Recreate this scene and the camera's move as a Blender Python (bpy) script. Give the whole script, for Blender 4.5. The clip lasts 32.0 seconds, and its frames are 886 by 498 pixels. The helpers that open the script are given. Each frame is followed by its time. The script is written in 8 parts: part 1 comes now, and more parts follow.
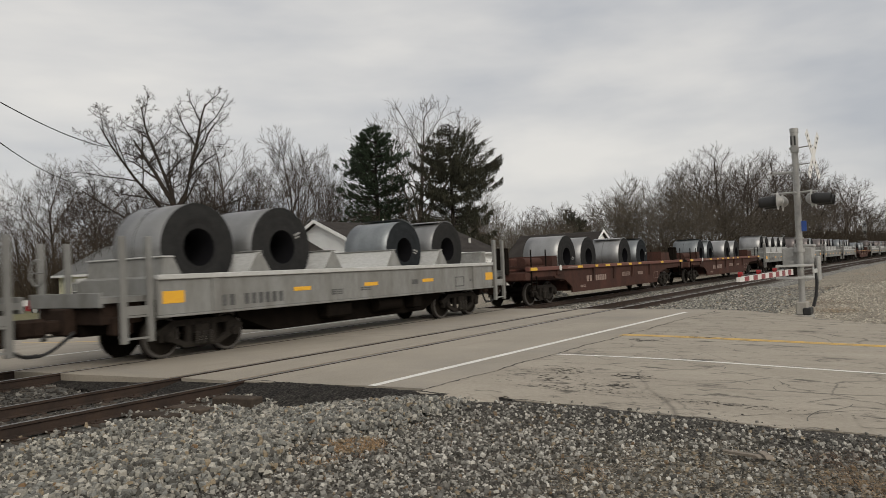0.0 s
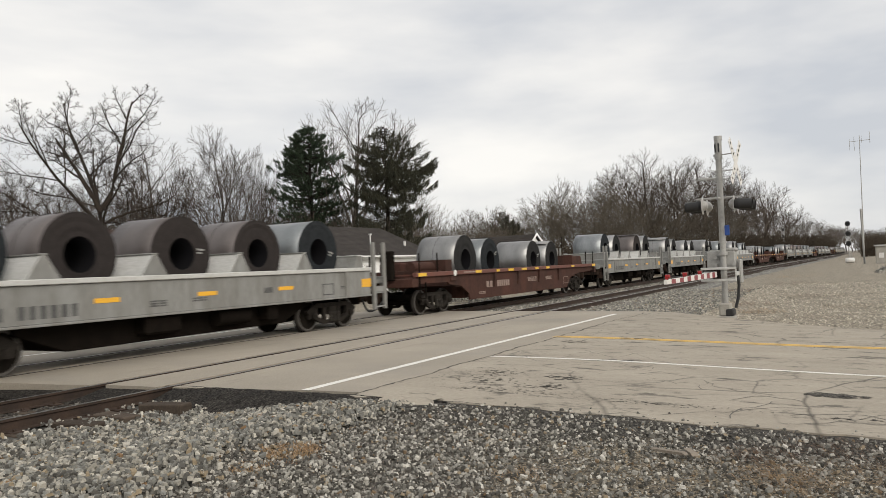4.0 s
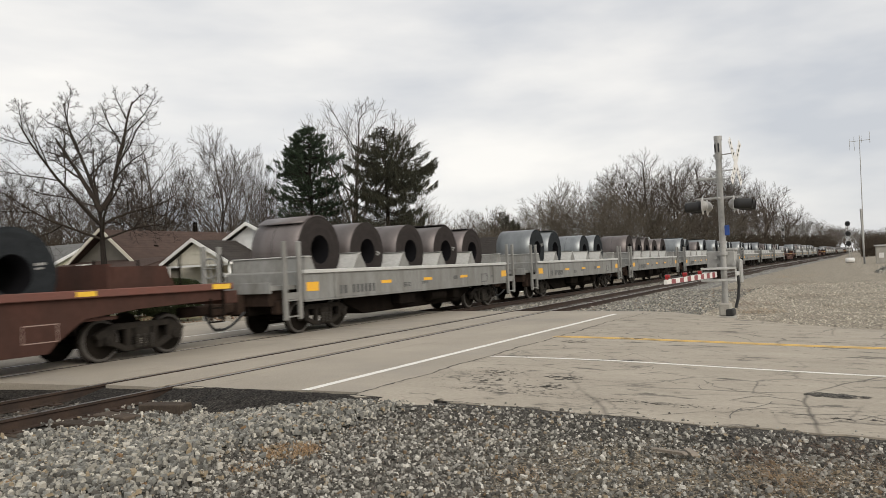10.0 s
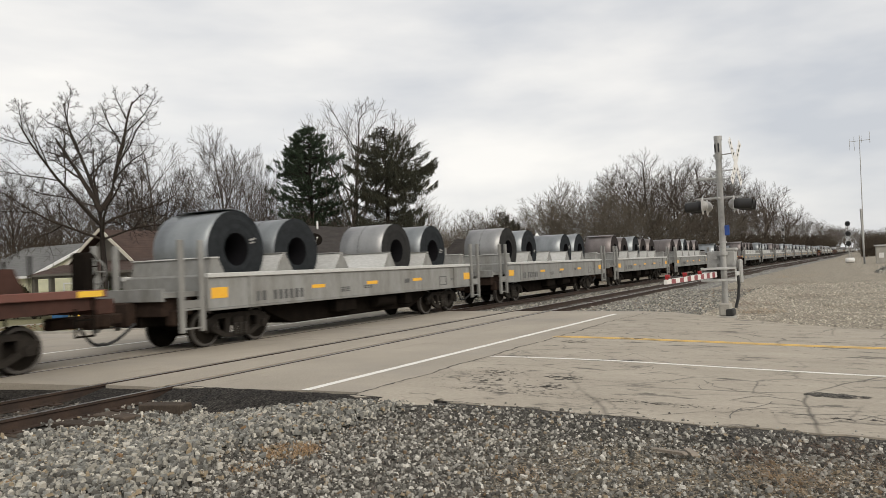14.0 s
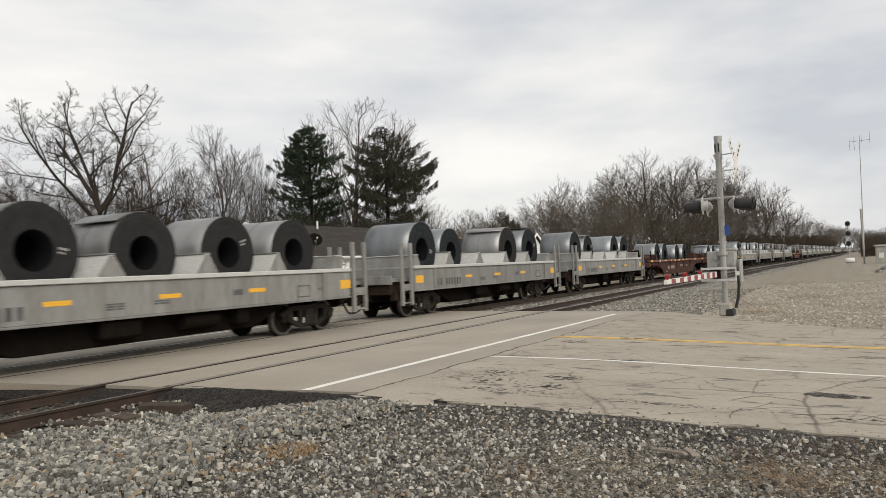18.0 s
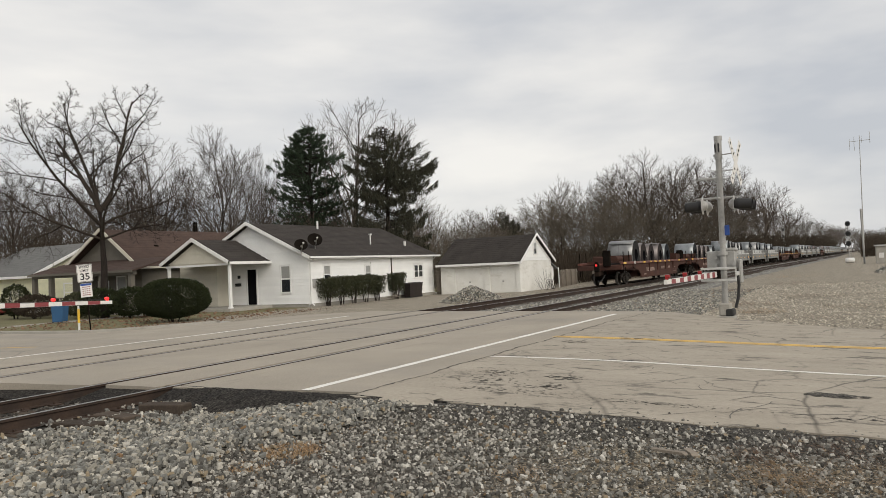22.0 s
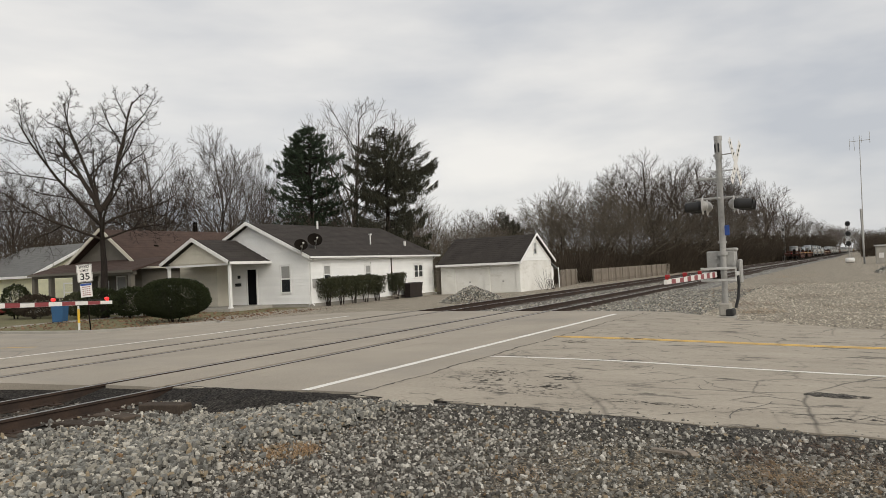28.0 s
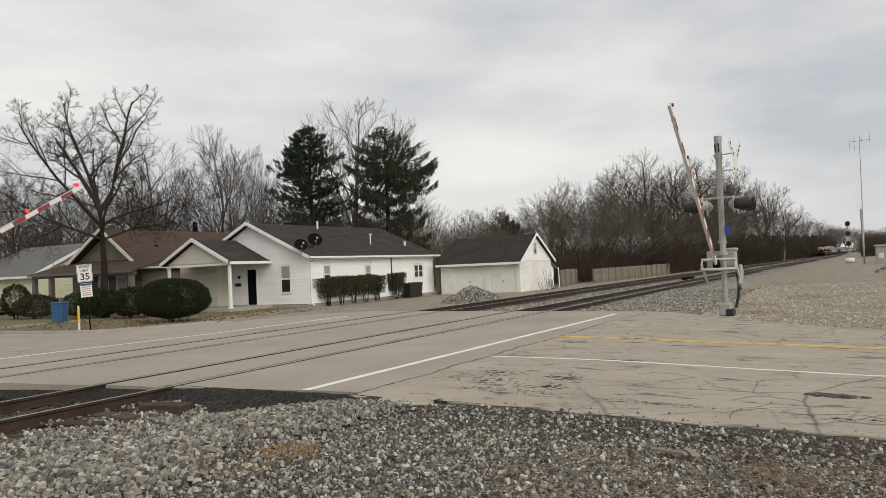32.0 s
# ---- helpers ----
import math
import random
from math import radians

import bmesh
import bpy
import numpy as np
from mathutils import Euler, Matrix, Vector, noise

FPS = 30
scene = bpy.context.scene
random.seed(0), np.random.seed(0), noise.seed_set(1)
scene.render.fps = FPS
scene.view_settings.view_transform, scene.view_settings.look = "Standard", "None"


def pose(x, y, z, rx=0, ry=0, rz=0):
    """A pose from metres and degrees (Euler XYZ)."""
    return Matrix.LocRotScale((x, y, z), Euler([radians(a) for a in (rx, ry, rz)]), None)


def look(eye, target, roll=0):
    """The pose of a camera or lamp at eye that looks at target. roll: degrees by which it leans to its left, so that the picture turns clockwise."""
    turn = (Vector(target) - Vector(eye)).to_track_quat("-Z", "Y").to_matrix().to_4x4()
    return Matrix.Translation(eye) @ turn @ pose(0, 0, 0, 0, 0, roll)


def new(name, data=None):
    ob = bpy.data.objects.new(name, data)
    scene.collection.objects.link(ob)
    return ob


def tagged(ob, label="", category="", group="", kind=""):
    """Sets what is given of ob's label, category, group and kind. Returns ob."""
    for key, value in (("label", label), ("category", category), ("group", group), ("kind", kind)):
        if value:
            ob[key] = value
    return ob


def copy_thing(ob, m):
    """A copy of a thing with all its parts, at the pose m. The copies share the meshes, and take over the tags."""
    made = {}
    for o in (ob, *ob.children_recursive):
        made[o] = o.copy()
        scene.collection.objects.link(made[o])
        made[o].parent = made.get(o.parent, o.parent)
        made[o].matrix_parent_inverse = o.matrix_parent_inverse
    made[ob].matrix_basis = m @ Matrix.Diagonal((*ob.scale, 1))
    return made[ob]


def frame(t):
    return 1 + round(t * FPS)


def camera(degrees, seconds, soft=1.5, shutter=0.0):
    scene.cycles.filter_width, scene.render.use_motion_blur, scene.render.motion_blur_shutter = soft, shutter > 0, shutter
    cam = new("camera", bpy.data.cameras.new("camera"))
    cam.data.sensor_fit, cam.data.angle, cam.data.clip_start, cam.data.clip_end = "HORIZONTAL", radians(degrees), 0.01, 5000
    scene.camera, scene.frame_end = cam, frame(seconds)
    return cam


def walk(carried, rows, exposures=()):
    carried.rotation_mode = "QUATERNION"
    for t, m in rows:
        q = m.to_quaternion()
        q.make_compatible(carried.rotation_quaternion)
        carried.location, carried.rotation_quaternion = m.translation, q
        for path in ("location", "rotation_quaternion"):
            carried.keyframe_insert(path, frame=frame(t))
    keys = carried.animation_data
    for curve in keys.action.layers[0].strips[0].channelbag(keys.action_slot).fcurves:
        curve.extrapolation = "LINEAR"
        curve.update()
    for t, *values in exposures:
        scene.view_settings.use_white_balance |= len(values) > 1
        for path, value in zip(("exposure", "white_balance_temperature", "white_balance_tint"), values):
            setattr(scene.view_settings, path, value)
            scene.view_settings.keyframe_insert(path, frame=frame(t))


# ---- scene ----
cam = camera(61.06, 32.0, soft=0.5, shutter=0.16)


def aim(yaw, pitch=1.4145, lean=-2.501):
    y, p = radians(yaw), radians(pitch)
    way = Vector((math.cos(y) * math.cos(p), math.sin(y) * math.cos(p), math.sin(p)))
    eye = Vector((0, 0, 1.70))
    return look(eye, eye + way * 10, lean)


YAW = 28.852
# the operator swings the camera to the right during the first second, then holds it still
SWING = ((0.0, 4.96), (0.1, 4.22), (0.2, 3.22), (0.3, 2.66), (0.4, 1.86), (0.5, 1.32), (0.6, 0.69), (0.8, 0.06), (1.0, -0.3),
         (1.25, -0.58), (1.5, -0.52), (1.75, -0.34), (2.0, -0.23), (2.25, 0.0), (2.5, 0.11), (3.0, 0.04), (3.5, 0.0), (5.5, 0.0), (32.0, 0.0))
walk(cam, [(t, aim(YAW + a)) for t, a in SWING],
     exposures=((0.0, -0.2, 6830, 10), (0.25, -0.28, 6830, 10), (0.45, 0.05, 6830, 10), (0.7, 0.2, 6830, 10), (19.8, 0.2, 6830, 10), (20.8, 0.14, 6830, 10), (22.5, 0.06, 6830, 10), (32.0, 0.03, 6830, 10)))

# ---- world and sun: a bright overcast winter day ----
SUN_AZ, SUN_EL = -118.0, 33.0
world = bpy.data.worlds.new("overcast_sky")
scene.world = world
world.use_nodes = True
wn, wl = world.node_tree.nodes, world.node_tree.links
wn.clear()
w_out, w_bg = wn.new("ShaderNodeOutputWorld"), wn.new("ShaderNodeBackground")
sky = wn.new("ShaderNodeTexSky")
sky.sky_type, sky.sun_disc, sky.sun_elevation, sky.sun_rotation = "NISHITA", False, radians(SUN_EL), radians(90 - SUN_AZ)
w_co = wn.new("ShaderNodeTexCoord")
w_map = wn.new("ShaderNodeMapping")
w_map.inputs["Scale"].default_value = (1.0, 1.6, 5.0)
w_map.inputs["Rotation"].default_value = (0.0, 0.12, 0.5)
w_noise = wn.new("ShaderNodeTexNoise")
w_noise.inputs["Scale"].default_value, w_noise.inputs["Detail"].default_value, w_noise.inputs["Roughness"].default_value = 1.5, 5.0, 0.5
w_ramp = wn.new("ShaderNodeValToRGB")
w_ramp.color_ramp.elements[0].position, w_ramp.color_ramp.elements[0].color = 0.34, (0.53, 0.565, 0.625, 1)
w_ramp.color_ramp.elements[1].position, w_ramp.color_ramp.elements[1].color = 0.66, (0.87, 0.87, 0.865, 1)
w_dim = wn.new("ShaderNodeVectorMath")
w_dim.operation = "SCALE"
w_dim.inputs["Scale"].default_value = 0.10
w_mix = wn.new("ShaderNodeMixRGB")
w_mix.inputs["Fac"].default_value = 0.93
wl.new(w_co.outputs["Generated"], w_map.inputs["Vector"])
wl.new(w_map.outputs["Vector"], w_noise.inputs["Vector"])
wl.new(w_noise.outputs["Fac"], w_ramp.inputs["Fac"])
wl.new(sky.outputs["Color"], w_dim.inputs[0])
wl.new(w_dim.outputs["Vector"], w_mix.inputs["Color1"])
wl.new(w_ramp.outputs["Color"], w_mix.inputs["Color2"])
wl.new(w_mix.outputs["Color"], w_bg.inputs["Color"])
w_bg.inputs["Strength"].default_value = 1.0
wl.new(w_bg.outputs["Background"], w_out.inputs["Surface"])

sun = new("sun", bpy.data.lights.new("sun", "SUN"))
sun.data.energy, sun.data.angle, sun.data.color = 1.72, radians(40), (1.0, 0.96, 0.9)
sun.rotation_euler = Vector((-math.cos(radians(SUN_AZ)) * math.cos(radians(SUN_EL)), -math.sin(radians(SUN_AZ)) * math.cos(radians(SUN_EL)),
                             -math.sin(radians(SUN_EL)))).to_track_quat("-Z", "Y").to_euler()

# ---- materials ----


def mat(name, base, rough=0.7, metal=0.0, var=None, scale=6.0, amount=0.5, bump=0.0, fine=40.0, isle=0.0, spec=0.4, glow=None, tint=0.0, stretch=None, third=None):
    """A surface with two scales of change: broad stains towards var, fine grain, and relief."""
    m = bpy.data.materials.new(name)
    m.use_nodes = True
    n, l = m.node_tree.nodes, m.node_tree.links
    b = n["Principled BSDF"]
    b.inputs["Roughness"].default_value, b.inputs["Metallic"].default_value = rough, metal
    b.inputs["Specular IOR Level"].default_value = spec
    col = (*base, 1)
    co = n.new("ShaderNodeTexCoord")
    src = co.outputs["Object"]
    if stretch:
        mp = n.new("ShaderNodeMapping")
        mp.inputs["Scale"].default_value = stretch
        l.new(src, mp.inputs["Vector"])
        src = mp.outputs["Vector"]
    big, small = n.new("ShaderNodeTexNoise"), n.new("ShaderNodeTexNoise")
    for node, s, d in ((big, scale, 6.0), (small, fine, 4.0)):
        node.inputs["Scale"].default_value, node.inputs["Detail"].default_value, node.inputs["Roughness"].default_value = s, d, 0.62
        l.new(src, node.inputs["Vector"])
    var = var or tuple(c * 0.6 for c in base)
    ramp = n.new("ShaderNodeValToRGB")
    e = ramp.color_ramp.elements
    e[0].position, e[1].position = 0.5 - 0.22, 0.5 + 0.22
    e[0].color, e[1].color = (0, 0, 0, 1), (amount, amount, amount, 1)
    l.new(big.outputs["Fac"], ramp.inputs["Fac"])
    mix = n.new("ShaderNodeMixRGB")
    mix.inputs["Color1"].default_value, mix.inputs["Color2"].default_value = col, (*var, 1)
    l.new(ramp.outputs["Color"], mix.inputs["Fac"])
    grain = n.new("ShaderNodeMixRGB")
    grain.blend_type = "OVERLAY"
    grain.inputs["Fac"].default_value = 0.35
    l.new(mix.outputs["Color"], grain.inputs["Color1"])
    l.new(small.outputs["Fac"], grain.inputs["Color2"])
    last = grain.outputs["Color"]
    if isle or tint:
        pick = n.new("ShaderNodeNewGeometry").outputs["Random Per Island"] if isle else n.new("ShaderNodeObjectInfo").outputs["Random"]
        k = isle or tint
        mr = n.new("ShaderNodeMapRange")
        mr.inputs["To Min"].default_value, mr.inputs["To Max"].default_value = 1 - k, 1 + k
        l.new(pick, mr.inputs["Value"])
        sc = n.new("ShaderNodeVectorMath")
        sc.operation = "SCALE"
        l.new(last, sc.inputs[0])
        l.new(mr.outputs["Result"], sc.inputs["Scale"])
        last = sc.outputs["Vector"]
        if third:
            wh = n.new("ShaderNodeTexWhiteNoise")
            wh.noise_dimensions = "1D"
            l.new(pick, wh.inputs["W"])
            gt = n.new("ShaderNodeMath")
            gt.operation = "GREATER_THAN"
            gt.inputs[1].default_value = third[3]
            l.new(wh.outputs["Value"], gt.inputs[0])
            m3 = n.new("ShaderNodeMixRGB")
            m3.inputs["Color2"].default_value = (*third[:3], 1)
            l.new(gt.outputs["Value"], m3.inputs["Fac"])
            l.new(last, m3.inputs["Color1"])
            last = m3.outputs["Color"]
    l.new(last, b.inputs["Base Color"])
    if bump:
        bp = n.new("ShaderNodeBump")
        bp.inputs["Strength"].default_value, bp.inputs["Distance"].default_value = 0.6, bump
        l.new(small.outputs["Fac"], bp.inputs["Height"])
        l.new(bp.outputs["Normal"], b.inputs["Normal"])
    if glow:
        b.inputs["Emission Color"].default_value, b.inputs["Emission Strength"].default_value = (*glow[:3], 1), glow[3]
    return m


M_ROAD = mat("worn_concrete_road", (0.372, 0.328, 0.266), 0.85, var=(0.265, 0.236, 0.192), scale=0.4, amount=0.85, bump=0.004, fine=30)
M_ASPHALT = mat("cracked_asphalt", (0.385, 0.342, 0.278), 0.9, var=(0.27, 0.236, 0.188), scale=0.9, amount=0.75, bump=0.008, fine=26, stretch=(1.5, 0.5, 1))
M_DARKPATCH = mat("dark_asphalt_apron", (0.024, 0.022, 0.02), 0.95, spec=0.15, var=(0.06, 0.054, 0.047), scale=2.5, amount=0.8, bump=0.012, fine=40)
M_SOIL = mat("gravelly_soil", (0.43, 0.38, 0.30), 0.95, var=(0.29, 0.25, 0.19), scale=0.7, amount=0.8, bump=0.03, fine=22)
M_DARKSOIL = mat("dark_gravelly_soil", (0.15, 0.132, 0.11), 0.95, var=(0.085, 0.073, 0.06), scale=1.5, amount=0.8, bump=0.03, fine=30)


def stone_mat(name, tones):
    """Crushed stone: each piece takes one of several tones, with a dusty grain over it."""
    m = mat(name, (0.5, 0.5, 0.5), 0.85, var=(0.36, 0.35, 0.33), scale=14, amount=0.8, fine=70, spec=0.3, bump=0.003)
    n, l = m.node_tree.nodes, m.node_tree.links
    b = n["Principled BSDF"]
    grain_out = b.inputs["Base Color"].links[0].from_socket
    ramp = n.new("ShaderNodeValToRGB")
    ramp.color_ramp.interpolation = "CONSTANT"
    e = ramp.color_ramp.elements
    e[0].position, e[0].color = 0.0, (*tones[0][1:], 1)
    at = tones[0][0]
    e[1].position, e[1].color = at, (*tones[1][1:], 1)
    at += tones[1][0]
    for share, *c in tones[2:]:
        x = e.new(min(at, 0.999))
        x.color = (*c, 1)
        at += share
    l.new(n.new("ShaderNodeNewGeometry").outputs["Random Per Island"], ramp.inputs["Fac"])
    mul = n.new("ShaderNodeMixRGB")
    mul.blend_type = "MULTIPLY"
    mul.inputs["Fac"].default_value = 1.0
    dbl = n.new("ShaderNodeVectorMath")
    dbl.operation = "SCALE"
    dbl.inputs["Scale"].default_value = 2.2
    l.new(grain_out, dbl.inputs[0])
    l.new(ramp.outputs["Color"], mul.inputs["Color1"])
    l.new(dbl.outputs["Vector"], mul.inputs["Color2"])
    l.new(mul.outputs["Color"], b.inputs["Base Color"])
    return m


M_STONE = stone_mat("grey_ballast_stone", ((0.16, 0.088, 0.084, 0.075), (0.22, 0.160, 0.157, 0.143), (0.2, 0.224, 0.224, 0.206), (0.19, 0.296, 0.283, 0.247), (0.13, 0.400, 0.377, 0.330), (0.05, 0.512, 0.487, 0.427), (0.04, 0.272, 0.220, 0.150), (0.01, 0.208, 0.133, 0.075)))
M_PEBBLE = stone_mat("small_grey_pebble", ((0.24, 0.07, 0.066, 0.058), (0.22, 0.14, 0.134, 0.12), (0.2, 0.23, 0.222, 0.2), (0.16, 0.33, 0.318, 0.285), (0.12, 0.5, 0.48, 0.435), (0.04, 0.27, 0.22, 0.155), (0.02, 0.17, 0.12, 0.075)))
M_DARKSTONE = stone_mat("sooty_ballast_stone", ((0.35, 0.03, 0.027, 0.024), (0.3, 0.06, 0.054, 0.047), (0.2, 0.10, 0.09, 0.078), (0.15, 0.2, 0.19, 0.17)))
M_BED = mat("ballast_bed", (0.32, 0.31, 0.28), 0.95, var=(0.2, 0.185, 0.16), scale=1.2, amount=0.6, bump=0.05, fine=14)
# darker copy of the bed, painting in the shade between the loose stones
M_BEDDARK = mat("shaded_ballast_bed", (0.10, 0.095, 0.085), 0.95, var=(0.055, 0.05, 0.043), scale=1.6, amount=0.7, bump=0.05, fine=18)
M_TARGRIT = mat("tar_black_grit", (0.07, 0.063, 0.054), 0.95, var=(0.13, 0.118, 0.1), scale=1.4, amount=0.7, bump=0.03, fine=30)
M_GRASS = mat("winter_grass", (0.115, 0.118, 0.05), 0.95, var=(0.2, 0.165, 0.095), scale=1.1, amount=0.8, bump=0.03, fine=25)
M_DRYGRASS = mat("dry_straw_grass", (0.36, 0.25, 0.14), 0.9, var=(0.24, 0.14, 0.075), scale=5, amount=0.7, isle=0.4)
M_LEAFLITTER = mat("dead_leaves", (0.2, 0.12, 0.07), 0.9, var=(0.1, 0.06, 0.04), scale=4, amount=0.8, isle=0.5)
M_PAINT_W = mat("white_road_paint", (0.82, 0.80, 0.75), 0.7, var=(0.6, 0.58, 0.52), scale=2.2, amount=0.7, fine=60)
M_PAINT_Y = mat("yellow_road_paint", (0.74, 0.46, 0.09), 0.7, var=(0.6, 0.4, 0.16), scale=2.0, amount=0.9, fine=60)
M_RAIL_SIDE = mat("rusted_rail_web", (0.03, 0.022, 0.018), 0.8, 0.2, var=(0.10, 0.06, 0.04), scale=3, amount=0.5)
M_RAIL_TOP = mat("polished_rail_head", (0.42, 0.41, 0.40), 0.35, 1.0, var=(0.25, 0.24, 0.23), scale=2, amount=0.5)
M_TIE = mat("creosoted_timber_tie", (0.05, 0.039, 0.031), 0.9, spec=0.15, var=(0.1, 0.078, 0.06), scale=5, amount=0.7, bump=0.01, tint=0.3, stretch=(1, 0.2, 1))
M_YARDSTONE = mat("pale_yard_gravel", (0.46, 0.42, 0.35), 0.9, var=(0.30, 0.27, 0.22), scale=9, amount=0.6, fine=60, isle=0.5)
M_RUBBER = mat("dark_flangeway_rubber", (0.012, 0.011, 0.01), 0.9, var=(0.03, 0.028, 0.025), scale=3, amount=0.6)
M_GREYPAINT = mat("weathered_grey_wagon_paint", (0.265, 0.268, 0.256), 0.65, spec=0.2, var=(0.145, 0.136, 0.12), scale=1.6, amount=0.85, fine=14, tint=0.08, stretch=(1.6, 1, 0.3))
M_SADDLE = mat("pale_grey_saddle_steel", (0.5, 0.5, 0.485), 0.55, var=(0.42, 0.41, 0.37), scale=2.4, amount=0.6, fine=20, stretch=(1.5, 0.4, 1))
M_REDPAINT = mat("faded_oxide_red_paint", (0.09, 0.042, 0.032), 0.8, spec=0.1, var=(0.045, 0.028, 0.023), scale=1.2, amount=0.95, fine=14, tint=0.12, stretch=(1, 1, 0.5), bump=0.003)
M_REDTOP = mat("dusty_red_deck_paint", (0.16, 0.058, 0.043), 0.75, var=(0.11, 0.064, 0.052), scale=2, amount=0.7, fine=20)
# brake dust, blackened further to carry the shade under the wagons
M_GRIME = mat("brake_dust_and_shade", (0.008, 0.007, 0.006), 1.0, spec=0.02, var=(0.018, 0.014, 0.011), scale=3, amount=0.7, bump=0.004)
M_CASTING = mat("dusty_cast_steel", (0.02, 0.018, 0.016), 0.95, spec=0.1, var=(0.045, 0.038, 0.031), scale=5, amount=0.7, bump=0.004)
# wheel steel, its colour lowered for the same under-wagon shade
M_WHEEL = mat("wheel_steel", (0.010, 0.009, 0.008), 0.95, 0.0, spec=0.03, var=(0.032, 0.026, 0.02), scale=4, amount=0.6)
M_TREAD = mat("worn_wheel_tread", (0.11, 0.10, 0.09), 0.6, 0.3, var=(0.05, 0.043, 0.036), scale=4)
M_SPRING = mat("dusty_spring_steel", (0.028, 0.025, 0.022), 0.85, 0.0, spec=0.2, var=(0.06, 0.052, 0.042), scale=8, amount=0.6)
M_ORANGE = mat("orange_yellow_reflector", (0.80, 0.42, 0.03), 0.45, var=(0.65, 0.34, 0.06), scale=3, amount=0.5)
M_YELLOW = mat("yellow_reflector", (0.80, 0.50, 0.04), 0.45, var=(0.6, 0.36, 0.06), scale=3, amount=0.6)
M_LETTER = mat("black_stencil_paint", (0.05, 0.05, 0.05), 0.7, var=(0.2, 0.2, 0.19), scale=5, amount=0.5)
M_LETTER_W = mat("worn_white_stencil", (0.33, 0.26, 0.22), 0.8, var=(0.2, 0.12, 0.1), scale=6, amount=0.8)
M_COIL = [mat("blue_grey_steel_coil", (0.26, 0.275, 0.28), 0.38, 0.6, var=(0.13, 0.143, 0.148), scale=0.9, amount=0.8, fine=30, tint=0.18, stretch=(0.6, 2.0, 0.6)),
          mat("mid_grey_steel_coil", (0.30, 0.30, 0.295), 0.38, 0.6, var=(0.17, 0.17, 0.168), scale=0.9, amount=0.8, fine=30, tint=0.18, stretch=(0.6, 2.0, 0.6)),
          mat("brownish_mill_scale_coil", (0.17, 0.15, 0.145), 0.42, 0.5, var=(0.10, 0.085, 0.08), scale=0.9, amount=0.8, fine=30, tint=0.15, stretch=(0.6, 2.0, 0.6))]
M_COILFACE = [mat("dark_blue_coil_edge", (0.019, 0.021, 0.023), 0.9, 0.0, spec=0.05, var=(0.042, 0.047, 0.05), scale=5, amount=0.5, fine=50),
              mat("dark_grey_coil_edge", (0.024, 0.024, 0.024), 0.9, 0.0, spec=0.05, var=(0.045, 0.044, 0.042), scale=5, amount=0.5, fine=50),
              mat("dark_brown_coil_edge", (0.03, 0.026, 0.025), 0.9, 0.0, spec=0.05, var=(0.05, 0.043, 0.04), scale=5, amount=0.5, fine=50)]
M_ALU = mat("galvanised_steel", (0.40, 0.395, 0.375), 0.55, 0.3, var=(0.25, 0.245, 0.23), scale=6, amount=0.6)
M_BLACK = mat("matt_black_paint", (0.025, 0.025, 0.025), 0.6)
M_WHITE = mat("white_enamel", (0.72, 0.71, 0.68), 0.5, var=(0.55, 0.53, 0.49), scale=4, amount=0.5)
M_REDSTRIPE = mat("red_reflective_stripe", (0.25, 0.04, 0.045), 0.55, var=(0.20, 0.07, 0.07), scale=5, amount=0.5)
M_REDLAMP_ON = mat("lit_red_lamp", (0.8, 0.05, 0.05), 0.3, glow=(1.0, 0.03, 0.03, 0.7))
M_REDLAMP = mat("red_lamp_lens", (0.3, 0.02, 0.02), 0.25)
M_SIDING = mat("white_vinyl_siding", (0.88, 0.88, 0.86), 0.6, var=(0.76, 0.76, 0.73), scale=1.4, amount=0.5, fine=20, tint=0.03)
M_TRIM = mat("white_trim_paint", (0.83, 0.83, 0.81), 0.5, var=(0.66, 0.65, 0.62), scale=2, amount=0.5)
M_CREAM = mat("pale_yellow_siding", (0.74, 0.73, 0.52), 0.65, var=(0.55, 0.54, 0.4), scale=1.4, amount=0.5, tint=0.04)
M_BEIGE = mat("cream_beige_siding", (0.66, 0.62, 0.52), 0.65, var=(0.52, 0.49, 0.41), scale=1.4, amount=0.5, tint=0.04)
M_BLIND = mat("grey_window_blind", (0.33, 0.33, 0.31), 0.4, var=(0.24, 0.24, 0.225), scale=3)
M_TAN = mat("greyish_tan_siding", (0.16, 0.145, 0.118), 0.7, var=(0.135, 0.12, 0.098), scale=1.4, amount=0.6, tint=0.04)
M_SHINGLE = mat("charcoal_asphalt_shingle", (0.032, 0.028, 0.026), 0.95, spec=0.15, var=(0.06, 0.053, 0.047), scale=1.1, amount=0.7, fine=18, bump=0.006, tint=0.15)
M_SHINGLE_B = mat("brown_asphalt_shingle", (0.085, 0.058, 0.048), 0.95, spec=0.15, var=(0.05, 0.036, 0.031), scale=1.1, amount=0.7, fine=18, bump=0.006, tint=0.15)
M_SHINGLE_G = mat("pale_grey_shingle", (0.15, 0.15, 0.145), 0.95, spec=0.15, var=(0.10, 0.10, 0.097), scale=1.1, amount=0.7, fine=18, tint=0.15)
M_GLASS = mat("dark_window_glass", (0.03, 0.033, 0.036), 0.08, spec=0.9)
# flat black that paints in shade: inside the coil bores and the doorway
M_DARK = mat("painted_interior_shade", (0.008, 0.008, 0.009), 0.95, spec=0.02)
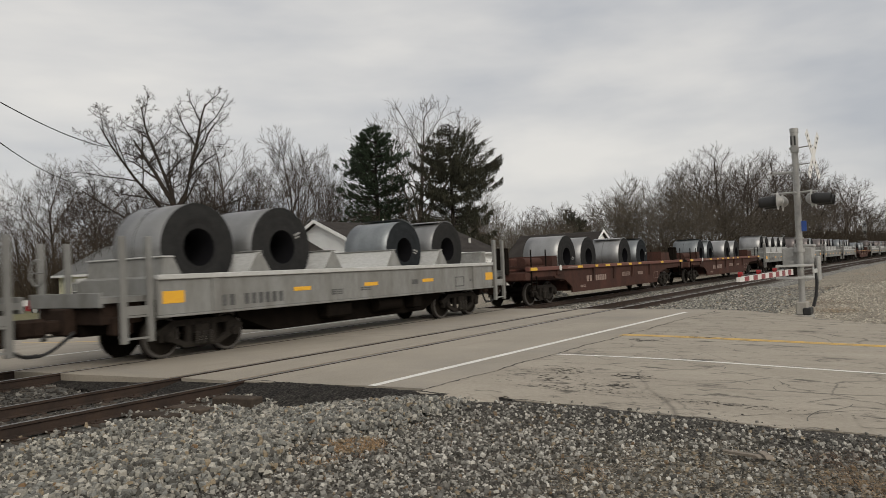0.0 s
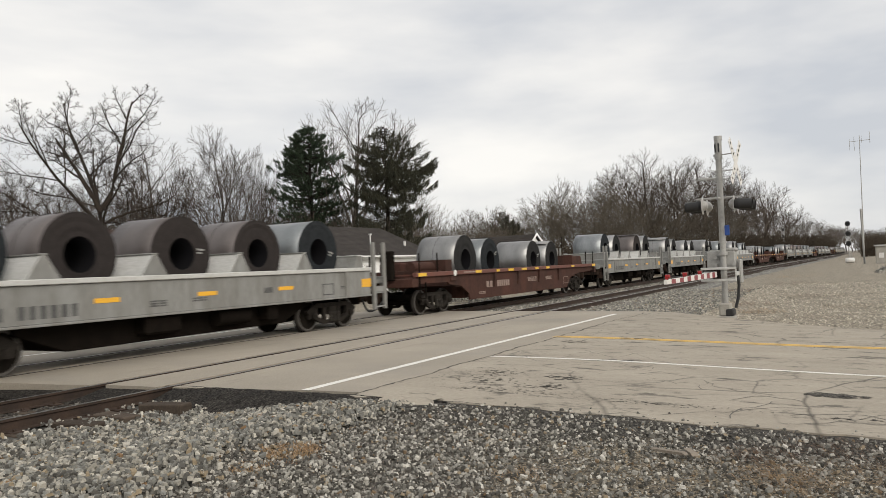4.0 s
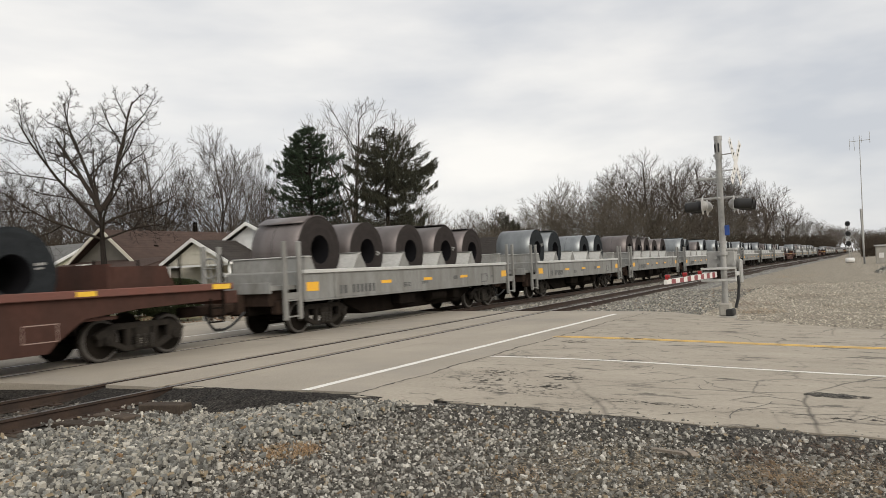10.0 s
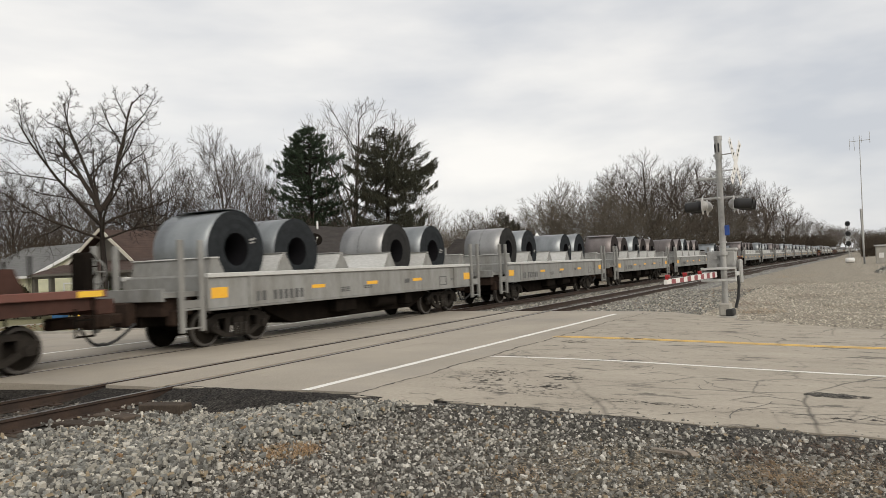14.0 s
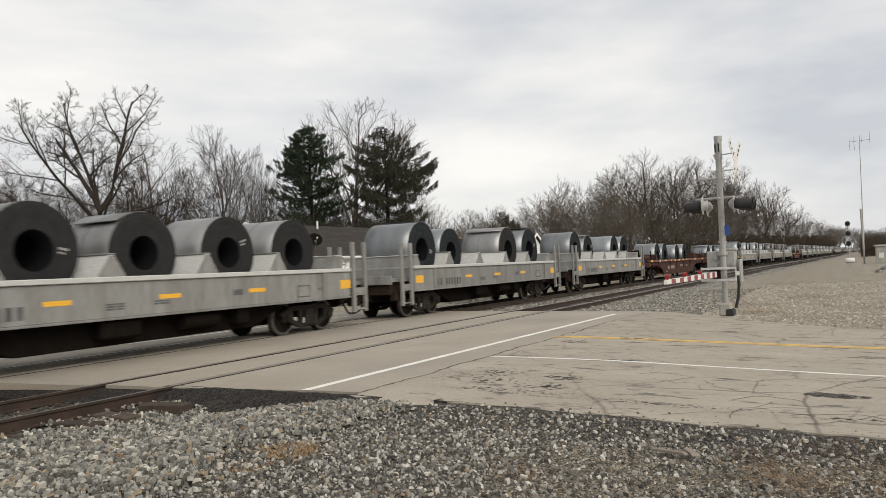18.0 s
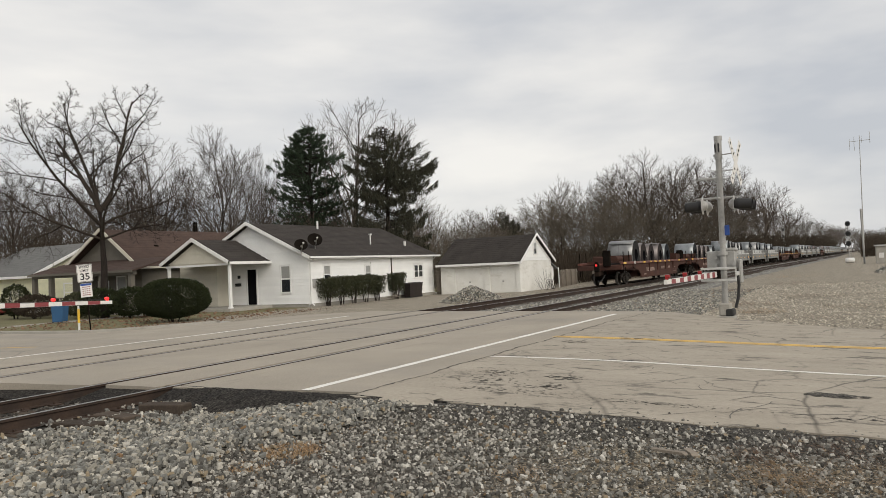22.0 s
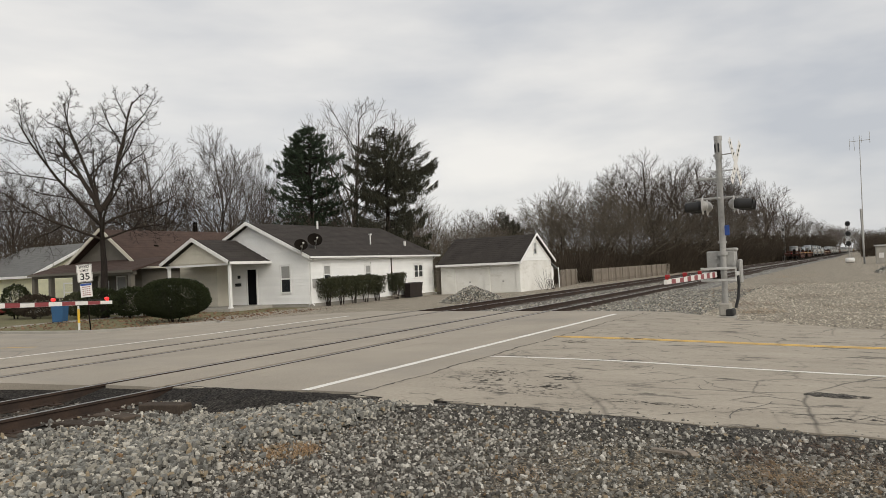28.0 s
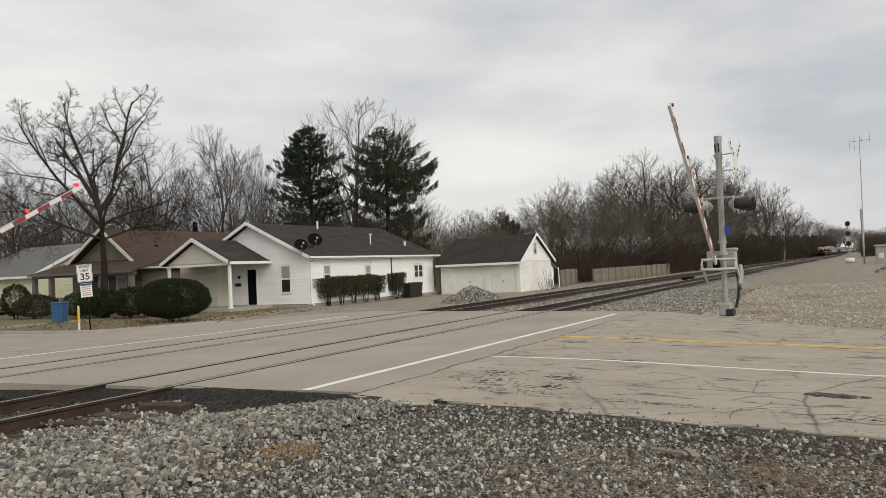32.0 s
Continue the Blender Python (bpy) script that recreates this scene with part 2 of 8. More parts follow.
M_BLOCK = mat("white_painted_block", (0.82, 0.81, 0.77), 0.75, var=(0.58, 0.56, 0.5), scale=0.9, amount=0.6, bump=0.004)
M_FENCE = mat("weathered_grey_timber", (0.24, 0.205, 0.165), 0.9, var=(0.14, 0.115, 0.09), scale=3, amount=0.7, tint=0.2, stretch=(1, 1, 0.2))
M_HEDGE = mat("dark_evergreen_leaf", (0.05, 0.056, 0.032), 0.85, spec=0.15, var=(0.085, 0.084, 0.046), scale=3, amount=0.7, isle=0.45)
M_YEW = mat("deep_green_yew_leaf", (0.02, 0.027, 0.013), 0.9, spec=0.1, var=(0.05, 0.056, 0.024), scale=3, amount=0.6, isle=0.45)
M_NEEDLE = mat("spruce_needle", (0.04, 0.042, 0.029), 0.9, spec=0.15, var=(0.066, 0.06, 0.04), scale=1, amount=0.6, isle=0.45)
M_PINE = mat("pine_needle", (0.034, 0.052, 0.034), 0.9, spec=0.15, var=(0.058, 0.074, 0.042), scale=1, amount=0.6, isle=0.45)
M_BARK = mat("dark_grey_bark", (0.02, 0.016, 0.014), 0.95, spec=0.15, var=(0.042, 0.035, 0.03), scale=4, amount=0.7, bump=0.02, fine=20, stretch=(1, 1, 0.25))
M_TWIG = mat("grey_brown_twigs", (0.062, 0.05, 0.042), 0.95, spec=0.15, var=(0.10, 0.082, 0.066), scale=2, amount=0.6, isle=0.3)
M_TWIG_R = mat("reddish_brown_twigs", (0.09, 0.076, 0.059), 0.95, var=(0.14, 0.117, 0.088), scale=2, amount=0.6, isle=0.3)
M_BRUSH = mat("brown_brush", (0.045, 0.036, 0.027), 0.95, spec=0.1, var=(0.08, 0.062, 0.044), scale=1, amount=0.6, isle=0.45)
M_BLUEBIN = mat("blue_plastic", (0.02, 0.09, 0.2), 0.5, var=(0.03, 0.07, 0.14), scale=3, amount=0.5)
M_BROWNBIN = mat("dark_brown_plastic", (0.03, 0.022, 0.02), 0.55)
M_CONCRETE = mat("aged_concrete", (0.38, 0.36, 0.32), 0.9, var=(0.27, 0.255, 0.225), scale=2, amount=0.7, bump=0.004)
M_SIGNBLUE = mat("blue_sign_sheet", (0.03, 0.08, 0.3), 0.5)
M_YARDTWIG = mat("dark_yard_tree_twigs", (0.032, 0.026, 0.022), 0.95, spec=0.1, var=(0.055, 0.045, 0.036), scale=2, amount=0.6, isle=0.3)
M_DARKRUST = mat("sooty_brown_rust", (0.022, 0.015, 0.012), 0.95, spec=0.1, var=(0.05, 0.033, 0.024), scale=6, amount=0.7)
M_CRACK = mat("tar_filled_crack", (0.13, 0.12, 0.105), 0.9)



def crack_up(m, scale, width, dark, patch):
    """Thin dark crazing lines, gathered in patches, over a road material."""
    n, l = m.node_tree.nodes, m.node_tree.links
    b = n["Principled BSDF"]
    old = b.inputs["Base Color"].links[0].from_socket
    co = n.new("ShaderNodeTexCoord")
    wv, vo, pn = n.new("ShaderNodeTexNoise"), n.new("ShaderNodeTexVoronoi"), n.new("ShaderNodeTexNoise")
    wv.inputs["Scale"].default_value, wv.inputs["Detail"].default_value = scale * 1.3, 4.0
    mx = n.new("ShaderNodeMixRGB")
    mx.inputs["Fac"].default_value = 0.35
    l.new(co.outputs["Object"], wv.inputs["Vector"])
    l.new(co.outputs["Object"], mx.inputs["Color1"])
    l.new(wv.outputs["Color"], mx.inputs["Color2"])
    vo.feature = "DISTANCE_TO_EDGE"
    vo.inputs["Scale"].default_value = scale
    l.new(mx.outputs["Color"], vo.inputs["Vector"])
    line = n.new("ShaderNodeMapRange")
    line.inputs["From Min"].default_value, line.inputs["From Max"].default_value = 0.0, width
    line.inputs["To Min"].default_value, line.inputs["To Max"].default_value = 1.0, 0.0
    l.new(vo.outputs["Distance"], line.inputs["Value"])
    pn.inputs["Scale"].default_value, pn.inputs["Detail"].default_value = patch, 3.0
    l.new(co.outputs["Object"], pn.inputs["Vector"])
    gate = n.new("ShaderNodeMapRange")
    gate.inputs["From Min"].default_value, gate.inputs["From Max"].default_value = 0.45, 0.62
    l.new(pn.outputs["Fac"], gate.inputs["Value"])
    mul = n.new("ShaderNodeMath")
    mul.operation = "MULTIPLY"
    l.new(line.outputs["Result"], mul.inputs[0])
    l.new(gate.outputs["Result"], mul.inputs[1])
    out = n.new("ShaderNodeMixRGB")
    out.inputs["Color2"].default_value = (*dark, 1)
    l.new(mul.outputs["Value"], out.inputs["Fac"])
    l.new(old, out.inputs["Color1"])
    l.new(out.outputs["Color"], b.inputs["Base Color"])


crack_up(M_ASPHALT, 0.9, 0.016, (0.11, 0.1, 0.085), 0.3)


def grit(m, scale, low, high, relief, stretch=(1, 1, 1)):
    """Small grains of many tones, dark in the joints between them."""
    n, l = m.node_tree.nodes, m.node_tree.links
    b = n["Principled BSDF"]
    old = b.inputs["Base Color"].links[0].from_socket
    co, mp, vo = n.new("ShaderNodeTexCoord"), n.new("ShaderNodeMapping"), n.new("ShaderNodeTexVoronoi")
    mp.inputs["Scale"].default_value = stretch
    l.new(co.outputs["Object"], mp.inputs["Vector"])
    l.new(mp.outputs["Vector"], vo.inputs["Vector"])
    vo.inputs["Scale"].default_value = scale
    sep = n.new("ShaderNodeSeparateColor")
    l.new(vo.outputs["Color"], sep.inputs["Color"])
    tone, gap = n.new("ShaderNodeMapRange"), n.new("ShaderNodeMapRange")
    tone.inputs["To Min"].default_value, tone.inputs["To Max"].default_value = low, high
    l.new(sep.outputs["Red"], tone.inputs["Value"])
    gap.inputs["From Min"].default_value, gap.inputs["From Max"].default_value = 0.3, 0.75
    gap.inputs["To Min"].default_value, gap.inputs["To Max"].default_value = 1.0, 0.45
    l.new(vo.outputs["Distance"], gap.inputs["Value"])
    mu, sc = n.new("ShaderNodeMath"), n.new("ShaderNodeVectorMath")
    mu.operation, sc.operation = "MULTIPLY", "SCALE"
    l.new(tone.outputs["Result"], mu.inputs[0])
    l.new(gap.outputs["Result"], mu.inputs[1])
    l.new(old, sc.inputs[0])
    l.new(mu.outputs["Value"], sc.inputs["Scale"])
    l.new(sc.outputs["Vector"], b.inputs["Base Color"])
    if relief:
        bp = n.new("ShaderNodeBump")
        bp.inputs["Strength"].default_value, bp.inputs["Distance"].default_value = 0.9, relief
        l.new(mu.outputs["Value"], bp.inputs["Height"])
        if b.inputs["Normal"].links:
            l.new(b.inputs["Normal"].links[0].from_socket, bp.inputs["Normal"])
        l.new(bp.outputs["Normal"], b.inputs["Normal"])


def streak(m, scale, lo, hi, dark, stretch):
    """Ragged dark wear marks."""
    n, l = m.node_tree.nodes, m.node_tree.links
    b = n["Principled BSDF"]
    old = b.inputs["Base Color"].links[0].from_socket
    co, mp, no, ra, mx = n.new("ShaderNodeTexCoord"), n.new("ShaderNodeMapping"), n.new("ShaderNodeTexNoise"), n.new("ShaderNodeMapRange"), n.new("ShaderNodeMixRGB")
    mp.inputs["Scale"].default_value = stretch
    l.new(co.outputs["Object"], mp.inputs["Vector"])
    l.new(mp.outputs["Vector"], no.inputs["Vector"])
    no.inputs["Scale"].default_value, no.inputs["Detail"].default_value, no.inputs["Roughness"].default_value = scale, 8.0, 0.68
    ra.inputs["From Min"].default_value, ra.inputs["From Max"].default_value, ra.inputs["To Max"].default_value = lo, hi, 0.85
    l.new(no.outputs["Fac"], ra.inputs["Value"])
    l.new(ra.outputs["Result"], mx.inputs["Fac"])
    l.new(old, mx.inputs["Color1"])
    mx.inputs["Color2"].default_value = (*dark, 1)
    l.new(mx.outputs["Color"], b.inputs["Base Color"])


streak(M_ASPHALT, 2.4, 0.565, 0.64, (0.09, 0.08, 0.066), (1.5, 0.55, 1))
streak(M_BLOCK, 0.8, 0.55, 0.75, (0.5, 0.48, 0.41), (0.7, 0.7, 2.0))
streak(M_ROAD, 0.9, 0.58, 0.8, (0.2, 0.175, 0.145), (0.4, 1.6, 1))
streak(M_ROAD, 0.35, 0.5, 0.85, (0.23, 0.215, 0.195), (1.4, 0.35, 1))
crack_up(M_ASPHALT, 0.35, 0.008, (0.075, 0.066, 0.055), 0.15)


def zone(m, colour, axis, a, b):
    """Another kind of soil that takes over, raggedly, from a to b along an axis."""
    n, l = m.node_tree.nodes, m.node_tree.links
    bs = n["Principled BSDF"]
    old = bs.inputs["Base Color"].links[0].from_socket
    co, sp, no = n.new("ShaderNodeTexCoord"), n.new("ShaderNodeSeparateXYZ"), n.new("ShaderNodeTexNoise")
    l.new(co.outputs["Object"], sp.inputs["Vector"])
    l.new(co.outputs["Object"], no.inputs["Vector"])
    no.inputs["Scale"].default_value, no.inputs["Detail"].default_value = 0.9, 6.0
    add, ra, mx = n.new("ShaderNodeMath"), n.new("ShaderNodeMapRange"), n.new("ShaderNodeMixRGB")
    add.operation = "MULTIPLY_ADD"
    add.inputs[1].default_value = 3.0
    l.new(no.outputs["Fac"], add.inputs[0])
    l.new(sp.outputs[axis], add.inputs[2])
    ra.inputs["From Min"].default_value, ra.inputs["From Max"].default_value = a + 1.5, b + 1.5
    l.new(add.outputs["Value"], ra.inputs["Value"])
    l.new(ra.outputs["Result"], mx.inputs["Fac"])
    l.new(old, mx.inputs["Color1"])
    mx.inputs["Color2"].default_value = (*colour, 1)
    l.new(mx.outputs["Color"], bs.inputs["Base Color"])


zone(M_DARKSOIL, (0.20, 0.168, 0.122), "Y", 3.3, 2.5)
zone(M_DARKSOIL, (0.075, 0.067, 0.056), "X", 6.9, 7.6)
grit(M_DARKSOIL, 36, 0.25, 1.95, 0.02)
grit(M_TARGRIT, 34, 0.3, 2.2, 0.02)
grit(M_SOIL, 14, 0.65, 1.3, 0.03)
grit(M_BED, 10, 0.35, 1.6, 0.05)
grit(M_DARKPATCH, 30, 0.4, 2.0, 0.02)
crack_up(M_ROAD, 0.25, 0.006, (0.2, 0.185, 0.165), 0.12)

# ---- mesh helpers ----
PLOT = pose(0, 0, 0)


def mesh_of(name, verts, faces, mats, smooth=False, index=None):
    me = bpy.data.meshes.new(name)
    me.from_pydata([tuple(v) for v in verts], [], [tuple(f) for f in faces])
    for m in (mats if isinstance(mats, (list, tuple)) else [mats]):
        me.materials.append(m)
    if index is not None:
        me.polygons.foreach_set("material_index", index)
    if smooth:
        me.polygons.foreach_set("use_smooth", [True] * len(me.polygons))
    me.update()
    return me


class Shape:
    """Collects boxes, prisms and tubes into one mesh."""

    def __init__(self):
        self.v, self.f, self.i, self.s, self.boards = [], [], [], [], []

    def add(self, verts, faces, k=0, smooth=False):
        n = len(self.v)
        self.v += [tuple(p) for p in verts]
        self.f += [tuple(a + n for a in f) for f in faces]
        self.i += [k] * len(faces)
        self.s += [smooth] * len(faces)
        return self

    def box(self, x0, x1, y0, y1, z0, z1, bev=0.0, k=0):
        if bev <= 0:
            v = [(x, y, z) for z in (z0, z1) for y in (y0, y1) for x in (x0, x1)]
            return self.add(v, [(0, 2, 3, 1), (4, 5, 7, 6), (0, 1, 5, 4), (2, 6, 7, 3), (0, 4, 6, 2), (1, 3, 7, 5)], k)
        bev = min(bev, (x1 - x0) * 0.45, (y1 - y0) * 0.45, (z1 - z0) * 0.45)
        bm = bmesh.new()
        bmesh.ops.create_cube(bm, size=1)
        for p in bm.verts:
            p.co = ((x0 + x1) / 2 + p.co.x * (x1 - x0), (y0 + y1) / 2 + p.co.y * (y1 - y0), (z0 + z1) / 2 + p.co.z * (z1 - z0))
        bmesh.ops.bevel(bm, geom=bm.edges[:], offset=bev, segments=1, affect="EDGES")
        self.add([p.co.copy() for p in bm.verts], [[q.index for q in f.verts] for f in bm.faces], k)
        bm.free()
        return self

    def prism(self, outline, a0, a1, axis="y", k=0, smooth=False):
        """An outline of (u, w) pairs drawn out along an axis: 'y' gives (u, a, w), 'x' gives (a, u, w), 'z' gives (u, w, a)."""
        put = {"y": lambda u, w, a: (u, a, w), "x": lambda u, w, a: (a, u, w), "z": lambda u, w, a: (u, w, a)}[axis]
        n = len(outline)
        v = [put(u, w, a) for a in (a0, a1) for u, w in outline]
        f = [(i, (i + 1) % n, n + (i + 1) % n, n + i) for i in range(n)]
        self.add(v, f, k, smooth)
        return self.add(v, [tuple(range(n))[::-1], tuple(range(n, 2 * n))], k)

    def tube(self, pts, radii, sides=8, k=0, cap=True, smooth=True):
        pts = [Vector(p) for p in pts]
        if not isinstance(radii, (list, tuple)):
            radii = [radii] * len(pts)
        v = []
        for i, p in enumerate(pts):
            d = (pts[min(i + 1, len(pts) - 1)] - pts[max(i - 1, 0)])
            d = d.normalized() if d.length > 1e-9 else Vector((0, 0, 1))
            a = d.cross(Vector((0, 0, 1)) if abs(d.z) < 0.9 else Vector((1, 0, 0))).normalized()
            b = d.cross(a)
            v += [p + radii[i] * (math.cos(2 * math.pi * j / sides) * a + math.sin(2 * math.pi * j / sides) * b) for j in range(sides)]
        f = [(i * sides + j, i * sides + (j + 1) % sides, (i + 1) * sides + (j + 1) % sides, (i + 1) * sides + j)
             for i in range(len(pts) - 1) for j in range(sides)]
        self.add(v, f, k, smooth)
        if cap:
            self.add(v[:sides], [tuple(range(sides))], k)
            self.add(v[-sides:], [tuple(range(sides))[::-1]], k)
        return self

    def disc(self, c, axis, r, depth, sides=24, k=0):
        c, a = Vector(c), Vector(axis).normalized() * depth / 2
        return self.tube([c - a, c + a], r, sides, k)

    def mesh(self, name, mats):
        me = mesh_of(name, self.v, self.f, mats, index=self.i)
        me.polygons.foreach_set("use_smooth", self.s)
        bm = bmesh.new()
        bm.from_mesh(me)
        bmesh.ops.recalc_face_normals(bm, faces=bm.faces[:])
        bm.to_mesh(me)
        bm.free()
        return me


def part(name, shape, material, parent, label="", at=None):
    """Links a shape, or a finished mesh, as one mesh object under a thing or a part."""
    boards = shape.boards if isinstance(shape, Shape) else []
    if boards and not shape.v:
        shape = boards.pop()
    me = shape.mesh(name, material) if isinstance(shape, Shape) else shape
    ob = new(name, me)
    ob.parent = parent
    if at is not None:
        ob.location = at
    for b in boards:
        new("siding_board", b.mesh("siding_board", material)).parent = ob
    return tagged(ob, label)


def thing(name, label, category, group="", kind="", shape=None, material=None, loc=(0, 0, 0), rz=0.0):
    me = None if shape is None else (shape.mesh(name, material) if isinstance(shape, Shape) else shape)
    ob = new(name, me)
    ob.matrix_basis = PLOT @ pose(*loc, 0, 0, rz)
    return tagged(ob, label, category, group, kind)


# ---- the ground, the road and the tracks ----
RAILS = (9.694, 11.199, 14.269, 15.774)
NEAR_C, FAR_C = 10.4465, 15.0215
X0, X1 = 8.45, 24.9


def bend(x):
    """The line's sideways drift: beyond the crossing it swings gently to the right."""
    d = max(0.0, x - 50.0)
    return -0.0185 * d * d / (d + 25.0)


def heading(x):
    return math.degrees(math.atan(bend(x + 0.5) - bend(x - 0.5)))


def ease(a, b, t):
    t = min(1.0, max(0.0, (t - a) / (b - a)))
    return t * t * (3 - 2 * t)


def road_z(y):
    return -0.16 * ease(6.5, -2.0, y) - 0.22 * ease(18.0, 27.0, y)


def ground_z(x, y):
    z = -0.30 - 0.06 * ease(20.0, 30.0, y) + 0.03 * noise.noise((x * 0.3, y * 0.3, 0))
    near = ease(8.4, 5.4, y) * ease(16, 9, x)
    z += (0.284 + road_z(y)) * near
    if y < 5 and x > 30:
        z += 0.2 * ease(25, 60, x) * ease(9, 3, y)
    return z


def spread(stops):
    out = []
    for a, b, s in stops:
        n = max(1, round((b - a) / s))
        out += [a + (b - a) * i / n for i in range(n)]
    return out + [stops[-1][1]]


gx = spread([(-900, -60, 120), (-60, -6, 6), (-6, 3, 0.5), (3, 9, 0.25), (9, 30, 0.5), (30, 90, 3), (90, 300, 15), (300, 2000, 170)])
gy = spread([(-1500, -60, 160), (-60, -6, 6), (-6, -1, 0.75), (-1, 6, 0.25), (6, 36, 0.75), (36, 80, 4), (80, 200, 20), (200, 1800, 160)])


def kerb_x(y):
    """The far road's verge: it swings in towards the side street."""
    pts = ((17.0, 26.2), (21.3, 24.6), (22.0, 21.8), (24.2, 19.7), (26.0, 18.6), (30.6, 18.1), (80.0, 17.0))
    for (ya, xa), (yb, xb) in zip(pts, pts[1:]):
        if y <= yb:
            return xa + (xb - xa) * max(0.0, (y - ya) / (yb - ya))
    return pts[-1][1]


def in_road(x, y):
    return X0 + 0.4 < x < (X1 - 0.9 - 5.2 * ease(7.4, -1.0, y) if y < 18 else kerb_x(y) - 0.9) and -70 < y < 60


gv = [(x, y, ground_z(x, y) - (0.25 if in_road(x, y) else 0)) for y in gy for x in gx]
gf = [(j * len(gx) + i, j * len(gx) + i + 1, (j + 1) * len(gx) + i + 1, (j + 1) * len(gx) + i) for j in range(len(gy) - 1) for i in range(len(gx) - 1)]


def soil_kind(x, y):
    if x < 9.0 and -30 < y < 9.5:
        return 2
    lawn = 26.6 if x < 22 else 28.0 if x < 27 else 28.8 if x < 36 else 31.0
    return 1 if y > lawn else 0


gi = [soil_kind(gx[f[0] % len(gx)], gy[f[0] // len(gx)]) for f in gf]
thing("ground", "flat gravelly soil with thin winter grass beyond", "ground", kind="structure", shape=mesh_of("ground", gv, gf, [M_SOIL, M_GRASS, M_DARKSOIL], True, gi))


def sheet(name, xs, ys, zf, material, label, thick=0.2, cat="road", edge=None):
    """A thick sheet over xs and ys that follows zf; edge(y) shifts its two sides."""
    nx, ny = len(xs), len(ys)
    v = []
    for dz in (0, -thick):
        for y in ys:
            for i, x in enumerate(xs):
                xx = x + (edge(i / (nx - 1), y) if edge else 0)
                v.append((xx, y, zf(y) + dz))
    n = nx * ny
    f = [(j * nx + i, j * nx + i + 1, (j + 1) * nx + i + 1, (j + 1) * nx + i) for j in range(ny - 1) for i in range(nx - 1)]
    rim = [i for i in range(nx)] + [j * nx + nx - 1 for j in range(1, ny)] + [(ny - 1) * nx + i for i in range(nx - 2, -1, -1)] + [j * nx for j in range(ny - 2, 0, -1)]
    f += [(rim[(k + 1) % len(rim)], rim[k], rim[k] + n, rim[(k + 1) % len(rim)] + n) for k in range(len(rim))]
    return thing(name, label, cat, kind="structure", shape=mesh_of(name, v, f, material))


rx = spread([(X0, X1, 0.8)])
wob = lambda u, y: (0.16 * noise.noise((y * 0.9, 3.1, 0)) + 0.09 * noise.noise((y * 3.3, 1.1, 0)) + 0.04 * noise.noise((y * 9, 1.7, 0))) * (1 if u in (0, 1) else 0)


def near_edge(u, y):
    w = wob(u, y)
    return w - 5.2 * ease(7.4, -1.0, y) * u ** 4


def skew(u, y):
    return wob(u, y) + (-0.11 if u == 0 else 0.14 if u == 1 else 0) * (y - 8.5)


near_ys = spread([(-70, -10, 6), (-10, -1, 0.4), (-1, 6.2, 0.12)])
sheet("road_near", rx, near_ys, road_z, M_ASPHALT, "cracked and patched pale grey asphalt road", edge=near_edge)
for k, (a, b) in enumerate(((6.2, RAILS[0] - 0.12), (RAILS[0] + 0.17, RAILS[1] - 0.17), (RAILS[1] + 0.12, RAILS[2] - 0.12), (RAILS[2] + 0.17, RAILS[3] - 0.17), (RAILS[3] + 0.12, 18.2))):
    sheet("crossing_panel", rx, spread([(a, b, 0.8)]), lambda y: 0.0, M_ROAD, "smooth worn concrete level crossing slab between rails", 0.3, edge=skew)

sheet("road_far", [X0 + (X1 - X0) * i / 20 for i in range(21)], spread([(18.2, 34, 0.4), (34, 60, 4)]), road_z, M_ROAD, "worn pale concrete road beyond the tracks",
      edge=lambda u, y: u * (kerb_x(y) - X1) + (wob(u, y) if u < 1 else 0))
kv, kf = [], []
kys = spread([(22.2, 34, 0.5), (34, 60, 3)])
for y in kys:
    kv += [(kerb_x(y) - 0.02, y, road_z(y) - 0.1), (kerb_x(y) - 0.02, y, road_z(y) + 0.09), (kerb_x(y) + 0.16, y, road_z(y) + 0.1), (kerb_x(y) + 0.16, y, road_z(y) - 0.2)]
for i in range(len(kys) - 1):
    kf += [(4 * i + j, 4 * i + j + 1, 4 * i + j + 5, 4 * i + j + 4) for j in range(3)]
thing("kerb", "worn dark-stained concrete kerb along the verge", "kerb", kind="structure", shape=mesh_of("kerb", kv, kf, M_CONCRETE))


def stripe(name, pts, width, material, label, lift=0.004, gaps=()):
    """A painted line along pts, draped on the road."""
    pts = [Vector((*p, 0)) for p in pts]
    v, f = [], []
    for i in range(len(pts) - 1):
        d = pts[i + 1] - pts[i]
        n = max(1, int(d.length / 0.4))
        s = Vector((-d.y, d.x, 0)).normalized() * width / 2
        for j in range(n):
            if any(a < (i + j / n) < b for a, b in gaps):
                continue
            q0, q1 = pts[i] + d * j / n, pts[i] + d * (j + 1) / n
            m = len(v)
            wv = 1 + 0.12 * noise.noise((q0.x * 3, q0.y * 3, 0))
            for q, sg in ((q0, -1), (q1, -1), (q1, 1), (q0, 1)):
                w = q + s * sg * wv
                v.append((w.x, w.y, road_z(w.y) + lift))
            f.append((m, m + 1, m + 2, m + 3))
    return thing(name, label, "road marking", kind="structure", shape=mesh_of(name, v, f, material))


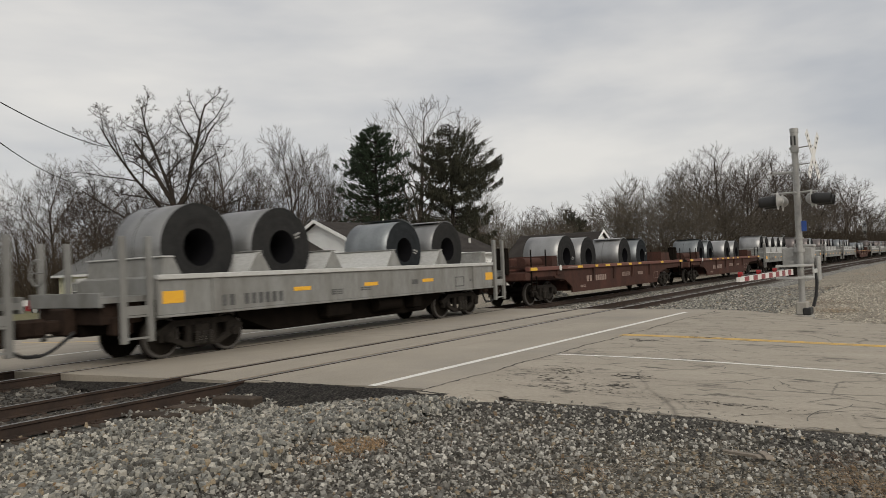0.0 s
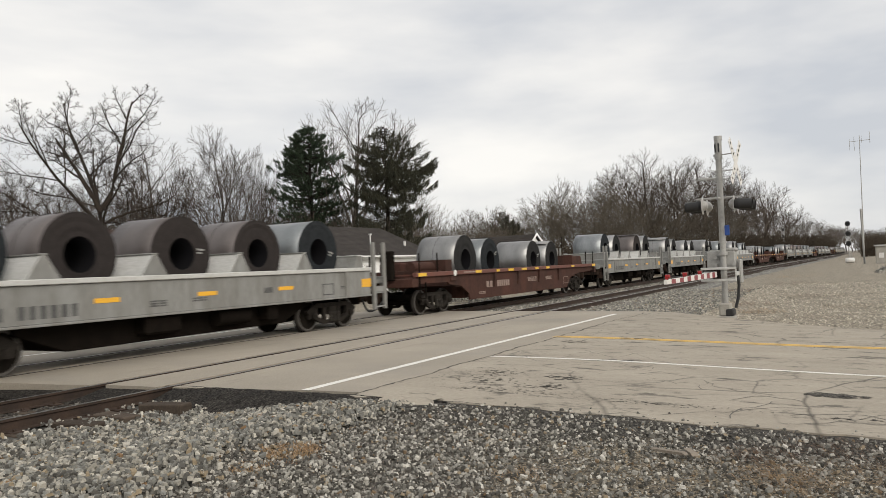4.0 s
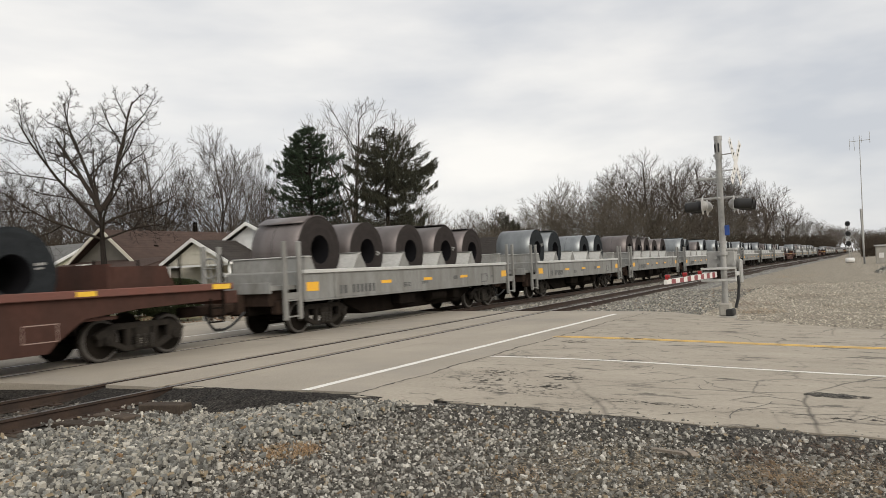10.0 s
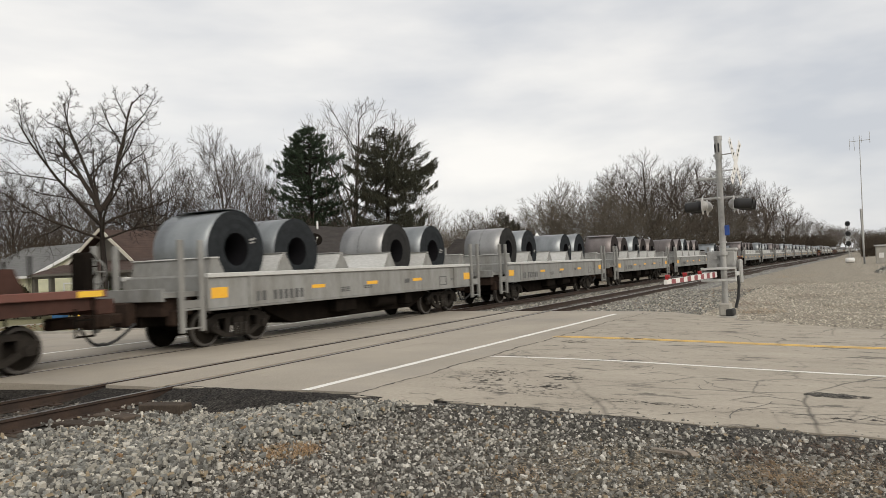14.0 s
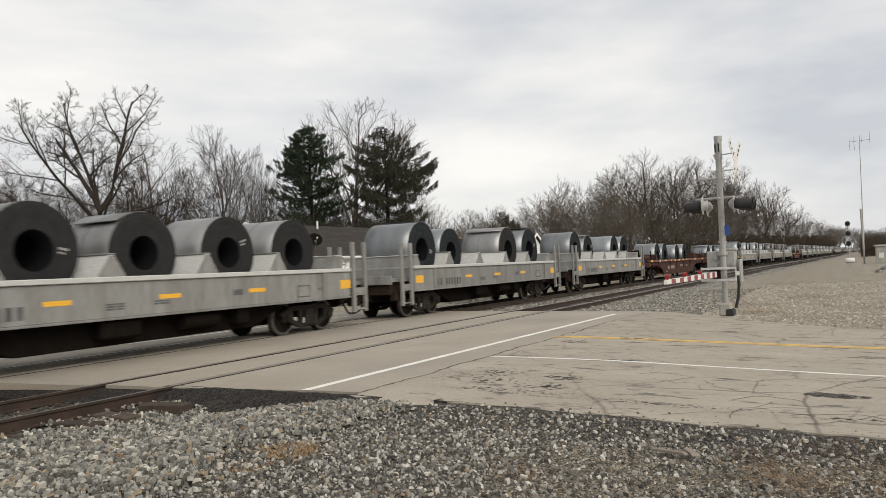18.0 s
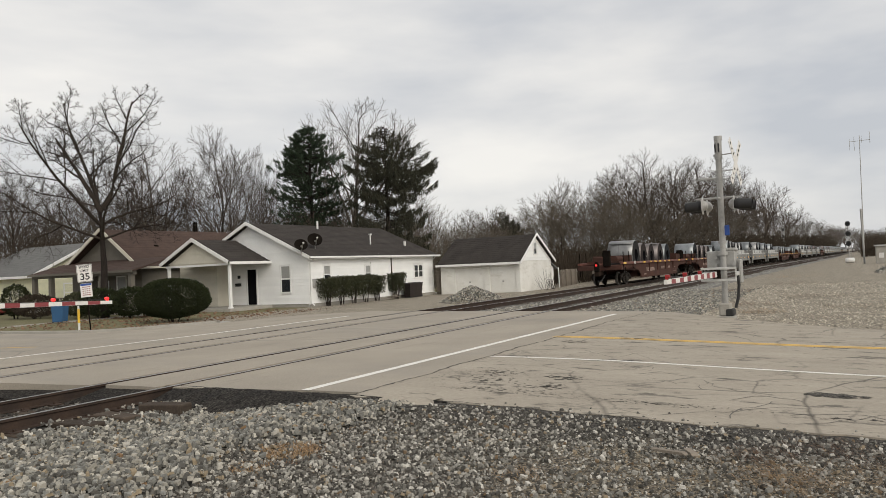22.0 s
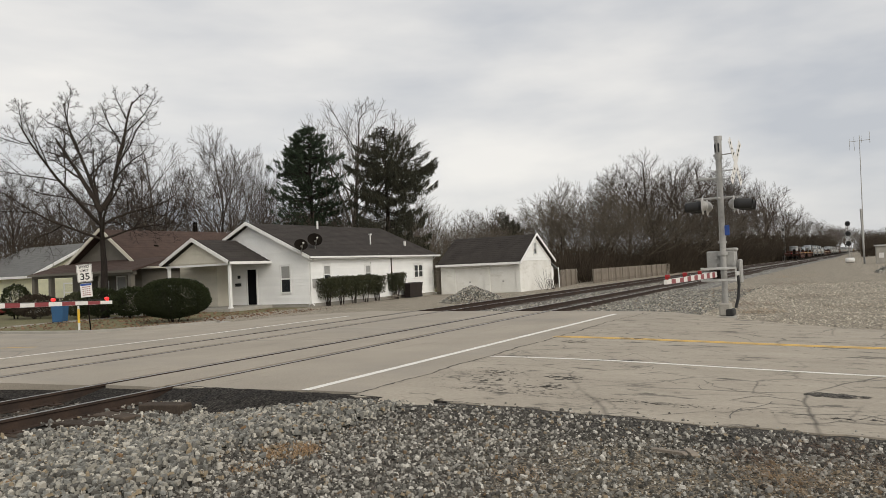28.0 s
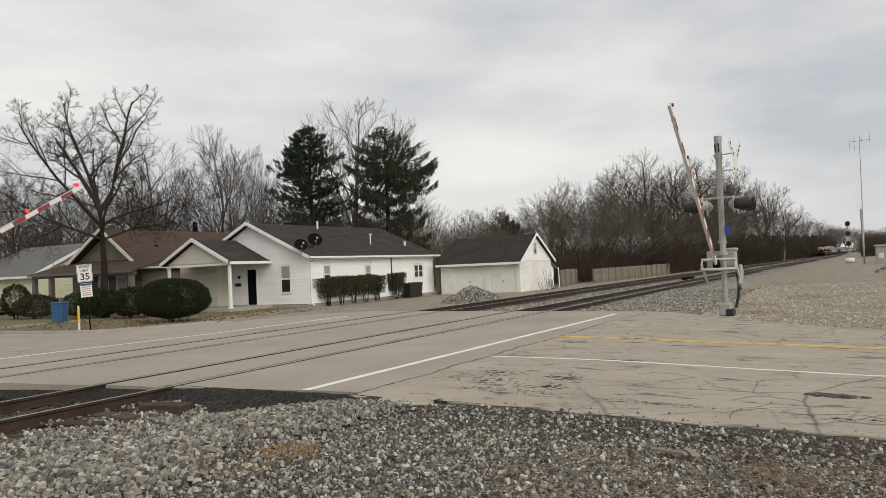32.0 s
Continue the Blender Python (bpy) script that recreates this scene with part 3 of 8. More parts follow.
stripe("stop_line_near", [(8.62, 7.15), (15.8, 6.98), (23.4, 6.77)], 0.16, M_PAINT_W, "white painted stop line before the rails")
stripe("stop_line_far", [(9.4, 17.95), (16.5, 17.3), (23.5, 17.2)], 0.14, M_PAINT_W, "faded white stop line beyond the rails")
for o in (-0.085, 0.085):
    stripe("centre_line_near", [(16.4 + o, 6.22), (16.2 + o, 3.4), (16.05 + o, 0.0), (15.8 + o, -8), (15.2 + o, -60)], 0.125, M_PAINT_Y, "double yellow centre line worn thin")
stripe("edge_line_near", [(12.76, 6.1), (12.8, 3.8), (12.55, 0.0), (12.3, -8), (11.8, -60)], 0.10, M_PAINT_W, "broken white edge line on patched asphalt")
stripe("centre_line_far", [(13.0, 20.4), (13.1, 26)], 0.12, M_PAINT_Y, "faded yellow centre line")

# ballast shoulders, outside the crossing


def bed(name, xa, xb, label, surface=M_BED):
    ys = (6.4, 7.6, 8.6, 9.2, 12.0, 12.85, 13.6, 16.6, 17.2, 18.2, 19.4)
    zs = (-0.42, -0.36, -0.24, -0.19, -0.19, -0.24, -0.19, -0.19, -0.26, -0.4, -0.5)
    xs = spread([(xa, xb, 0.5 if xb - xa < 40 else (2 if xb - xa < 70 else 8))])
    v = [(x, y + bend(x), z + 0.03 * noise.noise((x * 2, y * 2, 5)) - (0.0 if j not in (0, 10) else 0.1)) for x in xs for j, (y, z) in enumerate(zip(ys, zs))]
    n = len(ys)
    f = [(i * n + j, (i + 1) * n + j, (i + 1) * n + j + 1, i * n + j + 1) for i in range(len(xs) - 1) for j in range(n - 1)]
    return thing(name, label, "ballast", kind="structure", shape=mesh_of(name, v, f, surface, True))


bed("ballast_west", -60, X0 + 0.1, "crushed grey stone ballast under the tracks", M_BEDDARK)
bed("ballast_east", X1 - 0.1, 42, "crushed grey stone ballast under the tracks")
bed("ballast_far", 42, 1400, "crushed grey stone ballast running into the distance")

RAIL_PROFILE = [(-0.036, 0), (0.036, 0), (0.036, -0.035), (0.009, -0.05), (0.009, -0.145), (0.07, -0.162), (0.07, -0.172), (-0.07, -0.172), (-0.07, -0.162), (-0.009, -0.145), (-0.009, -0.05), (-0.036, -0.035)]
tie_mesh = Shape().box(-0.115, 0.115, -1.3, 1.3, -0.18, 0, 0.012).mesh("tie", M_TIE)
plate_mesh = Shape().box(-0.09, 0.09, -0.18, 0.18, 0, 0.02, 0.004).box(-0.03, -0.01, -0.13, -0.1, 0.02, 0.05).box(0.02, 0.04, 0.1, 0.13, 0.02, 0.05).mesh("tie_plate", M_RAIL_SIDE)
for k, (yc, pair) in enumerate(((NEAR_C, RAILS[:2]), (FAR_C, RAILS[2:]))):
    track = thing("railway_track", "rusty steel rails on dark timber ties", "railway track", "tracks", "structure", loc=(0, yc, 0))
    for y in pair:
        sh, cut = Shape(), [-60, 10, 30, 45] + list(range(55, 160, 7)) + list(range(160, 420, 20)) + list(range(420, 1301, 80))
        m = len(RAIL_PROFILE)
        sh.add([(x, u + y - yc + bend(x), w) for x in cut for u, w in RAIL_PROFILE], [(i * m + j, i * m + (j + 1) % m, (i + 1) * m + (j + 1) % m, (i + 1) * m + j) for i in range(len(cut) - 1) for j in range(m)])
        sh.i = [1 if j % m == 0 else 0 for j in range(len(sh.f))]
        part("rail", sh, [M_RAIL_SIDE, M_RAIL_TOP], track)
    rnd = random.Random(k)
    n_tie = 0
    x = -2.0
    while x < 96:
        if not X0 - 0.05 < x < X1 + 0.05:
            t = part("tie", tie_mesh, None, track, at=(x + rnd.uniform(-0.04, 0.04), bend(x) + rnd.uniform(-0.06, 0.06), -0.182 + rnd.uniform(-0.012, 0.004)))
            t.rotation_euler = (0, rnd.uniform(-0.02, 0.02), rnd.uniform(-0.025, 0.025))
            if x < 30:
                for y in pair:
                    part("tie_plate", plate_mesh, None, track, at=(x, y - yc, -0.186))
        x += 0.52
    sh = Shape()
    while x < 420:
        sh.box(x - 0.115, x + 0.115, bend(x) - 1.3, bend(x) + 1.3, -0.36, -0.182)
        x += 0.56
    tagged(part("tie_run", sh, M_TIE, track), kind="stuff")
    for y in pair:
        s = Shape()
        inner = 1 if y < yc else -1
        s.box(X0, X1, y - yc + inner * 0.036 + (0 if inner > 0 else -0.134), y - yc + inner * 0.036 + (0.134 if inner > 0 else 0), -0.3, -0.06)
        part("flangeway", s, M_RUBBER, track, "dark rubber flangeway filler beside the rail")
        s = Shape().box(X0, X1, min(y - yc - inner * 0.036, y - yc - inner * 0.12), max(y - yc - inner * 0.036, y - yc - inner * 0.12), -0.3, -0.03)
        part("rail_seal", s, M_RUBBER, track)

# ---- the train ----
WHEEL_R = 0.457
WHEEL_PROFILE = ((0.0, -0.05), (0.13, -0.05), (0.14, -0.01), (WHEEL_R - 0.085, 0.012), (WHEEL_R - 0.07, -0.012), (WHEEL_R - 0.015, -0.012), (WHEEL_R, 0.0), (WHEEL_R, 0.10), (WHEEL_R + 0.028, 0.11), (WHEEL_R + 0.028, 0.14), (0.0, 0.14))
wv, wf, wi, NW = [], [], [], 22
for j in range(NW):
    wv += [(r * math.cos(2 * math.pi * j / NW), y, r * math.sin(2 * math.pi * j / NW)) for r, y in WHEEL_PROFILE]
for j in range(NW):
    for i in range(len(WHEEL_PROFILE) - 1):
        q, q2 = j * len(WHEEL_PROFILE), ((j + 1) % NW) * len(WHEEL_PROFILE)
        wf.append((q + i, q2 + i, q2 + i + 1, q + i + 1))
        wi.append(1 if i in (4, 5, 6) else 0)
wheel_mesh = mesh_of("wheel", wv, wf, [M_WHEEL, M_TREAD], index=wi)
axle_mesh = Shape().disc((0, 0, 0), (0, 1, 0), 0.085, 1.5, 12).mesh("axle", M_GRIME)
side_frame = Shape()
for y in (-1.05, 0.93):
    # an open truss: arched top chord, dipped bottom chord, two columns beside the springs, a pedestal over each journal
    side_frame.prism([(-1.18, 0.6), (-0.78, 0.8), (0.78, 0.8), (1.18, 0.6), (1.12, 0.5), (0.72, 0.67), (-0.72, 0.67), (-1.12, 0.5)], y, y + 0.12, "y")
    side_frame.prism([(-1.0, 0.44), (-0.46, 0.19), (0.46, 0.19), (1.0, 0.44), (0.9, 0.53), (0.4, 0.29), (-0.4, 0.29), (-0.9, 0.53)], y, y + 0.12, "y")
    for c in (-0.34, 0.34):
        side_frame.box(c - 0.07, c + 0.07, y + 0.005, y + 0.115, 0.27, 0.7, 0.01)
    for bx in (-0.89, 0.89):
        side_frame.prism([(bx - 0.19, 0.36), (bx - 0.19, 0.66), (bx + 0.19, 0.66), (bx + 0.19, 0.36), (bx + 0.11, 0.36), (bx + 0.11, 0.52), (bx - 0.11, 0.52), (bx - 0.11, 0.36)], y + 0.004, y + 0.116, "y")
        side_frame.disc((bx, y - 0.04, WHEEL_R), (0, 1, 0), 0.105, 0.1, 14)
        side_frame.disc((bx, y - 0.1, WHEEL_R), (0, 1, 0), 0.055, 0.03, 10)
side_frame.box(-0.2, 0.2, -1.1, 1.1, 0.46, 0.72, 0.04)
side_mesh = side_frame.mesh("bogie", M_CASTING)
spring_sh = Shape()
for k in range(3):
    for j in range(6):
        spring_sh.disc((-0.17 + 0.17 * k, 0, 0.27 + 0.045 * j), (0, 0, 1), 0.075, 0.022, 7)
    spring_sh.tube([(-0.17 + 0.17 * k, 0, 0.24), (-0.17 + 0.17 * k, 0, 0.53)], 0.055, 5)
spring_mesh = spring_sh.mesh("spring_pack", M_SPRING)


def add_bogie(parent, x):
    b = part("bogie", side_mesh, None, parent, "black cast-steel two-axle bogie", at=(x, 0, 0))
    for ax in (-0.89, 0.89):
        part("axle", axle_mesh, None, b, at=(ax, 0, WHEEL_R))
        part("wheel", wheel_mesh, None, b, at=(ax, -0.815, WHEEL_R))
        w = part("wheel", wheel_mesh, None, b, at=(ax, 0.815, WHEEL_R))
        w.rotation_euler = (0, 0, math.pi)
    for y in (-1.1, 1.1):
        part("spring_pack", spring_mesh, None, b, at=(0, y, 0))
    return b


def coupler_shape(s, x0):
    sh = Shape().box(min(x0, x0 + s * 0.9), max(x0, x0 + s * 0.9), -0.12, 0.12, 0.72, 0.98, 0.04)
    xk = x0 + s * 0.9
    sh.box(min(xk, xk + s * 0.3), max(xk, xk + s * 0.3), -0.2, 0.17, 0.66, 1.03, 0.06)
    return sh


def hose_shape(s, x0, ln=0.75):
    pts = [(x0 + s * ln * u, -0.35 + 0.25 * u, 0.72 - 0.42 * math.sin(math.pi * min(1, u * 0.62))) for u in [i / 8 for i in range(9)]]
    return Shape().tube(pts, 0.035, 6)


TROUGHS = {"G": (-5.3, -2.75, -0.05, 2.55, 5.08), "T": (-4.5, -2.05, 0.3, 2.95, 5.7)}
TROUGHS["R"] = TROUGHS["r"] = tuple(x - 0.6 for x in TROUGHS["T"])
RIDGES = (-3.95, -1.35, 1.3, 3.8)


def bars(sh, x, z, chars, cw, ch, gap, y, k=0, rows=1):
    """Plain bars in place of writing."""
    for r in range(rows):
        xx = x
        for c in chars:
            if c == "-":
                sh.box(xx, xx + cw, y - 0.004, y, z - r * ch * 1.5, z - r * ch * 1.5 + ch, k=k)
            xx += cw + gap
    return sh


def grey_wagon():
    half, pan = 8.735, 6.86
    w = thing("coil_wagon", "light grey steel coil wagon with weathered side sills", "freight wagon", "train wagons")
    for sgn, nm in ((-1, "near"), (1, "far")):
        y0, y1 = (-1.50, -1.42) if sgn < 0 else (1.42, 1.50)
        sill = part("side_sill", Shape().box(-pan, pan, y0, y1, 0.96, 1.70, 0.01), M_GREYPAINT, w)
        part("top_flange", Shape().box(-pan, pan, min(y0, sgn * 1.56), max(y1, sgn * 1.56), 1.70, 1.81, 0.015), M_SADDLE, sill, "pale worn top flange")
        part("bottom_flange", Shape().box(-pan, pan, min(y0, sgn * 1.53), max(y1, sgn * 1.53), 0.91, 0.96, 0.01), M_GREYPAINT, sill)
        for x in (-5.37, 5.62):
            part("stiffener", Shape().box(x - 0.11, x + 0.11, *((-1.54, -1.50) if sgn < 0 else (1.50, 1.54)), 0.96, 1.70, 0.008), M_GREYPAINT, sill)
    part("deck", Shape().box(-pan, pan, -1.42, 1.42, 1.30, 1.40), M_GREYPAINT, w)
    # soot on the underframe, with the shade below the deck in its black
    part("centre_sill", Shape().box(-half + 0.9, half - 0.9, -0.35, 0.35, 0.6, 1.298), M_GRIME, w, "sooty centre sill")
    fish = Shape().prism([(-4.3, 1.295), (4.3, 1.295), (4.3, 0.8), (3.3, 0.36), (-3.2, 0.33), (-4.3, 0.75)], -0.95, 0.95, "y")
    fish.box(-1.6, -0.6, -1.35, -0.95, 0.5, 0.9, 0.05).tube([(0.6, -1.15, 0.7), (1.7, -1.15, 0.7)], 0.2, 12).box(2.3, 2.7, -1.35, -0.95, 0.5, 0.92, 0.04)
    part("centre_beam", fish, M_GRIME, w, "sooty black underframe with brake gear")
    for c in RIDGES:
        sh = Shape().prism([(c - 0.62, 1.4), (c + 0.62, 1.4), (c + 0.06, 2.27), (c - 0.06, 2.27)], -1.37, 1.38, "y")
        ridge = part("saddle", sh, M_SADDLE, w, "pale sloped steel coil saddle")
        part("saddle_end", Shape().prism([(c - 0.6, 1.42), (c + 0.6, 1.42), (c + 0.05, 2.25), (c - 0.05, 2.25)], -1.385, -1.37, "y"), M_GREYPAINT, ridge, "thin darker grey plate over the saddle's near end")
        part("saddle_cap", Shape().box(c - 0.09, c + 0.09, -1.39, 1.39, 2.27, 2.305, 0.008), M_GREYPAINT, ridge)
    for s in (-1, 1):
        head = part("bulkhead", Shape().prism([(s * u, z) for u, z in ((6.84, 1.4), (5.95, 1.4), (6.36, 2.17), (6.6, 2.17), (6.66, 1.79), (6.84, 1.74))], -1.38, 1.38, "y"), M_GREYPAINT, w, "grey steel end bulkhead with a stepped ledge")
        part("lip", Shape().box(min(s * 6.34, s * 6.64), max(s * 6.34, s * 6.64), -1.4, 1.4, 2.17, 2.205, 0.008), M_SADDLE, head)
        sh = Shape().box(min(s * pan, s * 8.0), max(s * pan, s * 8.0), -1.3, 1.3, 1.28, 1.40)
        sh.box(min(s * 7.94, s * 8.02), max(s * 7.94, s * 8.02), -1.3, 1.3, 1.2, 1.5, 0.01)
        part("end_platform", sh, M_GREYPAINT, w)
        gr = Shape().box(min(s * 7.0, s * 7.9), max(s * 7.0, s * 7.9), -1.15, 1.15, 0.85, 1.298, 0.02).box(min(s * 7.9, s * 8.15), max(s * 7.9, s * 8.15), -0.3, 0.3, 0.65, 1.2, 0.03)
        gr.tube([(s * 7.6, -1.25, 0.95), (s * 7.6, 1.25, 0.95)], 0.05, 6).box(min(s * 7.3, s * 7.7), max(s * 7.3, s * 7.7), -1.3, -1.0, 0.62, 1.0, 0.04)
        part("draft_gear", gr, M_DARKRUST, w, "dark rusty draft gear below the end platform")
        for y in (-1.5, 1.5):
            for x in (7.04, 7.64):
                part("stake", Shape().box(s * x - 0.07, s * x + 0.07, y - 0.05, y + 0.05, 0.46, 2.6, 0.012), M_GREYPAINT, w)
            for z, zt in ((0.53, 0.57), (0.97, 1.01), (1.02, 1.2)):
                part("step", Shape().box(min(s * 7.08, s * 7.6), max(s * 7.08, s * 7.6), y - 0.03, y + 0.03, z, zt), M_GREYPAINT, w)
        part("coupler", coupler_shape(s, s * 7.55), M_DARKRUST, w, "sooty rust-brown knuckle coupler")
        part("air_hose", hose_shape(s, s * 8.0, 0.85), M_BLACK, w, "black rubber brake hose")
        add_bogie(w, s * 5.42)
    for x, wd, z, h in ((-6.47, 0.54, 1.2, 0.26), (6.62, 0.5, 1.2, 0.26)):
        part("reflector_panel", Shape().box(x - wd / 2, x + wd / 2, -1.506, -1.49, z, z + h, 0.003), M_ORANGE, w, "orange-yellow safety panel")
    for x in (-2.67, 0.05, 2.84):
        part("reflector", Shape().box(x - 0.3, x + 0.3, -1.506, -1.49, 1.28, 1.38, 0.003), M_ORANGE, w, "long orange reflector strip")
    part("lettering", bars(Shape(), -5.2, 1.06, "-- ------", 0.135, 0.25, 0.08, -1.503), M_LETTER, w, "black stencilled wagon marks")
    dt = bars(bars(Shape(), -1.6, 1.22, "--", 0.2, 0.035, 0.04, -1.503, rows=3), -0.4, 1.22, "---", 0.12, 0.035, 0.03, -1.503, rows=2)
    bars(bars(dt, 2.0, 1.24, "-", 0.3, 0.14, 0, -1.503), 5.3, 1.25, "--", 0.12, 0.03, 0.04, -1.503, rows=2)
    for a in ((4.42, 4.45, 1.05, 1.38), (4.92, 4.95, 1.05, 1.38), (4.45, 4.92, 1.05, 1.08), (4.45, 4.92, 1.35, 1.38)):
        dt.box(a[0], a[1], -1.508, -1.49, a[2], a[3])
    part("data_stencil", dt, M_LETTER, w)
    for ob in w.children:
        if ob.name.startswith(("lettering", "data_stencil")):
            tagged(ob, "black stencilled wagon marks", kind="stuff")
    bw = Shape().tube([(-8.12, 0.75 + 0.28 * math.cos(a), 1.95 + 0.28 * math.sin(a)) for a in [2 * math.pi * i / 20 for i in range(21)]], 0.022, 6, cap=False)
    bw.tube([(-8.12, 0.47, 1.95), (-8.12, 1.03, 1.95)], 0.015, 5).tube([(-8.12, 0.75, 1.67), (-8.12, 0.75, 2.23)], 0.015, 5).tube([(-8.12, 0.75, 1.95), (-8.0, 0.75, 1.5)], 0.02, 5)
    part("brake_wheel", bw, M_GREYPAINT, w)
    return w


def red_wagon(hand=-1, d=-0.55):
    """hand: the end with the hand brake; d: how far the well sits off the middle of the wagon."""
    half = 11.05
    w = thing("well_wagon", "oxide red steel coil wagon with a deep fishbelly sill", "freight wagon", "train wagons")
    for sgn in (-1, 1):
        y0, y1 = (-1.46, -1.38) if sgn < 0 else (1.38, 1.46)
        sh = Shape().prism([(-10.0, 1.40), (10.0, 1.40), (10.0, 1.16), (7.5, 1.1), (6.75 + d, 0.98), (6.15 + d, 0.58), (5.95 + d, 0.38), (d - 5.42, 0.38), (d - 5.46, 0.62), (d - 6.15, 0.96), (d - 7.1, 1.06), (d - 7.2, 1.16), (-10.0, 1.16)], y0, y1, "y")
        part("side_sill", sh, M_REDPAINT, w)
        part("top_rail", Shape().box(-10.2, 10.2, min(y0, sgn * 1.56), max(y1, sgn * 1.56), 1.40, 1.56, 0.015), M_REDTOP, w, "dusty red rolled top rail")
        for x in (d - 3.1, d - 0.55, d + 2.0, d + 4.7):
            sh = Shape().prism([(sgn * 1.46, 1.40), (sgn * 1.57, 1.40), (sgn * 1.5, 0.82), (sgn * 1.46, 0.82)], x - 0.09, x + 0.09, "x")
            part("side_post", sh, M_REDPAINT, w)
    part("deck", Shape().box(-10.0, -7.0, -1.38, 1.38, 1.18, 1.24).box(7.0, 10.0, -1.38, 1.38, 1.18, 1.24).box(-7.0, 7.0, -1.38, 1.38, 0.92, 0.99).box(d - 5.4, d + 5.9, -1.2, 1.2, 0.45, 0.92), M_REDPAINT, w)
    for c in [d + u for u in (-5.85, -3.35, -0.92, 1.58, 4.3)]:
        part("saddle", Shape().prism([(c - 0.35, 0.99), (c + 0.35, 0.99), (c + 0.06, 1.36), (c - 0.06, 1.36)], -1.2, 1.2, "y"), M_REDPAINT, w)
    bulk = Shape().prism([(6.95, 1.24), (8.8, 1.24), (8.45, 2.02), (7.02, 2.02)], -1.25, 1.25, "y").box(6.87, 6.95, -1.3, 1.3, 1.24, 2.08)
    part("bulkhead", bulk, M_REDPAINT, w, "red steel end bulkhead box")
    bulk = Shape().box(-7.6, -7.1, -1.3, 1.3, 1.5, 2.0).box(-9.6, -7.6, -1.1, 1.1, 1.5, 1.62).tube([(-9.2, -0.7, 1.75), (-7.7, -0.7, 1.75)], 0.2, 10).box(-8.7, -8.2, 0.0, 1.0, 1.5, 1.95, 0.05)
    part("brake_platform", bulk, M_REDPAINT, w, "sooty red brake platform")
    for s in (-1, 1):
        sh = Shape().box(min(s * 10.0, s * 10.4), max(s * 10.0, s * 10.4), -1.5, 1.5, 1.05, 1.36, 0.02)
        part("end_sill", sh, M_REDPAINT, w)
        for y in (-1.5, 1.5):
            for x in (8.6, 9.9):
                part("stake", Shape().tube([(s * x, y, 0.62 if x > 9 else 1.5), (s * x, y, 2.25)], 0.03, 6), M_GRIME, w)
            sh = Shape()
            for z in (0.62, 0.95):
                sh.box(min(s * 9.5, s * 9.92), max(s * 9.5, s * 9.92), y - 0.02, y + 0.02, z, z + 0.035)
            sh.box(s * 9.5 - 0.02, s * 9.5 + 0.02, y - 0.02, y + 0.02, 0.62, 1.2)
            part("step", sh, M_GRIME, w)
        part("coupler", coupler_shape(s, s * 9.85), M_DARKRUST, w, "sooty rust-brown knuckle coupler")
        part("air_hose", hose_shape(s, s * 10.4, 0.75), M_BLACK, w, "black rubber brake hose")
        add_bogie(w, s * 7.9)
        part("reflector", Shape().box(s * 9.8 - 0.28, s * 9.8 + 0.28, -1.575, -1.545, 1.42, 1.54), M_YELLOW, w, "yellow reflector strip")
    for x, wd in ((-4.76, 0.54), (-2.87, 0.3), (-1.5, 0.57), (0.0, 0.58), (1.56, 0.42), (3.0, 0.42), (6.73, 0.44)):
        part("reflector", Shape().box(d + x - wd / 2, d + x + wd / 2, -1.568, -1.55, 1.43, 1.53, 0.003), M_YELLOW, w, "yellow reflector strip")
    part("route_disc", Shape().disc((-7.35, -1.57, 1.48), (0, 1, 0), 0.12, 0.012, 16), M_WHITE, w, "small round white plate")
    part("rail_notice", Shape().box(-6.6, -5.25, -1.566, -1.55, 1.46, 1.51), M_LETTER_W, w, "faded white line of stencil")
    part("jacking_pad", Shape().box(-7.6, -7.2, -1.53, -1.44, 1.18, 1.38, 0.02), M_REDPAINT, w)
    lt = bars(bars(Shape(), d - 3.88, 0.8, "--", 0.24, 0.26, 0.1, -1.463), d - 2.82, 0.8, "------", 0.16, 0.26, 0.06, -1.463)
    bars(lt, d + 0.6, 1.05, "-------", 0.13, 0.035, 0.03, -1.463, rows=4)
    bars(lt, d + 2.9, 1.02, "-----", 0.13, 0.04, 0.03, -1.463, rows=3)
    bars(lt, d - 4.6, 0.62, "----", 0.13, 0.04, 0.03, -1.463, rows=2)
    for a in ((4.9, 4.92, 0.6, 0.95), (5.6, 5.62, 0.6, 0.95), (4.92, 5.6, 0.6, 0.62), (4.92, 5.6, 0.93, 0.95)):
        lt.box(a[0], a[1], -1.463, -1.458, a[2], a[3])
    tagged(part("lettering", lt, M_LETTER_W, w), "worn white stencilled wagon marks", kind="stuff")
    x = hand * 10.42
    bw = Shape().tube([(x + hand * 0.1, -0.55 + 0.28 * math.cos(a), 2.05 + 0.28 * math.sin(a)) for a in [2 * math.pi * i / 20 for i in range(21)]], 0.022, 6, cap=False)
    bw.tube([(x + hand * 0.1, -0.83, 2.05), (x + hand * 0.1, -0.27, 2.05)], 0.015, 5).box(x - 0.16, x + 0.06, -0.8, -0.3, 1.3, 2.35, 0.04)
    part("brake_wheel", bw, M_GRIME, w)
    return w


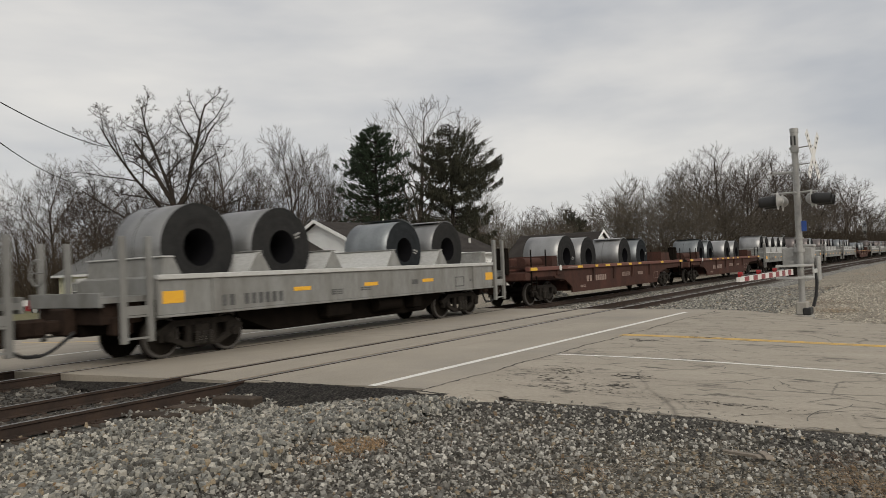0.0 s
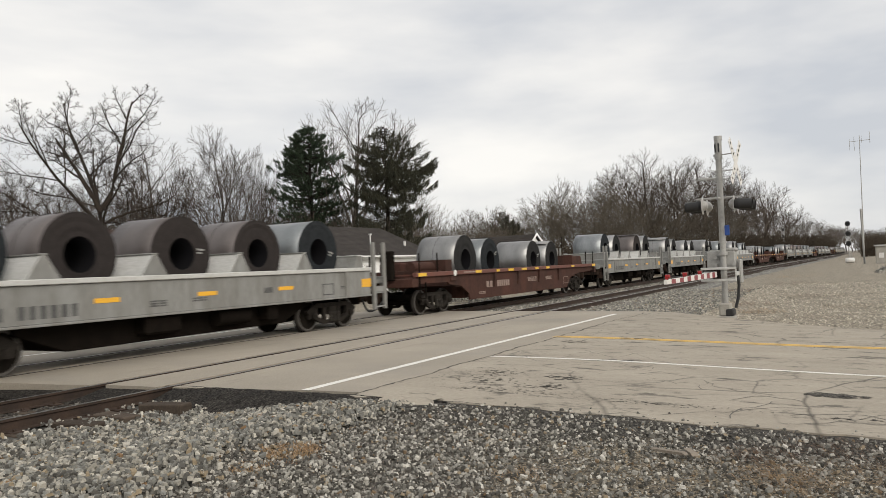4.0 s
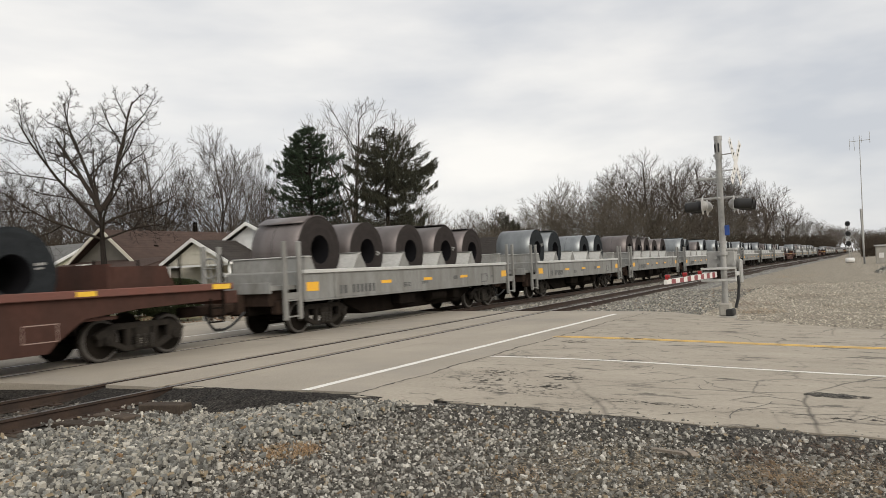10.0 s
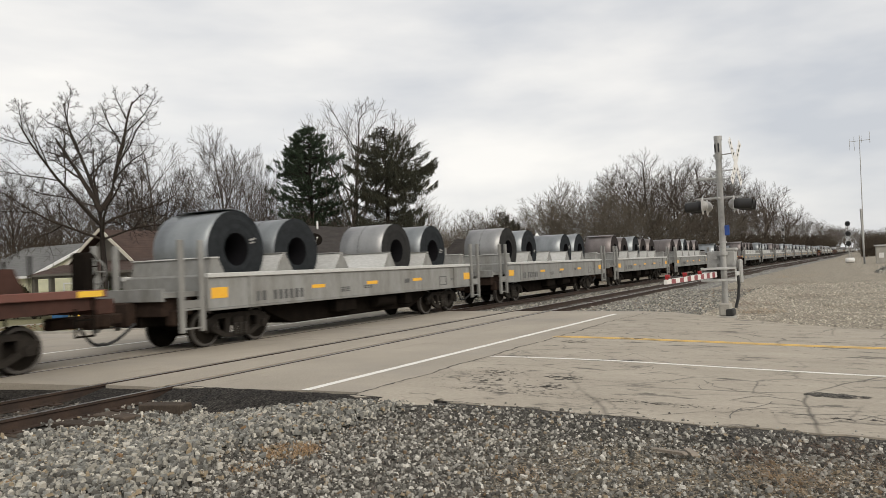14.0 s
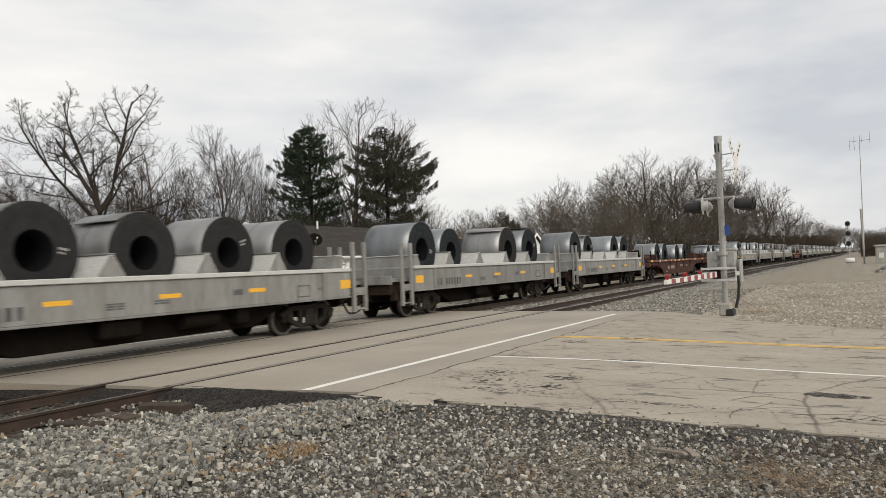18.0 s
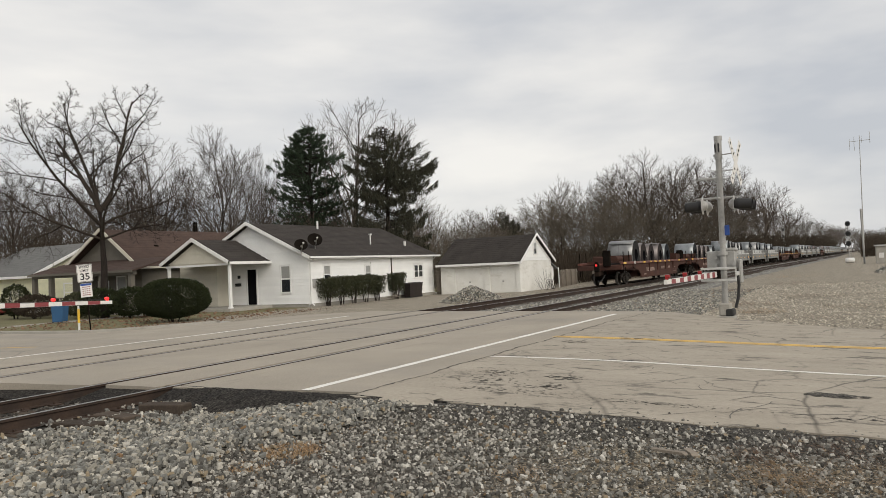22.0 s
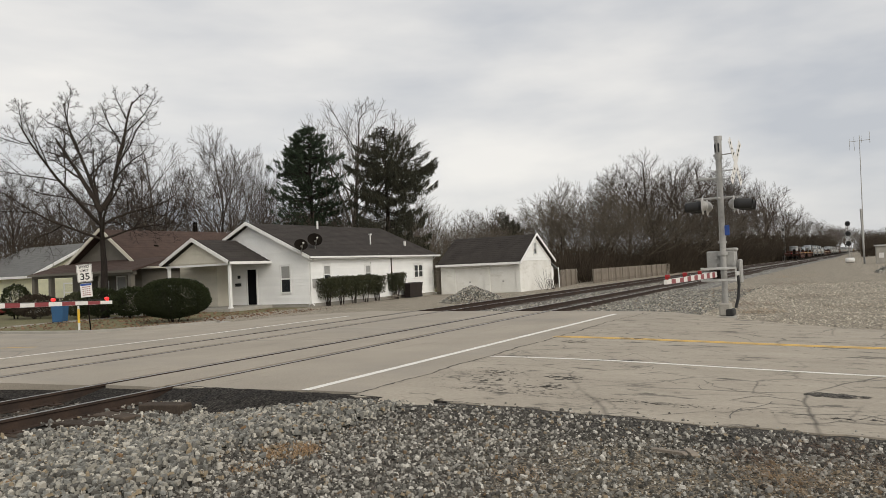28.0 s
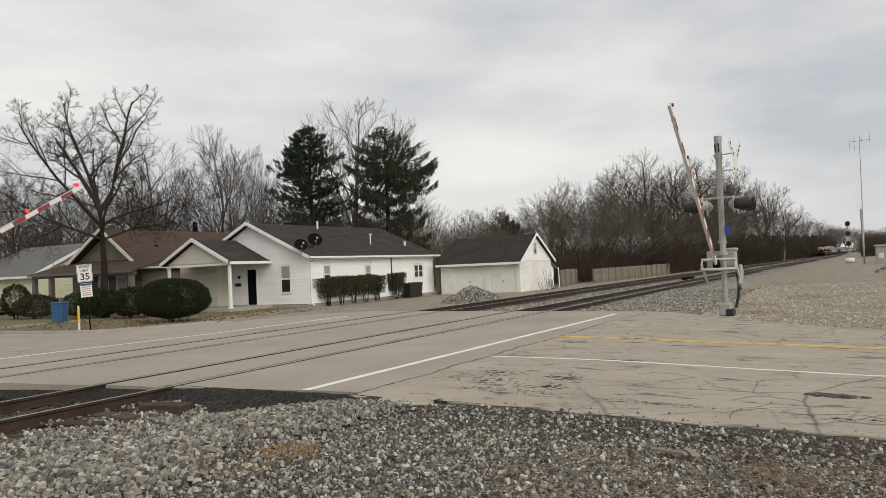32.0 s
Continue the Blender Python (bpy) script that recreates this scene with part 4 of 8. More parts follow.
def coil_mesh(radius, width, tone, seed):
    """A steel coil lying on its side: wound body, slightly telescoped dark faces, open eye, a loose outer flap."""
    rnd = random.Random(seed)
    n = 40
    core = radius * 0.425
    prof = []
    hw = width / 2
    steps = 5
    for i in range(steps + 1):
        r = core + (radius - core) * i / steps
        prof.append((r, -hw + rnd.uniform(-0.012, 0.012) + (0.02 if i == steps else 0)))
    prof += [(radius, -hw / 3), (radius, hw / 3)]
    for i in range(steps, -1, -1):
        r = core + (radius - core) * i / steps
        prof.append((r, hw + rnd.uniform(-0.012, 0.012)))
    m = len(prof)
    v = [(r * math.sin(2 * math.pi * j / n), y, r * math.cos(2 * math.pi * j / n)) for j in range(n) for r, y in prof]
    f, idx, sm = [], [], []
    for j in range(n):
        for i in range(m):
            a, b = i, (i + 1) % m
            f.append((j * m + a, ((j + 1) % n) * m + a, ((j + 1) % n) * m + b, j * m + b))
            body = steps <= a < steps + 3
            # the bore's faces take the black, as shade put into their colour
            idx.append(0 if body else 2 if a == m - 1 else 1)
            sm.append(body or a == m - 1)
    if seed % 3 == 0:
        a0, a1 = rnd.uniform(0.2, 0.9), 0
        span = rnd.uniform(0.7, 1.2)
        k = len(v)
        for j in range(9):
            a = a0 - span * j / 8
            rr = radius + 0.012 + 0.06 * (j / 8) ** 3
            for r2, y in ((rr, -hw * 0.99), (rr, hw * 0.99), (rr + 0.012, -hw * 0.99), (rr + 0.012, hw * 0.99)):
                v.append((r2 * math.sin(a), y, r2 * math.cos(a)))
        for j in range(8):
            b = k + j * 4
            f += [(b + 2, b + 3, b + 7, b + 6), (b, b + 4, b + 5, b + 1), (b, b + 2, b + 6, b + 4), (b + 1, b + 5, b + 7, b + 3)]
            idx += [0, 0, 0, 0]
            sm += [True] * 4
        f.append((k + 32, k + 34, k + 35, k + 33))
        idx.append(1)
        sm.append(False)
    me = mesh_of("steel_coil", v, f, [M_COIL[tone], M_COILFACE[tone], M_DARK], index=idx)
    me.polygons.foreach_set("use_smooth", sm)
    bm = bmesh.new()
    bm.from_mesh(me)
    bmesh.ops.recalc_face_normals(bm, faces=bm.faces[:])
    bm.to_mesh(me)
    bm.free()
    return me


COIL_LABEL = ("blue-grey rolled steel coil with dark edges", "grey rolled steel coil with dark edges", "brownish mill-scaled steel coil with dark edges")
COIL_CACHE = {}


def wide_of(size, seed):
    return 1.3 + 0.06 * size + 0.05 * (seed % 4)


def coil(tone, size, seed):
    """size 0..9: outer diameter from 1.5 to 2.0 m."""
    key = (tone, size, seed % 4)
    r = 0.80 + 0.026 * size
    if key not in COIL_CACHE:
        COIL_CACHE[key] = coil_mesh(r, wide_of(size, seed), tone, seed)
    ob = thing("steel_coil", COIL_LABEL[tone], "steel coil", "coils on the train", shape=COIL_CACHE[key])
    strap = ("strap", key[1], key[2])
    if seed % 2 == 0:
        if strap not in COIL_CACHE:
            COIL_CACHE[strap] = Shape().tube([((r + 0.004) * math.sin(a), 0.12, (r + 0.004) * math.cos(a)) for a in [2 * math.pi * i / 40 for i in range(41)]], 0.008, 4, cap=False).mesh("strap", M_BLACK)
        part("strap", COIL_CACHE[strap], None, ob, "thin dark steel strap")
    else:
        tag = ("tag", key[1], key[2])
        if tag not in COIL_CACHE:
            hw = wide_of(size, seed) / 2
            COIL_CACHE[tag] = bars(bars(Shape(), r * 0.5, 0.12, "---", 0.06, 0.05, 0.02, -hw - 0.016), r * 0.5, 0.04, "--", 0.07, 0.04, 0.02, -hw - 0.016).mesh("chalk_mark", M_ALU)
        part("chalk_mark", COIL_CACHE[tag], None, ob, "white paint-pen mark")
    return ob, r


# from the tail forwards: kind and the five troughs as tone and size (two dots: empty)
CONSIST = [("T", "19 26 25 26 06"), ("R", "08 25 24 24 05"), ("G", "09 17 15 15 15"), ("G", "08 05 .. 18 08"), ("G", "08 05 .. 06 06"),
           ("R", "06 06 .. 05 06"), ("r", "05 05 .. 05 05"), ("G", "08 06 .. 16 06"), ("G", "18 07 .. 05 06"), ("G", "27 25 07 25 25"),
           ("G", "26 26 07 25 26"), ("R", "08 25 25 24 05"), ("G", "28 26 26 26 25"), ("G", "08 07 .. 05 06"), ("G", "28 26 26 24 26"),
           ("G", "08 07 .. 24 08"), ("G", "09 07 .. 06 06"), ("G", "08 06 .. 06 06"), ("G", "08 25 25 25 05"), ("G", "06 24 24 24 05"),
           ("R", "18 06 .. 15 15"), ("G", "08 17 .. 29 19"), ("G", "18 16 .. 15 15"), ("G", "18 16 .. 06 18"), ("G", "18 18 .. 04 15"),
           ("R", "16 15 .. 15 04"), ("R", "05 04 .. 15 15")]
rnd_t = random.Random(11)
for k in range(18):
    tone_k = rnd_t.choice((0, 1, 2))
    CONSIST.append(("R" if k in (4, 9, 10) else "G", "%d6 %d5 %s %d5 %d6" % (tone_k, tone_k, rnd_t.choice(("..", "15")), tone_k, rnd_t.choice((0, 1)))))

# the train's tail at the start, its speed in metres a second, and the lengths over couplers
TAIL, SPEED, LONG = -439.64, 22.15, {"G": 17.4725, "R": 22.137, "r": 22.137, "T": 22.137}
RUN = [(0, 0.0), (10, 221.2), (20, SPEED * 20), (28, 624.0), (32, 722.0)]
proto = {"G": grey_wagon(), "R": red_wagon(), "r": red_wagon(1), "T": red_wagon(-1, 0.0)}
used = set()
TRAIN = []
rear = TAIL
for k, (kind_k, load) in enumerate(CONSIST):
    ln = LONG[kind_k]
    mid = rear + ln / 2
    rear += ln
    if kind_k in used:
        car = copy_thing(proto[kind_k], pose(mid, FAR_C, 0))
    else:
        car = proto[kind_k]
        used.add(kind_k)
    TRAIN.append((car, mid, FAR_C, 0.0, 0.0))
    for j, code in enumerate(load.split()):
        if code == "..":
            continue
        ob, r = coil(int(code[0]), int(code[1]), k * 5 + j)
        xt = TROUGHS[kind_k][j]
        if kind_k == "G":
            # on the deck, or wedged on the slope of the nearer saddle
            dx = min(abs(xt - c) for c in RIDGES)
            z = max(1.40 + r, 1.40 + (r * 1.035 - (dx - 0.62) * 0.87) / 0.56)
        else:
            z = 0.99 + r
        TRAIN.append((ob, mid + xt, FAR_C, z, rnd_t.uniform(-20, 20)))
eot = thing("end_marker", "small dark end-of-train marker with a red lamp on the last coupler", "train marker",
            shape=Shape().box(-0.12, 0.12, -0.16, 0.16, 0.98, 1.5, 0.03).box(-0.08, 0.08, -0.1, 0.1, 1.5, 1.62, 0.02), material=M_GRIME)
part("lamp", Shape().disc((-0.13, 0, 1.4), (1, 0, 0), 0.07, 0.04, 14), M_REDLAMP_ON, eot, "lit red lamp")
TRAIN.append((eot, TAIL - 0.05, FAR_C, 0.0, 0.0))


def gone(t):
    """Metres run by the train at t seconds, eased through the rows of RUN."""
    n = len(RUN)
    k = max(i for i in range(n - 1) if RUN[i][0] <= t)
    rate = [(RUN[min(i + 1, n - 1)][1] - RUN[max(i - 1, 0)][1]) / (RUN[min(i + 1, n - 1)][0] - RUN[max(i - 1, 0)][0]) for i in range(n)]
    (ta, a), (tb, b) = RUN[k], RUN[k + 1]
    h = tb - ta
    u = (t - ta) / h
    return (2 * u ** 3 - 3 * u * u + 1) * a + (u ** 3 - 2 * u * u + u) * h * rate[k] + (3 * u * u - 2 * u ** 3) * b + (u ** 3 - u * u) * h * rate[k + 1]


def run_train():
    for ob, x, y, z, spin in TRAIN:
        walk(ob, [(t, pose(x + gone(t), y + bend(x + gone(t)), z, 0, spin, heading(x + gone(t)))) for t in range(33)])

# ---- level crossing signals ----


def round_lamp(sh, c, d):
    """A hooded flasher: lamp body and a deep visor, facing d."""
    c, d = Vector(c), Vector(d).normalized()
    sh.tube([c - d * 0.02, c + d * 0.12], [0.12, 0.17], 14)
    sh.tube([c + d * 0.12, c + d * 0.5], [0.165, 0.15], 16, cap=False)
    return sh


def arm_band(a, b, length, grow):
    """A stretch of the tapering barrier arm, from a to b metres off the pivot."""
    v = []
    for d in (a, b):
        h = 0.085 - 0.035 * d / length - grow
        v += [(-d, y, z) for y, z in ((-0.036 - grow, -h), (0.036 + grow, -h), (0.036 + grow, h), (-0.036 - grow, h))]
    return Shape().add(v, [(0, 1, 2, 3), (7, 6, 5, 4), (0, 4, 5, 1), (1, 5, 6, 2), (2, 6, 7, 3), (3, 7, 4, 0)])


def crossing_signal(name, label, loc, face, length, lean=0.0):
    """Mast with base, number band, crossbuck, flashers, mechanism and arm. face: +1 warns traffic towards -y, -1 the other way; the arm points along -x (turned for the far one)."""
    s = thing(name, label, "crossing signal", "crossing signals", loc=loc, rz=0 if face > 0 else 180)
    part("base", Shape().box(-0.3, 0.3, -0.28, 0.28, -0.5, 0.06, 0.03).box(-0.17, 0.17, -0.17, 0.17, 0.06, 0.45, 0.04).box(-0.2, 0.32, -0.24, -0.02, 0.06, 0.28, 0.03, k=1), [M_CONCRETE, M_BLACK], s, "concrete foot with dark junction box")
    part("mast", Shape().tube([(0, 0, 0.05), (-0.02, -0.02, 4.9)], 0.09, 16).tube([(-0.02, -0.02, 4.85), (-0.03, -0.03, 5.5)], 0.106, 16), M_ALU, s, "grey metal mast")
    part("cap_band", Shape().tube([(-0.025, -0.02, 4.82), (-0.025, -0.02, 4.92)], 0.116, 16).tube([(-0.03, -0.03, 5.4), (-0.03, -0.03, 5.53)], 0.12, 16), M_ALU, s)
    nb = Shape().box(-0.14, -0.132, -0.075, -0.03, 5.03, 5.3).box(-0.136, -0.128, 0.03, 0.07, 5.03, 5.3)
    part("number_band", nb, M_BLACK, s, "black painted mark on the mast")
    br = Shape()
    for z, ln in ((4.95, 0.5), (4.45, 0.5), (4.2, 0.46), (2.3, 0.1)):
        br.tube([(0, 0, z), (0, -ln, z + 0.03)], 0.018, 6).disc((0, 0, z), (0, 0, 1), 0.13, 0.06, 14)
    part("bracket", br, M_ALU, s)
    # two boards in an X, facing along the road
    for a, off in ((52, -0.008), (-52, 0.008)):
        ca, sa = math.cos(radians(a)), math.sin(radians(a))
        cz, sz = math.cos(radians(-9)), math.sin(radians(-9))

        def put(u, w, y):
            p, q = u * ca - w * sa, u * sa + w * ca
            return (p * cz - y * sz, -0.5 + p * sz + y * cz, 4.70 + q)
        q8 = [put(u, w, y) for y in (off - 0.006, off + 0.006) for u, w in ((-0.82, -0.115), (0.82, -0.115), (0.82, 0.115), (-0.82, 0.115))]
        six = [(0, 1, 2, 3), (7, 6, 5, 4), (0, 4, 5, 1), (1, 5, 6, 2), (2, 6, 7, 3), (3, 7, 4, 0)]
        board = part("crossbuck_board", Shape().add(q8, six), M_WHITE, s, "white warning board of the crossbuck")
        for j in range(8):
            u = -0.7 + 0.19 * j
            if abs(u + 0.05) < 0.15:
                continue
            part("letter_bar", Shape().add([put(uu, w, y) for y in (off - 0.011, off - 0.007) for uu, w in ((u, -0.04), (u + 0.06, -0.04), (u + 0.06, 0.04), (u, 0.04))], six), M_GRIME, board)
    part("cross_arm", Shape().tube([(-0.5, 0, 3.63), (0.5, 0, 3.63)], 0.035, 8).tube([(0, -0.55, 3.65), (0, 0.7, 3.65)], 0.03, 8), M_ALU, s)
    part("side_bracket", Shape().tube([(0, 0, 4.25), (0, 0.62, 4.28)], 0.03, 8).box(-0.06, 0.06, 0.1, 0.7, 4.22, 4.26, 0.01), M_ALU, s)
    for x in (-0.4, 0.4):
        for d in (-1, 1):
            lamp = part("flasher", round_lamp(Shape(), (x, d * 0.45, 3.42), (0.0, d, -0.06)), M_BLACK, s, "black hooded flashing light")
            part("lens", Shape().disc((x, d * 0.58, 3.42), (0, d, 0), 0.15, 0.02, 18), M_REDLAMP, lamp)
            part("lamp_back", Shape().tube([(x, d * 0.3, 3.42), (x, d * 0.36, 3.42), (x, d * 0.43, 3.42), (x, d * 0.45, 3.42)], [0.07, 0.14, 0.17, 0.27], 20), M_ALU, lamp, "pale grey domed lamp back")
    part("mechanism", Shape().box(0.1, 0.54, -0.34, 0.5, 1.46, 2.04, 0.04).box(0.12, 0.52, -0.38, 0.05, 2.02, 2.12, 0.03).disc((0.04, -0.3, 1.62), (1, 0, 0), 0.07, 0.1, 12).disc((0.04, 0.22, 1.85), (1, 0, 0), 0.06, 0.1, 12)
         .disc((0.04, 0.22, 1.6), (1, 0, 0), 0.05, 0.1, 12), M_ALU, s, "grey gate drive housing")
    part("mast_clamp", Shape().disc((0, 0, 1.95), (0, 0, 1), 0.14, 0.1, 16).disc((0, 0, 1.5), (0, 0, 1), 0.14, 0.08, 16), M_ALU, s)
    part("conduit", Shape().tube([(0.1, -0.36, 1.45), (0.1, -0.4, 1.0), (0.1, -0.36, 0.6), (0.05, -0.28, 0.3)], 0.045, 8), M_BLACK, s, "dark cable conduit")
    part("notice", Shape().box(-0.125, -0.11, -0.24, -0.1, 2.5, 2.8, 0.004), M_SIGNBLUE, s, "small blue emergency notice plate")
    piv = part("gate_arm", arm_band(0.5, length, length, 0), M_WHITE, s, "white barrier arm with red bands")
    step = (length - 0.55) / 15
    for i in range(1, 15, 2):
        part("red_band", arm_band(0.55 + i * step, 0.55 + (i + 1) * step, length, 0.003), M_REDSTRIPE, piv, "red reflective band")
    piv.location = (0, 0.14, 1.34 if face > 0 else 1.75)
    fr = Shape()
    for z in (0.17, -0.18):
        fr.box(-0.56, -0.48, -0.57, 0.44, z - 0.035, z + 0.035, 0.01)
    part("yoke_frame", fr, M_SADDLE, piv, "pale steel yoke that holds the arm")
    for y in (-0.55, 0.42):
        part("yoke_side", Shape().box(-0.56, 0.5, y - 0.025, y + 0.025, -0.06, 0.06, 0.01).box(-0.55, -0.49, y - 0.02, y + 0.02, -0.18, 0.17), M_SADDLE, piv)
    part("counterweight", Shape().box(0.1, 0.5, -0.63, -0.53, -0.3, 0.42, 0.03), M_ALU, piv, "grey counterweight plate")
    part("shear_bracket", Shape().box(-0.62, -0.3, -0.09, 0.09, -0.12, 0.12, 0.02), M_GRIME, piv, "dark arm bracket")
    for d in (length - 0.15, length * 0.72, length * 0.45):
        part("arm_light", Shape().disc((-d, -0.02, 0.12), (0, 1, 0), 0.045, 0.1, 12).box(-d - 0.03, -d + 0.03, -0.03, 0.03, 0.03, 0.1), M_REDLAMP_ON if d > length * 0.6 and face < 0 else M_REDLAMP, piv, "small red arm light")
    part("arm_cable", Shape().tube([(-0.4, 0.03, 0.08), (-length * 0.3, 0.03, 0.12), (-length * 0.6, 0.03, 0.05), (-length * 0.95, 0.03, 0.1)], 0.01, 5), M_BLACK, piv)
    return s, piv


near_signal, near_arm = crossing_signal("crossing_signal", "grey crossing mast with crossbuck, flashers and striped barrier", (24.1, 3.58, -0.2), 1, 7.3)
far_signal, far_arm = crossing_signal("crossing_signal", "crossing mast beyond the tracks with striped barrier", (8.43, 20.05, -0.45), -1, 6.7)
NEAR_LIFT = ((0, 0.2), (28.0, 0.2), (28.25, 1.4), (28.6, 6.2), (29.0, 10.7), (29.5, 14.9), (30.0, 18.6), (30.5, 22.3), (31.0, 25.9), (31.5, 30.2), (32.0, 34.9))
FAR_LIFT = ((0, -1.8), (28.0, -1.8), (28.35, 0.3), (28.7, 4.6), (29.0, 8.3), (29.5, 12.5), (30.0, 16.0), (30.5, 19.3), (31.0, 22.4), (31.5, 25.8), (32.0, 29.2))


def lift_gates():
    walk(near_arm, [(t, pose(0, 0.14, 1.34, 0, a, 0)) for t, a in NEAR_LIFT])
    walk(far_arm, [(t, pose(0, 0.14, 1.75, 0, a, 0)) for t, a in FAR_LIFT])


# ---- houses: their plots lie turned a little to the tracks ----
PLOT = pose(0, 0, 0.1, 0, 0, -1.215)


def courses(sh, p0, p1, z0, top, step=0.19, openings=(), k=0):
    """Lapped siding boards on the wall from p0 to p1; top(u) gives the wall's height at u metres along. Boards stop at openings (u0, u1, z0, z1)."""
    p0, p1 = Vector((*p0, 0)), Vector((*p1, 0))
    d = (p1 - p0)
    ln = d.length
    d.normalize()
    nrm = Vector((d.y, -d.x, 0))
    z = z0
    while True:
        zt = z + step
        low, high = reach_of(ln, z, top), reach_of(ln, zt, top)
        if not low:
            break
        high = high or ((low[0] + low[1]) / 2,) * 2
        cuts = sorted((o[0], o[1]) for o in openings if o[2] < zt - 0.01 and o[3] > z + 0.01)
        u, pieces = low[0], []
        for c0, c1 in cuts:
            if c0 > u:
                pieces.append((u, min(c0, low[1])))
            u = max(u, c1)
        if u < low[1]:
            pieces.append((u, low[1]))
        for a2, b2 in pieces:
            if b2 - a2 < 0.02:
                continue
            v = []
            for lo_u in (a2, b2):
                hi_u = min(max(lo_u, high[0]), high[1])
                for uu, off, zz in ((lo_u, 0.04, z), (hi_u, 0.006, zt), (hi_u, -0.05, zt), (lo_u, -0.05, z)):
                    w = p0 + d * uu + nrm * off
                    v.append((w.x, w.y, zz))
            sh.boards.append(Shape().add(v, [(0, 4, 5, 1), (1, 5, 6, 2), (2, 6, 7, 3), (3, 7, 4, 0), (0, 1, 2, 3), (7, 6, 5, 4)], k))
        z = zt
    return sh


def reach_of(ln, z, top):
    """The stretch of a wall that is at least z high."""
    ok = [u for u in [ln * i / 240 for i in range(241)] if top(u) >= z - 0.005]
    return (min(ok), max(ok)) if len(ok) > 1 else None


def gable(u0, u1, eave, ridge_u, ridge):
    return lambda u: eave + (ridge - eave) * ((u - u0) / (ridge_u - u0) if u < ridge_u else (u1 - u) / (u1 - ridge_u))


def window(parent, p, d, w, h, panes=1, sash=True):
    """A framed sash window at p (its lower left), running along d, facing right of d."""
    win = part("window", Shape().add(*slab(p, d, -0.09, w + 0.09, -0.1, 0.0, 0.03, 0.07)), M_TRIM, parent, "white framed sash window")
    fr = Shape()
    for u0, u1, z0, z1 in ((-0.09, 0, 0, h), (w, w + 0.09, 0, h), (-0.09, w + 0.09, h, h + 0.1)):
        fr.add(*slab(p, d, u0, u1, z0, z1, 0.03, 0.05))
    cols = [w * i / panes for i in range(panes + 1)]
    for u in cols[1:-1]:
        fr.add(*slab(p, d, u - 0.05, u + 0.05, 0, h, 0.03, 0.045))
    if sash:
        fr.add(*slab(p, d, 0, w, h * 0.48, h * 0.53, 0.03, 0.03))
    part("frame", fr, M_TRIM, win)
    for i in range(panes):
        part("pane", Shape().add(*slab(p, d, cols[i], cols[i + 1], 0, h * 0.5, 0.05, 0.0)), M_GLASS, win)
        part("pane", Shape().add(*slab(p, d, cols[i], cols[i + 1], h * 0.5, h, 0.05, 0.0)), M_BLIND if panes == 1 else M_GLASS, win)
    return win


def slab(p, d, u0, u1, z0, z1, back, front):
    p, d = Vector(p), Vector((*d, 0)).normalized()
    n = Vector((d.y, -d.x, 0))
    v = []
    for off in (front, -back):
        for u, z in ((u0, z0), (u1, z0), (u1, z1), (u0, z1)):
            w = p + d * u + n * off
            v.append((w.x, w.y, p.z + z))
    return v, [(0, 1, 2, 3), (7, 6, 5, 4), (0, 4, 5, 1), (1, 5, 6, 2), (2, 6, 7, 3), (3, 7, 4, 0)]


def roof_plane(a, b, c, d, rows, k=0):
    """A shingled roof slope from the eave a-b up to the ridge d-c, in overlapping courses."""
    a, b, c, d = (Vector(q) for q in (a, b, c, d))
    n = (b - a).cross(d - a).normalized()
    if n.z < 0:
        n = -n
    v, f = [], []
    for i in range(rows):
        t0, t1 = i / rows, (i + 1) / rows
        v += [a.lerp(d, t0) + n * 0.007, b.lerp(c, t0) + n * 0.007, b.lerp(c, t1), a.lerp(d, t1)]
    k4 = 4 * rows
    v += [a - n * 0.1, b - n * 0.1, c - n * 0.1, d - n * 0.1]
    for i in range(rows):
        o = 4 * i
        f.append((o, o + 1, o + 2, o + 3))
        if i + 1 < rows:
            f.append((o + 3, o + 2, o + 5, o + 4))
    f += [(k4 + 3, k4 + 2, k4 + 1, k4), (k4, k4 + 1, 1, 0), (k4 + 2, k4 + 3, k4 - 1, k4 - 2)]
    f += [(k4 + 1, k4 + 2, k4 - 2, 1), (k4 + 3, k4, 0, k4 - 1)]
    return Shape().add(v, f, k)


def beam(sh, a, b, w, h, k=0):
    """A straight board from a to b, w wide and h high."""
    a, b = Vector(a), Vector(b)
    d = (b - a).normalized()
    s = d.cross(Vector((0, 0, 1)))
    s = s.normalized() * w / 2 if s.length > 1e-4 else Vector((w / 2, 0, 0))
    up = s.cross(d).normalized() * h / 2
    v = [q + sx * s + sz * up for q in (a, b) for sx, sz in ((-1, -1), (1, -1), (1, 1), (-1, 1))]
    return sh.add(v, [(0, 1, 2, 3), (7, 6, 5, 4), (0, 4, 5, 1), (1, 5, 6, 2), (2, 6, 7, 3), (3, 7, 4, 0)], k)


